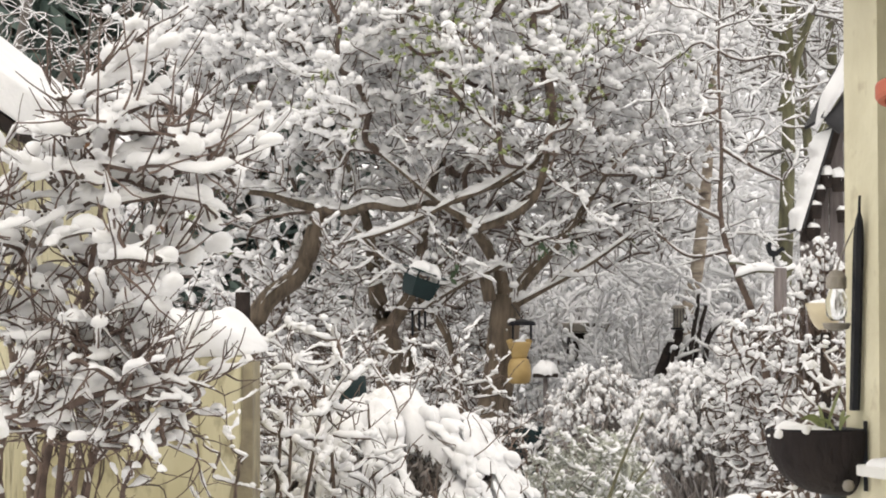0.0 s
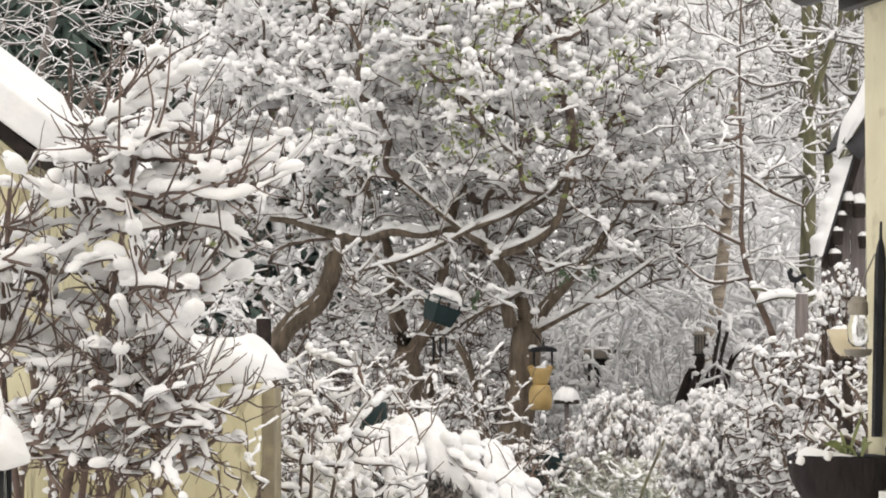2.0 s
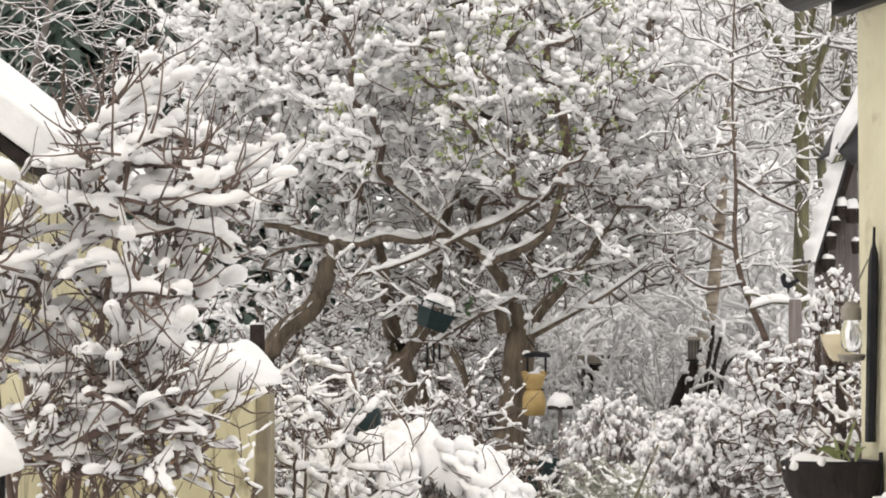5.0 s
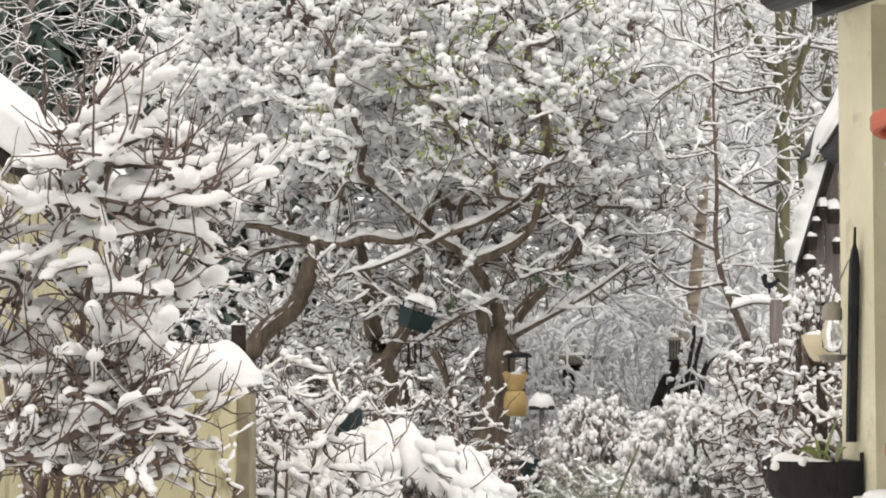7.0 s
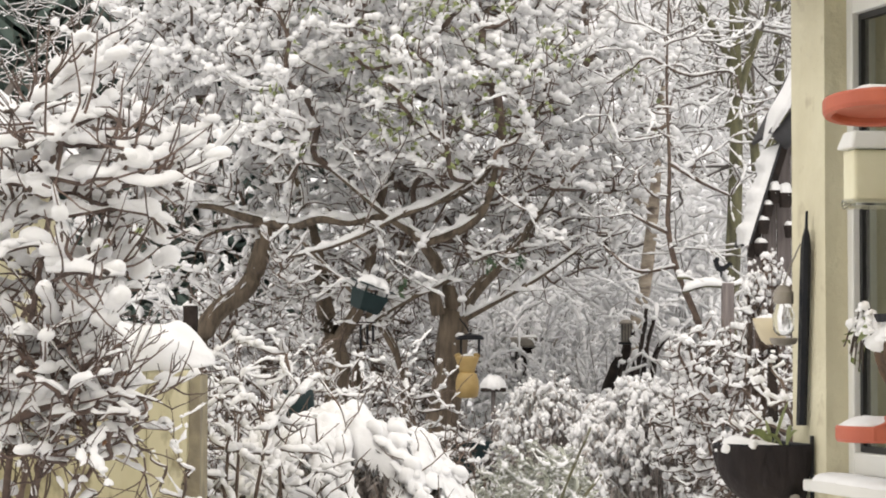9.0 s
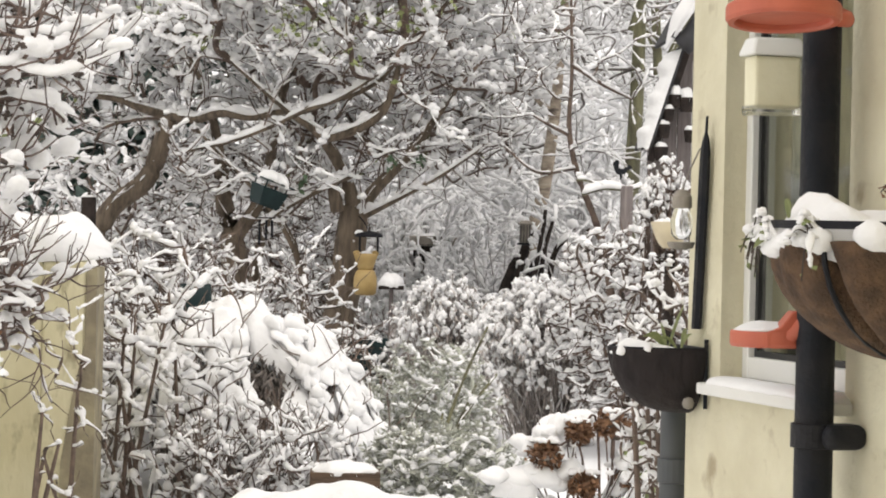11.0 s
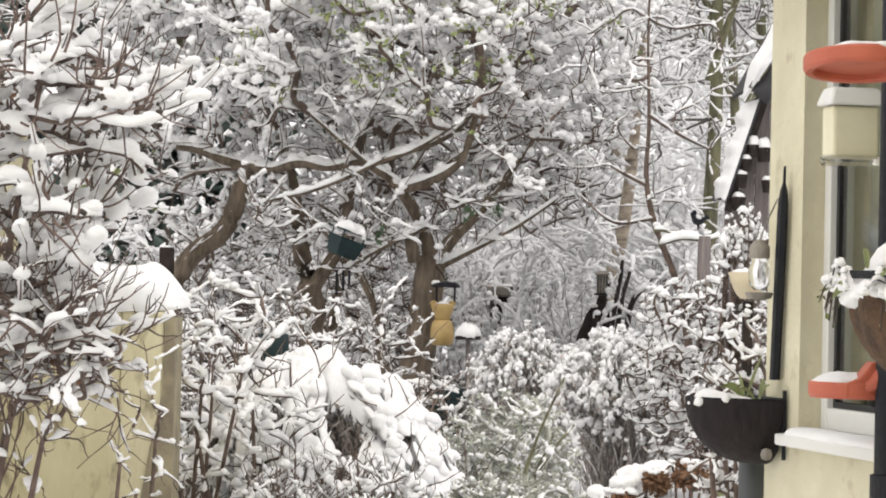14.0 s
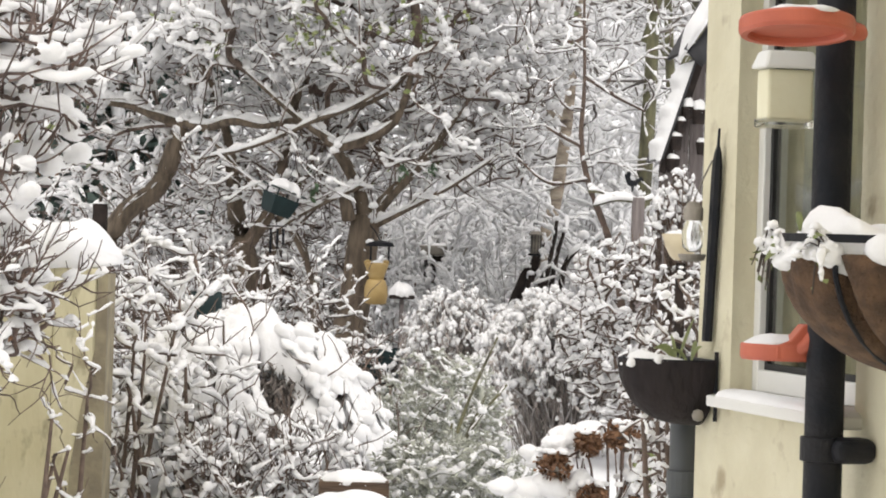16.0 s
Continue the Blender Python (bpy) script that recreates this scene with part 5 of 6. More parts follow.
    stuff("foliage", mesh_from("foliage", v, [f], GREY_LEAF), ob)


build_mound()

build_inner_twigs()

THIN = dict(keep=0.35, tip=0.003, jitter=0.012, most=0.012, sub=2)
FINE = dict(depth=0.016, cover=0.70, step=0.020, clump=1.1, clump_size=1.05, width=1.6, rough=0.32, steep=0.4, wave=0.8)
LEAFY = dict(depth=0.016, cover=0.55, step=0.020, clump=2.4, clump_size=1.1, rough=0.4, steep=0.45, wave=0.8)
build_bush("rose_bush", "thin-stemmed climbing bush with snow on each twig", 121, (-0.80, 10.2, 0), 0.14, 330, (-0.74, 10.2, 0.85, 0.40, 0.35, 0.80, 0.2), TWIG, dict(FINE, depth=0.02), THIN, shoots=(120, 0.12, 0.003, 0.9), stems=10)
build_bush("undergrowth_bush", "twiggy undergrowth bush under fresh snow", 122, (-0.75, 14.2, 0.2), 0.2, 560, (-0.75, 14.3, 1.06, 0.95, 0.6, 0.54, 0.35), TWIG, FINE, THIN, (DRY_LEAF, 300, 0.05, 0.02, 0.6), stems=16, shoots=(260, 0.18, 0.0034, 0.7, 0.4, 0.3))
build_bush("undergrowth_bush", "twiggy undergrowth bush under fresh snow beneath the old tree", 123, (0.1, 14.0, 0.2), 0.2, 240, (0.10, 13.9, 0.74, 0.48, 0.5, 0.36, 0.25), TWIG, FINE, THIN, (DRY_LEAF, 300, 0.05, 0.02, 0.6), stems=12, shoots=(150, 0.18, 0.0034, 0.7, 0.4, 0.3))
DOME = build_stem_bush("dome_bush", "rounded bush of drooping dry stems tufted with snow", 124, (1.10, 13.0, 0.15), (1.10, 13.0), (0.46, 0.42), 1.31, 620, STRAW, 0.30)
build_stem_bush("feathery_shrub", "feathery pale dry-stemmed shrub dusted with snow", 135, (0.56, 13.6, 0.15), (0.56, 13.6), (0.30, 0.25), 1.30, 240, STRAW, 0.22, 0.9)
build_stem_bush("feathery_shrub", "feathery pale dry-stemmed shrub beside the stone bench", 136, (0.62, 12.4, 0.1), (0.62, 12.4), (0.22, 0.2), 0.98, 150, STRAW, 0.2, 0.9)
build_bush("sage_bush", "grey-green shrub dusted with snow", 125, (0.40, 11.6, 0.05), 0.1, 620, (0.42, 11.6, 0.72, 0.34, 0.3, 0.40, 0.2), SAGE, dict(depth=0.013, cover=0.7, step=0.016, clump=1.2, clump_size=1.1, rough=0.45, steep=0.4), THIN, (SAGE, 5200, 0.040, 0.012, -0.3), stems=9)
build_bush("sage_bush", "low grey-green shrub dusted with snow at the front", 130, (0.45, 9.8, 0.3), 0.12, 520, (0.42, 9.8, 0.66, 0.36, 0.25, 0.22, 0.4), SAGE, dict(depth=0.016, cover=0.8, step=0.016, clump=1.2, clump_size=1.1, rough=0.45, steep=0.4), THIN, (SAGE, 4200, 0.04, 0.012, -0.2), stems=9)
build_bush("twiggy_bush", "low bush of thin brown twigs with snow at the front", 134, (-0.25, 9.9, 0.3), 0.16, 420, (-0.30, 9.9, 0.66, 0.42, 0.25, 0.26, 0.4), TWIG, dict(FINE, depth=0.018), dict(THIN, tip=0.0024), (DRY_LEAF, 120, 0.03, 0.012, 0.6), stems=9, shoots=(320, 0.13, 0.0026, 0.7, 0.3, 0.4))
build_bush("twiggy_bush", "few thin bare stems with snow before the wall", 138, (-1.0, 9.25, 0.3), 0.10, 34, (-0.98, 9.25, 0.85, 0.16, 0.10, 0.40, 0.45), TWIG, dict(FINE, depth=0.013), dict(THIN, tip=0.0030), (DRY_LEAF, 20, 0.03, 0.012, 0.6), stems=5, shoots=(14, 0.16, 0.0026, 0.5, 0.3, 0.3))
build_bush("hedge_shrub", "tall leafy shrub by the shed thick with snow", 126, (1.45, 12.2, 0.1), 0.12, 1000, (1.42, 12.2, 1.18, 0.44, 0.45, 0.55, 0.45), TWIG, LEAFY, THIN, (DRY_LEAF, 500, 0.05, 0.02, 0.5), stems=9, shoots=(300, 0.1, 0.003, 0.7))
FRONT = build_bush("undergrowth_bush", "low snow-tufted bush before the birch", 129, (1.15, 15.4, 0.5), 0.2, 700, (1.12, 15.4, 0.90, 0.62, 0.4, 0.34, 0.5), TWIG, dict(FINE, depth=0.024), THIN, (DRY_LEAF, 300, 0.05, 0.02, 0.6), stems=9)
build_stem_bush("hedge_shrub", "sprig of a shrub tufted with snow beside the shed", 137, (1.58, 12.35, 0.1), (1.60, 12.35), (0.13, 0.12), 1.92, 80, TWIG, 0.18, 0.95)
build_bush("corner_shrub", "upright shrub with blackened stems and snow clumps", 127, (0.86, 6.6, 0.0), 0.06, 300, (0.86, 6.6, 1.17, 0.15, 0.2, 0.38, 0.5), TWIG, dict(depth=0.010, cover=0.7, step=0.012, clump=0.8, clump_size=1.25, rough=0.35, every=0.06), dict(keep=0.35, tip=0.0024, jitter=0.01, most=0.006, sub=2), (DRY_LEAF, 150, 0.03, 0.012, 0.5), stems=7)


def snow_tufts(ob, seed, centre, radii, n, size):
    """Small tufts of snow caught in the outer twigs of a rounded bush."""
    rng = np.random.default_rng(seed)
    d = rng.normal(size=(n, 3))
    d[:, 2] = np.abs(d[:, 2]) * 1.1 - 0.25
    d /= np.linalg.norm(d, axis=1)[:, None]
    c = np.array(centre) + d * np.array(radii) * rng.uniform(0.7, 1.06, (n, 1))
    v, f = lumps(rng, c, size * rng.uniform(0.35, 1.2, (n, 1)) * rng.uniform(0.5, 1.6, (n, 3)), ICO1, 0.75, 1.0)
    stuff("tuft_snow", mesh_from("tuft_snow", v, [f], SNOW), ob, "fine tufts of snow")


HUTSIDE = build_bush("undergrowth_bush", "low snow-tufted bush before the far hut", 139, (0.66, 17.6, 0.5), 0.2, 420, (0.66, 17.6, 0.90, 0.55, 0.3, 0.54, 0.5), TWIG, dict(FINE, depth=0.022), THIN, stems=9)
snow_tufts(HUTSIDE, 173, (0.66, 17.6, 0.86), (0.55, 0.3, 0.50), 900, 0.02)
snow_tufts(FRONT, 172, (1.12, 15.4, 0.90), (0.62, 0.4, 0.34), 1500, 0.016)


def build_mossy_stems():
    rng = np.random.default_rng(128)
    ob = thing("mossy_stem", 0, 0, 0, "leaning green mossy stem among the shrubs", "stem")
    for p in ([(0.30, 11.2, 0.05), (0.44, 11.2, 0.60), (0.53, 11.2, 0.90), (0.65, 11.2, 1.16)], [(0.36, 11.25, 0.05), (0.47, 11.25, 0.55), (0.60, 11.25, 0.92)], [(0.28, 11.3, 0.05), (0.40, 11.3, 0.50), (0.46, 11.3, 0.80)], [(0.34, 11.15, 0.05), (0.49, 11.15, 0.62), (0.58, 11.15, 0.82), (0.70, 11.15, 1.0)]):
        line = smooth_line(np.array(p) + rng.normal(0, 0.012, (len(p), 3)), np.linspace(0.012, 0.005, len(p)), 5)
        put("stem", tubes("stem", [line], MOSSY, 10, 8, 0.001), ob)
        v, f = snow_on(rng, [line], depth=0.012, cover=0.5, clump=0.5)
        stuff("snow_load", mesh_from("snow_load", v, f, SNOW), ob)


build_mossy_stems()


def build_tall_tree(name, label, seed, base, lean, height, r0, mat, fork, n, wide, low, snow, group=""):
    rng = np.random.default_rng(seed)
    b = np.array(base, float)
    u = np.linspace(0, 1, 7)
    top = b + np.array([lean, 0.2, height])
    main = b + (top - b) * u[:, None] + np.stack([0.06 * np.sin(u * 5 + seed), 0.05 * np.cos(u * 4), 0 * u], 1)
    sk = [(main, r0 * (1 - 0.75 * u))]
    for k in range(fork):
        s = rng.uniform(0.28, 0.75)
        p = b + (top - b) * s
        d = np.array([rng.choice([-1, 1]) * rng.uniform(0.25, 0.7), rng.uniform(-0.4, 0.4), rng.uniform(0.9, 1.6)])
        q = p + d * height * 0.16
        e = q + np.array([d[0] * 0.25, 0, 0.22 * height])
        sk.append(([p, q, e], [r0 * 0.5 * (1 - 0.5 * s), r0 * 0.4 * (1 - 0.6 * s), r0 * 0.15]))
    mid = b + (top - b) * 0.62
    cloud = cloud_in(rng, n, mid - [wide, wide, height], mid + [wide, wide, height], dome(mid[0], mid[1], mid[2] + 0.1 * height, wide, wide, height * 0.55, b[2] + low))
    return build_plant(name, label, "tree", rng, sk, cloud, mat, GREY_TWIG, snow, dict(keep=0.45, tip=0.0050, jitter=0.015, most=0.03, sub=3), group=group, twigs=((4.0, 0.55, 0.0050, 0.7, 0.2, 0.10, 0.05), (3.5, 0.2, 0.004, 0.8, 0.2, 0.12, 0.1)))


FAR = dict(depth=0.016, cover=0.62, step=0.034, clump=0.3, clump_size=1.4, sides=5, base=ICO1, wave=0.9, steep=0.4)
build_tall_tree("slender_tree", "slender mossy-barked tree with forked snowy limbs", 131, (2.105, 18.5, 0.5), 0.02, 5.4, 0.075, MOSSY, 5, 420, 1.0, 2.1, FAR, "slender trees by the shed")
build_tall_tree("slender_tree", "slender mossy-barked tree further back among others", 132, (2.75, 21.0, 0.7), 0.1, 6.0, 0.07, MOSSY, 4, 380, 1.2, 2.0, FAR, "slender trees by the shed")
build_tall_tree("slender_tree", "slender mossy-barked tree with thin upright stems", 133, (2.52, 20.0, 0.6), -0.05, 5.8, 0.055, MOSSY, 4, 360, 1.1, 2.0, FAR, "slender trees by the shed")


def build_birch():
    rng = np.random.default_rng(141)
    sk = [([(1.20, 18.0, 0.3), (1.28, 18.0, 1.1), (1.36, 18.0, 1.58), (1.434, 18.0, 1.88), (1.474, 18.0, 2.17), (1.515, 18.0, 2.55), (1.60, 18.1, 3.6)], [0.08, 0.062, 0.052, 0.048, 0.045, 0.04, 0.018]),
          ([(1.50, 18.0, 2.45), (1.35, 18.0, 2.6), (1.2, 17.9, 2.65)], [0.03, 0.022, 0.012])]
    cloud = cloud_in(rng, 420, (0.4, 17, 1.4), (2.4, 19.2, 4.4), dome(1.30, 18.3, 3.0, 0.72, 0.7, 1.5, 2.0))
    build_plant("birch_tree", "leaning birch with pale tan bark and snowy twigs", "tree", rng, sk, cloud, BIRCH, GREY_TWIG, dict(FAR, depth=0.02), dict(keep=0.35, tip=0.0035, jitter=0.025, most=0.02, sub=2))


build_birch()


def build_dark_stems():
    rng = np.random.default_rng(143)
    ob = thing("dead_stump", 0, 0, 0, "cluster of dark leaning dead stems with snow", "stump")
    for p in ([(1.12, 17.4, 0.3), (1.18, 17.4, 1.1), (1.25, 17.4, 1.40), (1.30, 17.4, 1.62)], [(1.04, 17.3, 0.3), (1.12, 17.3, 1.1), (1.20, 17.3, 1.45)], [(1.22, 17.3, 0.3), (1.26, 17.3, 1.1), (1.31, 17.3, 1.40)], [(1.20, 17, 0.3), (1.28, 17, 1.1), (1.33, 17, 1.45), (1.395, 17, 1.77)], [(1.26, 17.05, 0.3), (1.34, 17.05, 1.2), (1.38, 17.05, 1.45), (1.43, 17.05, 1.70)], [(1.34, 17.1, 0.3), (1.42, 17.1, 1.35), (1.52, 17.1, 1.55), (1.62, 17.1, 1.66)], [(1.10, 17.0, 0.3), (1.12, 17, 1.0), (1.20, 17, 1.4)]):
        line = smooth_line(np.array(p) + rng.normal(0, 0.015, (len(p), 3)) * [1, 1, 0.3], np.linspace(0.026, 0.012, len(p)) * (2.2 if p[0][1] > 17.2 else 1.0), 6)
        line = (line[0] + rng.normal(0, 0.002, line[0].shape), line[1])
        put("stem", tubes("stem", [line], DARK_WOOD, 10, 8, 0.001), ob)
        v, f = snow_on(rng, [line], depth=0.03, cover=0.55, clump=0.7)
        stuff("snow_load", mesh_from("snow_load", v, f, SNOW), ob)
        k = rng.integers(0, len(line[0]), 14)
        c = line[0][k] + np.stack([rng.normal(-0.018, 0.006, 14), np.full(14, -0.008), rng.normal(0, 0.03, 14)], 1)
        v, f = lumps(rng, c, rng.uniform(0.005, 0.013, (14, 3)) * [0.8, 0.8, 2.0], ICO1, 0.6, 1.0)
        stuff("fleck_snow", mesh_from("fleck_snow", v, [f], SNOW), ob)


build_dark_stems()


def build_sapling():
    rng = np.random.default_rng(142)
    sk = [([(1.66, 15.0, 0.3), (1.62, 15.0, 1.2), (1.57, 15.0, 1.5), (1.51, 15.0, 1.70), (1.40, 15.0, 1.97), (1.345, 15.0, 2.24), (1.355, 15.0, 2.58), (1.34, 15.0, 3.2), (1.38, 15.0, 4.2)], [0.03, 0.026, 0.022, 0.021, 0.018, 0.016, 0.011, 0.007, 0.004]),
          ([(1.35, 15.0, 2.62), (1.55, 15.0, 2.50), (1.72, 15.0, 2.42)], [0.014, 0.012, 0.007]),
          ([(1.345, 15.0, 2.20), (1.22, 15.0, 2.26), (1.13, 15.0, 2.31)], [0.014, 0.012, 0.007]),
          ([(1.39, 15.0, 2.0), (1.15, 14.9, 1.97), (0.95, 14.9, 2.12)], [0.012, 0.01, 0.006])]
    cloud = cloud_in(rng, 130, (0.7, 14.4, 1.7), (2.0, 15.6, 4.2), dome(1.4, 15.0, 2.9, 0.6, 0.5, 1.3, 1.9))
    build_plant("young_tree", "thin crooked young tree with bare snowy twigs", "tree", rng, sk, cloud, TWIG, TWIG, dict(FINE, depth=0.012, clump=0.6), dict(keep=0.4, tip=0.003, jitter=0.012, most=0.01), twigs=((4.0, 0.3, 0.003, 0.8, 0.1, 0.12, 0.05),))


build_sapling()


def build_thicket():
    """Arching fine-twigged shrubs below the woodland."""
    rng = np.random.default_rng(150)
    kinds = []
    for k in range(2):
        ob = thing("thicket_shrub", 0, 0, 0, "fine arching thicket shrub white with snow", "shrub", group="thicket below the woodland")
        lines = []
        for j in range(34):
            a, reach, top = rng.uniform(0, 6.28), rng.uniform(0.5, 1.5), rng.uniform(0.7, 2.0)
            b = rng.normal(0, 0.45, 2)
            u = np.linspace(0, 1, 9)
            z = top * np.sin(u * rng.uniform(1.6, 2.5)) ** 0.9
            p = np.stack([b[0] + reach * u ** 1.3 * math.cos(a), b[1] + reach * u ** 1.3 * math.sin(a), z], 1) + rng.normal(0, 0.018, (9, 3))
            lines.append((p, np.linspace(0.008, 0.003, 9)))
        more = twigs_off(rng, lines, 4.0, 0.28, 0.005, 0.8, 0.1, 0.2, 0.0)
        stuff("twig_mass", tubes("twig_mass", lines + more, PALE_TWIG, 4, 3), ob)
        v, f = snow_on(rng, lines + more, depth=0.028, steep=0.15, cover=0.9, step=0.045, clump=0.8, clump_size=1.2, sides=5, rough=0.35, width=1.7, base=ICO1)
        stuff("snow_load", mesh_from("snow_load", v, f, SNOW), ob)
        kinds.append(ob)
    spots = [(0.5, 19.2), (1.5, 20.2), (2.3, 19.6), (-2.9, 18.9), (0.9, 22.0), (-1.0, 20.5), (2.9, 21.2), (3.6, 23.0), (2.0, 23.6)]
    for i, (x, y) in enumerate(spots):
        m = pose(x, y, float(ground_height(x, y)) - 0.05, 0, 0, 77 * i)
        if i < 2:
            kinds[i].matrix_basis = m
        else:
            copy_thing(kinds[i % 2], m)
    for i, (x, y, size) in enumerate([(0.95, 17.75, 0.62), (0.50, 17.9, 0.58), (1.85, 17.2, 0.7)]):
        copy_thing(kinds[i % 2], pose(x, y, float(ground_height(x, y)) - 0.05, 0, 0, 131 * i + 40) @ Matrix.Scale(size, 4))


build_thicket()


def build_woodland():
    """Bare snowy trees on the slope: three are grown, the others are copies of them."""
    rng = np.random.default_rng(151)
    kinds = []
    for k in range(3):
        sk = []
        for j in range(3):
            a = 2.1 * j + k
            d = np.array([math.cos(a) * 0.5, math.sin(a) * 0.5, 0])
            sk.append(([d * 0.2, d * 0.7 + [0, 0, 1.2], d * 1.5 + [0, 0, 2.8], d * 2.0 + [0, 0, 4.8]], [0.08, 0.06, 0.045, 0.02]))
        cloud = cloud_in(rng, 430, (-2.4, -1.8, 0.3), (2.4, 1.8, 6.8), dome(0, 0, 3.2, 2.3, 1.7, 3.5, 0.3))
        ob = build_plant("woodland_tree", "bare tangled woodland tree under snow, haze in its pale twigs", "tree", rng, sk, cloud, HAZY_TWIG, HAZY_TWIG,
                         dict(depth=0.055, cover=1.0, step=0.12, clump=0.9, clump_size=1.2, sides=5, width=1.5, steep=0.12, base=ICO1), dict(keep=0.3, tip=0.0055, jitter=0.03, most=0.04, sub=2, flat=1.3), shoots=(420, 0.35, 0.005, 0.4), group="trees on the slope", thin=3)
        kinds.append(ob)
    spots = [(-2.4, 28.0), (-0.4, 29.5), (2.9, 29), (5.4, 28.5), (1.0, 34), (4.2, 35), (7.4, 33), (-3, 36), (8, 40)]
    for i, (x, y) in enumerate(spots):
        m = pose(x, y, float(ground_height(x, y)) - 0.1, 0, 0, 70 * i)
        if i < 3:
            kinds[i].matrix_basis = m
        else:
            copy_thing(kinds[i % 3], m)


build_woodland()


def build_bare_tree():
    """Thin bare branches before the dark conifers."""
    rng = np.random.default_rng(155)
    sk = [([(-4.6, 22, 0.6), (-4.5, 22, 2.5), (-4.2, 22, 4.0), (-3.8, 22, 5.6)], [0.08, 0.06, 0.04, 0.015]), ([(-4.5, 22, 2.3), (-3.9, 22, 3.6), (-3.2, 22, 4.4), (-2.4, 22, 4.9)], [0.05, 0.035, 0.025, 0.012])]
    cloud = cloud_in(rng, 420, (-5.8, 21, 2.4), (-2.2, 23, 6.2), dome(-3.9, 22, 4.2, 1.8, 0.9, 1.9, 2.6))
    build_plant("bare_tree", "bare tree with long thin snow-lined branches", "tree", rng, sk, cloud, GREY_TWIG, TWIG, dict(depth=0.009, cover=0.8, step=0.055, clump=0.1, base=ICO1, clump_size=1.3, sides=5, wave=2.0), dict(keep=0.45, tip=0.0028, jitter=0.03, most=0.014, flat=1.6, sub=4), twigs=((4.0, 0.7, 0.0032, 0.7, 0.05, 0.25, -0.05), (5.0, 0.25, 0.003, 0.8, 0.1, 0.2, 0.0)))


build_bare_tree()


def build_evergreen(x, y, height, wide, seed):
    rng = np.random.default_rng(seed)
    ob = thing("evergreen_tree", x, y, float(ground_height(x, y)), "tall dark green conifer behind the garden", "tree", group="dark conifers")
    put("trunk", tubes("trunk", [(np.array([[0, 0, 0], [0, 0, height * 0.5], [0, 0, height]]), np.array([0.18, 0.12, 0.02]))], BARK, 10, 8), ob)
    n = 9000
    u = rng.uniform(0.08, 1, n)
    a = rng.uniform(0, 6.28, n)
    r = wide * (1 - u) ** 0.6 * np.sqrt(rng.uniform(0.15, 1, n)) * (0.75 + 0.25 * np.sin(a * 5 + u * 30))
    p = np.stack([r * np.cos(a), r * np.sin(a), height * u - 0.25 * r], 1)
    v, f = leaf_cards(rng, p, 0.34, 0.13, 0.5)
    stuff("crown", mesh_from("crown", v, [f], EVERGREEN), ob)


for i, (x, y, h, w) in enumerate([(-5.3, 24.5, 8.5, 1.5), (-4.4, 27.5, 9.5, 2.0), (-6.6, 28, 10, 2.2), (-2.6, 29.0, 9.0, 1.9)]):
    build_evergreen(x, y, h, w, 160 + i)

# ---- shed, ornaments and garden things ----
def snow_cap(ob, seed, x, y, z, sx, sy, sz, n=26, name="snow", wave=0.2):
    """A rounded cap of snow on a small top."""
    v, f = snow_ridge(seed, [(x - sx, y, z - 0.004), (x - sx * 0.5, y, z - 0.002), (x + sx * 0.5, y, z - 0.002), (x + sx, y, z - 0.004)], [sy * 0.75, sy, sy, sy * 0.75], sz, wave, sx / 14)
    return put(name, mesh_from(name, v, f, SNOW), ob, "fresh snow on top")


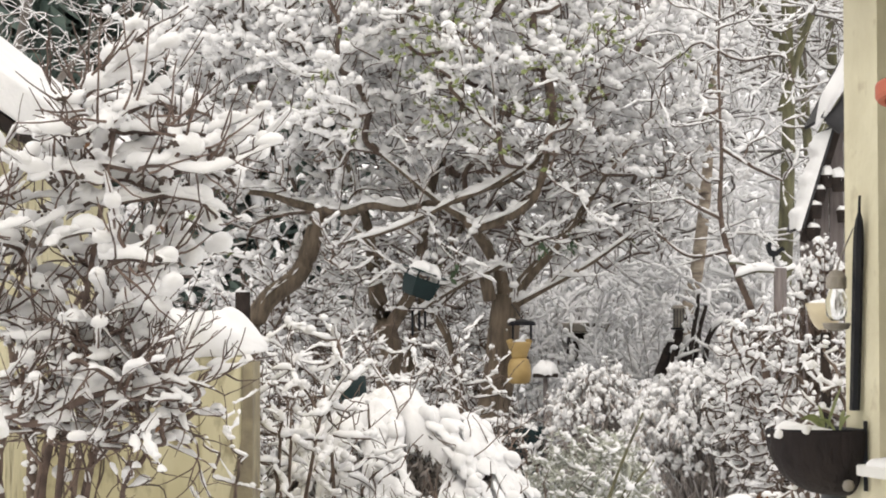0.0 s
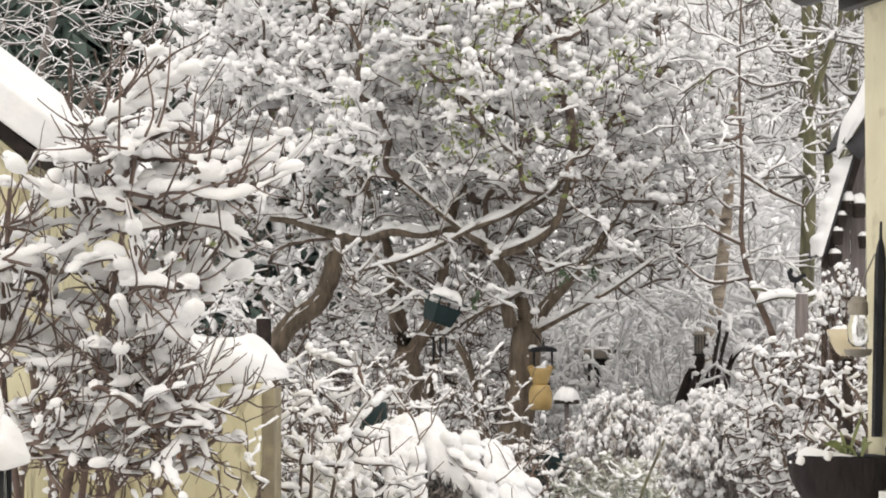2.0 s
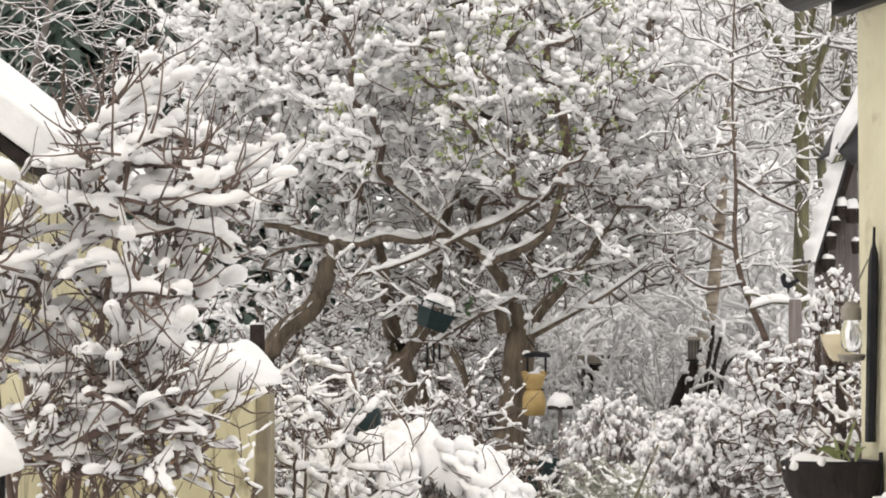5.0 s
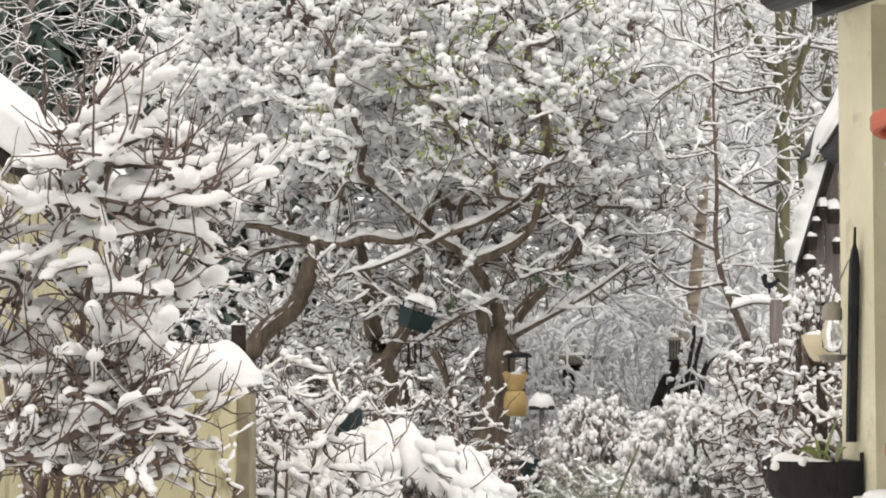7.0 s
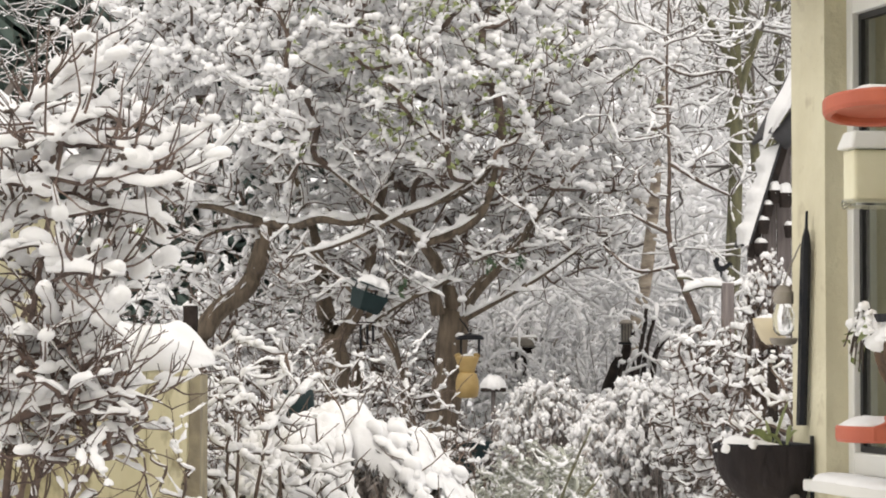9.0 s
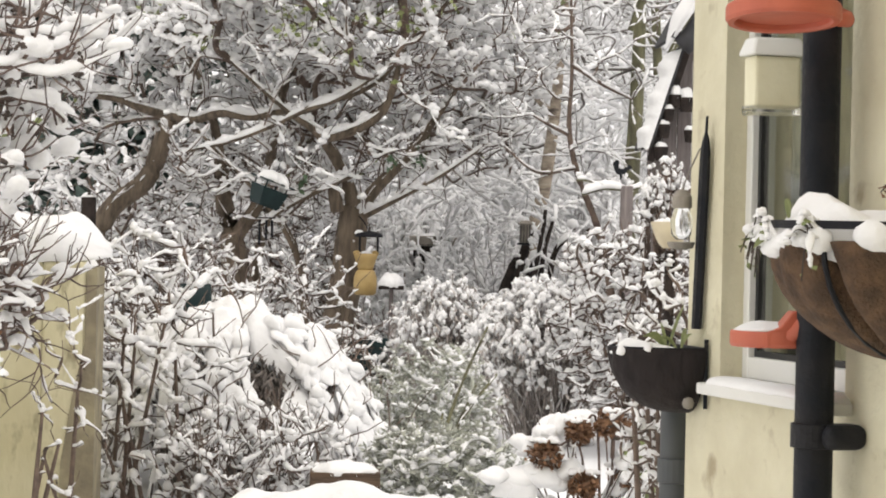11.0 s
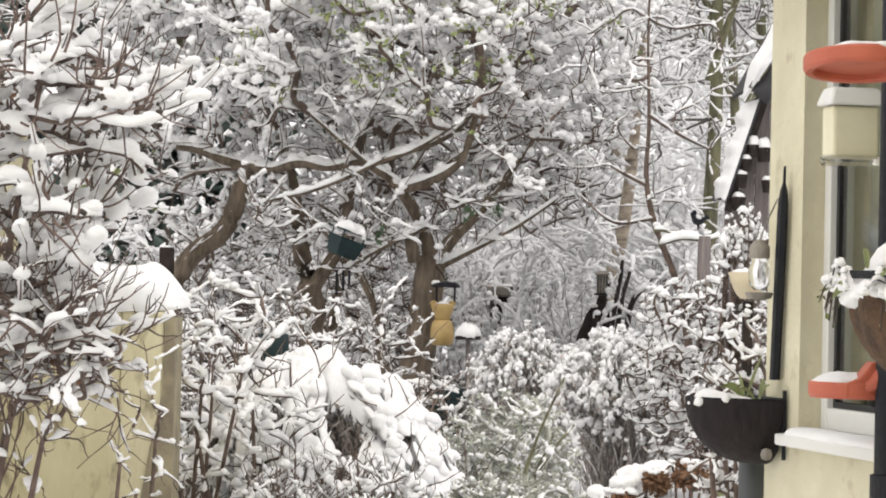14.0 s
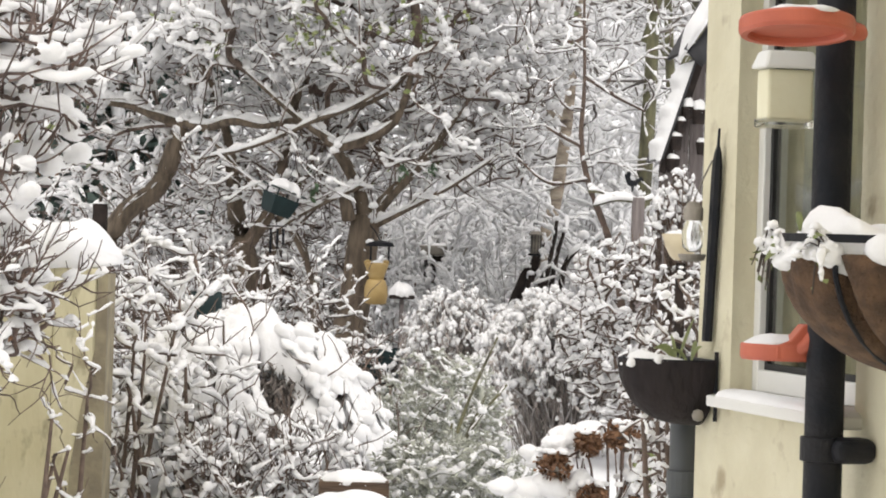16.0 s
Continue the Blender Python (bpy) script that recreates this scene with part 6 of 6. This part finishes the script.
def build_shed():
    ob = thing("wooden_shed", 0, 0, 0, "weathered brown board shed with steep snowy roof edge", "shed")
    # boards of the gable, each cut to the roof line
    def roof(x):
        return 2.072 + (x - 1.681) * 3.2
    x = 1.70
    k = 0
    while x < 2.75:
        w = 0.082
        top0, top1 = min(roof(x), 3.3) - 0.06, min(roof(x + w), 3.3) - 0.06
        bm = bmesh.new()
        d = 0.004 * (k % 2)
        c = [(x, 0.25), (x + w - 0.006, 0.25), (x + w - 0.006, top1), (x, top0)]
        f = [bm.verts.new((p, 14.0 - d, q)) for p, q in c]
        b = [bm.verts.new((p, 14.03, q)) for p, q in c]
        bm.faces.new(f)
        bm.faces.new(b[::-1])
        for i in range(4):
            j = (i + 1) % 4
            bm.faces.new((f[i], f[j], b[j], b[i]))
        part("board", bm, SHED_WOOD, ob)
        x += w
        k += 1
    part("back", box(2.02, 2.75, 14.032, 15.9, 0.2, 1.9), DARK_WOOD, ob, "dark shed body")
    ang = -math.degrees(math.atan(3.2))
    tilt = Matrix.Translation((1.681, 0, 2.072)) @ Matrix.Rotation(radians(ang), 4, "Y")
    part("bargeboard", box(-0.04, 0.64, 13.93, 13.97, -0.06, -0.021, m=tilt), DARK_WOOD, ob, "dark bargeboard", bevel=0.004)
    part("roof_slab", box(0.03, 0.62, 13.90, 14.6, -0.02, 0.0, m=tilt), FELT, ob, "dark felt roof")
    rng = np.random.default_rng(201)
    v, f = [], []
    for j in range(41):
        s = j / 40
        wide = 0.008 + 0.050 * math.sin(min(1, s * 5 + 0.1, (1 - s) * 8) * 1.57) + 0.013 * math.sin(s * 17) + 0.008 * math.sin(s * 41 + 1) + rng.normal(0, 0.004)
        for k in range(12):
            t = math.pi * k / 11
            p = tilt @ Vector((0.015 + 0.60 * s + rng.normal(0, 0.003), 14.08 - 0.19 * math.cos(t), -0.004 + wide * math.sin(t) ** 0.6))
            v.append(p)
    f = [np.array([(j * 12 + k, j * 12 + k + 1, j * 12 + k + 13, j * 12 + k + 12) for j in range(40) for k in range(11)])]
    v = np.array(v)
    put("roof_snow", mesh_from("roof_snow", v, f, SNOW), ob, "snow on the roof edge")
    # upper roof with its dark curved ridge tile
    t2 = Matrix.Translation((1.80, 0, 2.70)) @ Matrix.Rotation(radians(-62), 4, "Y")
    part("upper_roof", box(0.0, 0.55, 13.80, 14.6, -0.012, 0.008, m=t2), FELT, ob)
    v, f = snow_ridge(203, [t2 @ Vector((a, 13.92, -0.01)) for a in (-0.06, 0.1, 0.35, 0.60)], 0.2, [0.04, 0.06, 0.06, 0.05], 0.25)
    put("upper_snow", mesh_from("upper_snow", v, f, SNOW), ob)
    part("ridge_tile", rod_mesh([(1.855, 13.84, 2.655), (1.90, 13.84, 2.70), (1.99, 13.84, 2.82), (2.10, 13.84, 2.99)], 0.062, 14), FELT, ob, "dark grey curved tile", smooth=True)


build_shed()


def build_hanging_pots():
    for i, (x, z, s) in enumerate([(1.765, 2.065, 0.040), (1.925, 2.165, 0.036), (1.775, 2.19, 0.040), (1.80, 2.28, 0.036), (1.90, 2.34, 0.042), (1.84, 2.36, 0.036)]):
        ob = thing("hanging_pot", x, 13.93, z, "small brown hanging pot capped with snow on the shed", "pot", group="small pots on the shed")
        pot = part("pot", lathe([(s * 0.75, -s), (s * 0.95, s * 0.4), (s, s * 0.5), (s, s * 0.9), (s * 0.85, s * 0.9), (s * 0.8, 0)], 16), DARK_WOOD, ob, smooth=False)
        snow_cap(pot, 300 + i, 0, 0, s * 0.9, s * 0.9, s * 0.9, s * (1.5 if z > 2.3 else 0.75), 12)
        part("hook", rod_mesh([(0, 0.02, s * 0.6), (0, 0.055, s * 0.8), (0, 0.072, s)], 0.004, 6), BLACK_IRON, ob)


build_hanging_pots()


def build_rooster():
    ob = thing("rooster_ornament", 1.495, 13.5, 1.90, "flat black metal rooster ornament on a post", "ornament")
    s = 0.1
    outline = [(-0.05, 0.0), (0.02, 0.0), (0.06, 0.30), (0.22, 0.34), (0.34, 0.50), (0.50, 0.62), (0.56, 0.50), (0.60, 0.72), (0.46, 0.86), (0.30, 0.74), (0.14, 0.62), (-0.02, 0.62),
               (-0.14, 0.72), (-0.16, 0.92), (-0.10, 1.02), (-0.18, 1.10), (-0.30, 1.08), (-0.34, 0.98), (-0.44, 0.94), (-0.34, 0.88), (-0.36, 0.60), (-0.26, 0.36), (-0.06, 0.28)]
    bm = bmesh.new()
    f = [bm.verts.new((x * s, -0.004, z * s)) for x, z in outline]
    b = [bm.verts.new((x * s, 0.004, z * s)) for x, z in outline]
    bm.faces.new(f)
    bm.faces.new(b[::-1])
    for i in range(len(f)):
        j = (i + 1) % len(f)
        bm.faces.new((f[i], f[j], b[j], b[i]))
    bmesh.ops.triangulate(bm, faces=[q for q in bm.faces if len(q.verts) > 4])
    part("figure", bm, BLACK_IRON, ob)
    post = thing("wooden_post", 1.53, 13.5, 0.15, "short grey post with a snow-laden cross branch", "post")
    part("shaft", rod_mesh([(0, 0, 0), (0, 0, 0.9), (0, 0, 1.72)], 0.035, 14), SHED_WOOD, post, smooth=True)
    for k, line in enumerate([[(-0.24, 0.03, 1.67), (-0.12, 0.02, 1.705), (0.0, 0.02, 1.70), (0.09, 0.03, 1.72)], [(-0.14, 0.02, 1.70), (-0.20, 0.03, 1.745), (-0.27, 0.04, 1.75)]]):
        way = smooth_line(np.array(line), np.full(len(line), 0.010), 5)
        limb = put("ledge", tubes("ledge", [way], MOSSY, 8, 7, 0.001), post, "snow-laden crooked branch")
        v, f = snow_on(np.random.default_rng(320 + k), [way], depth=0.034, cover=1.0, width=1.6, step=0.015, clump=0.8, clump_size=0.9, sides=8)
        stuff("snow", mesh_from("snow", v, f, SNOW), limb)


build_rooster()


def build_hopper_feeder():
    ob = thing("hopper_feeder", -0.475, 15.1, 1.735, "dark green hanging bird feeder under a snowy roof", "bird feeder", rz=35)
    ob.matrix_basis = Matrix.Translation((-0.475, 15.1, 1.735)) @ Matrix.Rotation(radians(20), 4, "Y") @ Matrix.Rotation(radians(35), 4, "Z") @ Matrix.Scale(0.9, 4)
    bm = bmesh.new()
    rows = []
    for z, a, b in ((0.0, 0.072, 0.060), (0.02, 0.082, 0.068), (0.12, 0.100, 0.082), (0.128, 0.104, 0.086)):
        rows.append([bm.verts.new((x * a, y * b, z)) for x, y in ((-1, -1), (1, -1), (1, 1), (-1, 1))])
    for p, q in zip(rows, rows[1:]):
        for i in range(4):
            bm.faces.new((p[i], p[(i + 1) % 4], q[(i + 1) % 4], q[i]))
    bm.faces.new(rows[0][::-1])
    bm.faces.new(rows[-1])
    part("hopper", bm, GREEN_METAL, ob, bevel=0.006)
    for x in (-0.085, 0.085):
        for y in (-0.07, 0.07):
            part("post", rod_mesh([(x, y, 0.125), (x, y, 0.172)], 0.006, 8), GREEN_METAL, ob)
    roof = part("roof", box(-0.122, 0.122, -0.10, 0.10, 0.168, 0.180), GREEN_METAL, ob, bevel=0.004)
    snow_cap(roof, 330, 0, 0, 0.176, 0.125, 0.10, 0.06, 34, wave=0.35)
    part("wire", rod_mesh([(0, 0, 0.18), (0.004, 0, 0.36), (0, 0.1, 0.60)], 0.002, 6), BLACK_IRON, ob, "hanging wire")
    chime = thing("wind_chime", -0.44, 15.1, 1.50, "dark metal tube wind chime hanging in the tree", "wind chime")
    for x, l in ((-0.055, 0.15), (-0.015, 0.12), (0.02, 0.10)):
        part("chime_tube", rod_mesh([(x, 0, 0.15 - l), (x, 0, 0.15)], 0.0075, 10), BLACK_IRON, chime, smooth=True)
    part("top_disc", lathe([(0.0005, 0.16), (0.06, 0.16), (0.06, 0.168), (0.0005, 0.168)], 20, centre=(-0.02, 0, 0)), DARK_WOOD, chime)
    part("cord", rod_mesh([(-0.02, 0, 0.168), (-0.03, 0, 0.22), (-0.05, 0, 0.262)], 0.002, 6), BLACK_IRON, chime)


build_hopper_feeder()


def build_ochre_jar():
    ob = thing("ochre_jar", 0.148, 15.35, 1.205, "yellow ochre glazed figure jar hanging beside the trunk", "jar")
    part("body", lathe([(0.045, 0), (0.066, 0.01), (0.072, 0.06), (0.070, 0.11), (0.058, 0.145), (0.046, 0.155)], 28), YELLOW, ob, smooth=True)
    part("head", lathe([(0.044, 0.155), (0.050, 0.175), (0.064, 0.215), (0.074, 0.245), (0.062, 0.256), (0.05, 0.245), (0.004, 0.235)], 28), YELLOW, ob, smooth=True)
    for x in (-0.055, 0.055):
        part("ear", lathe([(0.002, 0.0), (0.022, 0.008), (0.024, 0.02), (0.012, 0.032), (0.002, 0.034)], 14, centre=(x, 0, 0.240)), YELLOW, ob, smooth=True)
    snow_cap(ob, 340, 0.0, -0.01, 0.25, 0.05, 0.05, 0.02, 14)
    hang = thing("jar_hanger", 0.165, 15.37, 1.46, "black iron hanging frame above the jar", "hanger")
    for x in (-0.055, 0.055):
        part("side_bar", rod_mesh([(x, 0, 0.0), (x, 0, 0.10)], 0.007, 8), BLACK_IRON, hang)
    hood = part("hood", lathe([(0.085, 0.10), (0.088, 0.108), (0.075, 0.125), (0.03, 0.135), (0.004, 0.14)], 20), BLACK_IRON, hang)
    part("hook", rod_mesh([(0, 0, 0.138), (-0.03, 0.05, 0.19), (-0.07, 0.18, 0.24)], 0.004, 6), BLACK_IRON, hang)
    snow_cap(hood, 341, -0.06, 0, 0.125, 0.03, 0.03, 0.02, 10)


build_ochre_jar()


def build_tube_feeder():
    ob = thing("tube_feeder", 1.255, 17.2, 1.50, "grey wire tube feeder with snowy cap by the birch", "bird feeder")
    ob.matrix_basis = Matrix.Translation((1.255, 17.2, 1.53)) @ Matrix.Scale(0.76, 4)
    part("tube", lathe([(0.04, 0.0), (0.045, 0.01), (0.045, 0.17), (0.04, 0.18)], 20), STONE, ob, smooth=False)
    part("tray", lathe([(0.04, -0.01), (0.07, -0.006), (0.072, 0.01), (0.04, 0.008)], 20), BLACK_IRON, ob)
    roof = part("roof", lathe([(0.068, 0.175), (0.07, 0.185), (0.03, 0.22), (0.003, 0.235)], 20), STONE, ob)
    for k in range(10):
        a = k * 0.628
        part("wire", rod_mesh([(0.047 * math.cos(a), 0.047 * math.sin(a), 0.0), (0.047 * math.cos(a), 0.047 * math.sin(a), 0.18)], 0.003, 6), BLACK_IRON, ob)
    snow_cap(roof, 350, 0, 0, 0.20, 0.04, 0.04, 0.05, 16)
    part("hanger", rod_mesh([(0, 0, 0.23), (0.01, 0.1, 0.34), (0.06, 0.5, 0.50)], 0.003, 6), BLACK_IRON, ob)


build_tube_feeder()


def build_garden_things():
    # dark planter on a pedestal
    ob = thing("dark_planter", -0.70, 12.5, 0.09, "dark glazed round planter on a pedestal", "planter")
    ob.matrix_basis = Matrix.Translation((-0.72, 12.5, 0.09)) @ Matrix.Diagonal((0.9, 0.9, 0.93, 1))
    part("pedestal", lathe([(0.10, 0), (0.09, 0.05), (0.06, 0.1), (0.055, 1.05), (0.08, 1.12)], 20), DARK_WOOD, ob, smooth=False)
    bowl = part("bowl", lathe([(0.05, 1.12), (0.075, 1.15), (0.09, 1.24), (0.085, 1.32), (0.078, 1.32), (0.07, 1.25)], 24), GREEN_METAL, ob, smooth=True)
    snow_cap(bowl, 360, 0, 0, 1.31, 0.06, 0.06, 0.03, 20)
    # dark green tub under the old tree
    ob = thing("green_tub", 0.15, 14.9, 0.2, "dark green garden tub half buried in snow", "tub")
    part("tub", lathe([(0.11, 0), (0.12, 0.02), (0.14, 0.70), (0.152, 0.71), (0.152, 0.76), (0.14, 0.76), (0.13, 0.68)], 28), GREEN_METAL, ob, smooth=False)
    snow_cap(ob, 361, 0, 0, 0.75, 0.11, 0.10, 0.04, 26)
    # trough
    ob = thing("wooden_trough", 0.03, 9.35, 0.53, "brown wooden planting trough filled with snow", "trough")
    for y in (-0.09, 0.075):
        part("side_board", box(-0.13, 0.13, y, y + 0.015, 0, 0.175), SHED_BROWN, ob, bevel=0.003)
    for x in (-0.13, 0.115):
        part("end_board", box(x, x + 0.015, -0.074, 0.074, 0, 0.175), SHED_BROWN, ob, bevel=0.003)
    part("soil", box(-0.114, 0.114, -0.073, 0.073, 0.02, 0.15), DARK_WOOD, ob)
    snow_cap(ob, 362, 0, 0, 0.165, 0.13, 0.085, 0.05, 40)
    v, f = snow_ridge(370, [(-0.5, 9.12, 0.44), (-0.1, 9.15, 0.46), (0.25, 9.15, 0.46), (0.6, 9.1, 0.44)], [0.14, 0.16, 0.16, 0.14], [0.18, 0.21, 0.20, 0.17], 0.2)
    tagged(new("snow_bank", mesh_from("snow_bank", v, f, SNOW)), "low rounded bank of snow before the trough", "snow bank")
    # stone bench
    ob = thing("stone_bench", 0.55, 14.2, 0.2, "small grey stone bench under a slab of snow", "bench")
    slab = part("slab", box(-0.12, 0.12, -0.10, 0.10, 0.66, 0.70), STONE, ob, bevel=0.006)
    for x in (-0.08, 0.08):
        part("leg", box(x - 0.025, x + 0.025, -0.08, 0.08, 0, 0.659), STONE, ob, bevel=0.006)
    snow_cap(slab, 363, 0, 0, 0.70, 0.11, 0.09, 0.045, 30)
    # dark post beside the old tree
    ob = thing("wooden_post", -1.557, 15.5, 0.2, "dark square post with snow beside the old tree", "post")
    part("shaft", box(-0.043, 0.043, -0.04, 0.04, 0, 1.57), DARK_WOOD, ob, bevel=0.005)
    snow_cap(ob, 364, 0, 0, 1.57, 0.04, 0.036, 0.014, 16)
    # far dark hut
    ob = thing("garden_hut", 0.665, 18.2, 0.6, "low dark hut far off with a pale roof edge", "hut")
    part("wall", box(-0.13, 0.13, -0.2, 0.6, 0, 0.895), DARK_WOOD, ob)
    part("roof", box(-0.20, 0.17, -0.26, 0.7, 0.902, 0.97), STONE, ob, "pale stone-coloured roof edge", bevel=0.01)
    snow_cap(ob, 365, -0.02, 0.2, 0.97, 0.15, 0.35, 0.02, 40)
    # feeding table beside the jar
    ob = thing("bird_table", 0.30, 15.0, 0.3, "small dark bird table under a cap of snow", "bird table")
    part("post", box(-0.013, 0.013, -0.013, 0.013, 0, 0.95), SHED_WOOD, ob, bevel=0.003)
    top = part("tabletop", box(-0.075, 0.075, -0.07, 0.07, 0.952, 0.975), DARK_WOOD, ob, bevel=0.004)
    snow_cap(top, 368, 0, 0, 0.974, 0.08, 0.07, 0.075, 30)
    # lantern beside the shrub
    ob = thing("garden_lantern", -1.375, 6.5, 0, "dark framed garden lantern buried under snow", "lantern")
    part("post", rod_mesh([(0, 0, 0), (0, 0, 1.12)], 0.02, 12), DARK_WOOD, ob, smooth=True)
    for x in (-0.05, 0.05):
        for y in (-0.05, 0.05):
            part("frame_bar", box(x - 0.006, x + 0.006, y - 0.006, y + 0.006, 1.14, 1.30), BLACK_IRON, ob)
    part("base", box(-0.062, 0.062, -0.062, 0.062, 1.12, 1.14), BLACK_IRON, ob, bevel=0.003)
    roof = part("roof", lathe([(0.08, 1.30), (0.082, 1.31), (0.03, 1.36), (0.004, 1.38)], 4, a0=45, a1=405), BLACK_IRON, ob)
    part("glass", box(-0.044, 0.044, -0.044, 0.044, 1.141, 1.299), CLEAR, ob, "grey glass panes")
    snow_cap(roof, 366, 0.015, -0.01, 1.31, 0.10, 0.09, 0.10, 50, "snow", 0.4)
    snow_cap(roof, 367, -0.01, 0.0, 1.40, 0.055, 0.06, 0.11, 30, "snow_top", 0.4)


SHED_BROWN = material("brown_weathered_plank", (0.13, 0.085, 0.055), 0.9, (0.075, 0.05, 0.035), 14, bump=0.7, bump_scale=50, stretch=(0.4, 3, 3))
build_garden_things()


def build_hydrangea():
    rng = np.random.default_rng(401)
    ob = thing("hydrangea_bush", 0, 0, 0, "hydrangea with withered brown flower heads under snow", "shrub")
    heads = [(0.868, 9.0, 0.895, 0.040), (0.985, 9.0, 0.922, 0.052), (0.745, 9.0, 0.808, 0.056), (0.886, 9.0, 0.70, 0.05), (1.06, 9.1, 0.72, 0.05)]
    for k, (x, y, z, r) in enumerate(heads):
        pts = np.array([(0.95 + rng.normal(0, 0.05), 9.15, 0.0), (0.98 + 0.3 * (x - 0.95), 9.12, 0.45), ((x + 1.0) / 2, 9.05, z + 0.03), (x, y, z)])
        r *= 1.2
        line = smooth_line(pts, np.array([0.006, 0.005, 0.0045, 0.004]), 6)
        put("stem", tubes("stem", [line], RED_TWIG, 8, 7, 0.001), ob)
        n = 420
        d = rng.normal(size=(n, 3))
        d /= np.linalg.norm(d, axis=1)[:, None]
        v, f = leaf_cards(rng, np.array([x, y, z]) + d * r * rng.uniform(0.5, 1.0, (n, 1)) * [1, 1, 0.85], 0.022, 0.018, 0.2)
        tagged(put("flower_head", mesh_from("flower_head", v, [f], DEAD_LEAF), ob), kind="stuff")
        v, f = lumps(rng, np.array([[x, y, z]]) + rng.normal(0, 1, (9, 3)) * [r * 0.7, r * 0.4, 0] + [0, 0.01, r * 0.75], rng.uniform(0.010, 0.024, (9, 1)) * rng.uniform(0.8, 1.3, (9, 3)), ICO2, 0.25, 0.7)
        stuff("crumb_snow", mesh_from("crumb_snow", v, [f], SNOW), ob, "crumbs of snow on the flower head")
    for a, b, n in (((0.66, 9.08, 0.82), (0.92, 9.14, 0.95), 15), ((0.60, 9.02, 0.70), (0.86, 9.08, 0.74), 12)):
        u = np.linspace(0, 1, n)[:, None]
        c = np.array(a) + (np.array(b) - np.array(a)) * u + rng.normal(0, 1, (n, 3)) * [0.02, 0.03, 0.020]
        v, f = lumps(rng, c, rng.uniform(0.030, 0.060, (n, 1)) * rng.uniform(0.75, 1.3, (n, 3)), ICO3, 0.3, 0.85)
        stuff("drift_snow", mesh_from("drift_snow", v, [f], SNOW), ob, "pillows of snow caught among the stems")
    lines = []
    for k in range(44):
        b = np.array([0.95 + rng.normal(0, 0.1), 9.2 + rng.normal(0, 0.1), 0.0])
        e = np.array([rng.uniform(0.65, 1.3), 9.1 + rng.normal(0, 0.15), rng.uniform(0.5, 0.95)])
        lines.append(smooth_line(np.array([b, b * 0.55 + e * 0.45 + [0, 0, 0.16], e]), np.array([0.0045, 0.004, 0.0025]), 6))
    stuff("twig_mass", tubes("twig_mass", lines, RED_TWIG, 6, 5), ob)
    v, f = snow_on(rng, lines, depth=0.02, cover=0.85, step=0.02, clump=0.7, clump_size=1.4, sides=7)
    stuff("snow_load", mesh_from("snow_load", v, f, SNOW), ob)
    pick = np.concatenate([p[8:] for p, r in lines])
    v, f = leaf_cards(rng, pick[rng.integers(0, len(pick), 60)], 0.05, 0.03, 0.8)
    stuff("foliage", mesh_from("foliage", v, [f], LEAF), ob)


build_hydrangea()
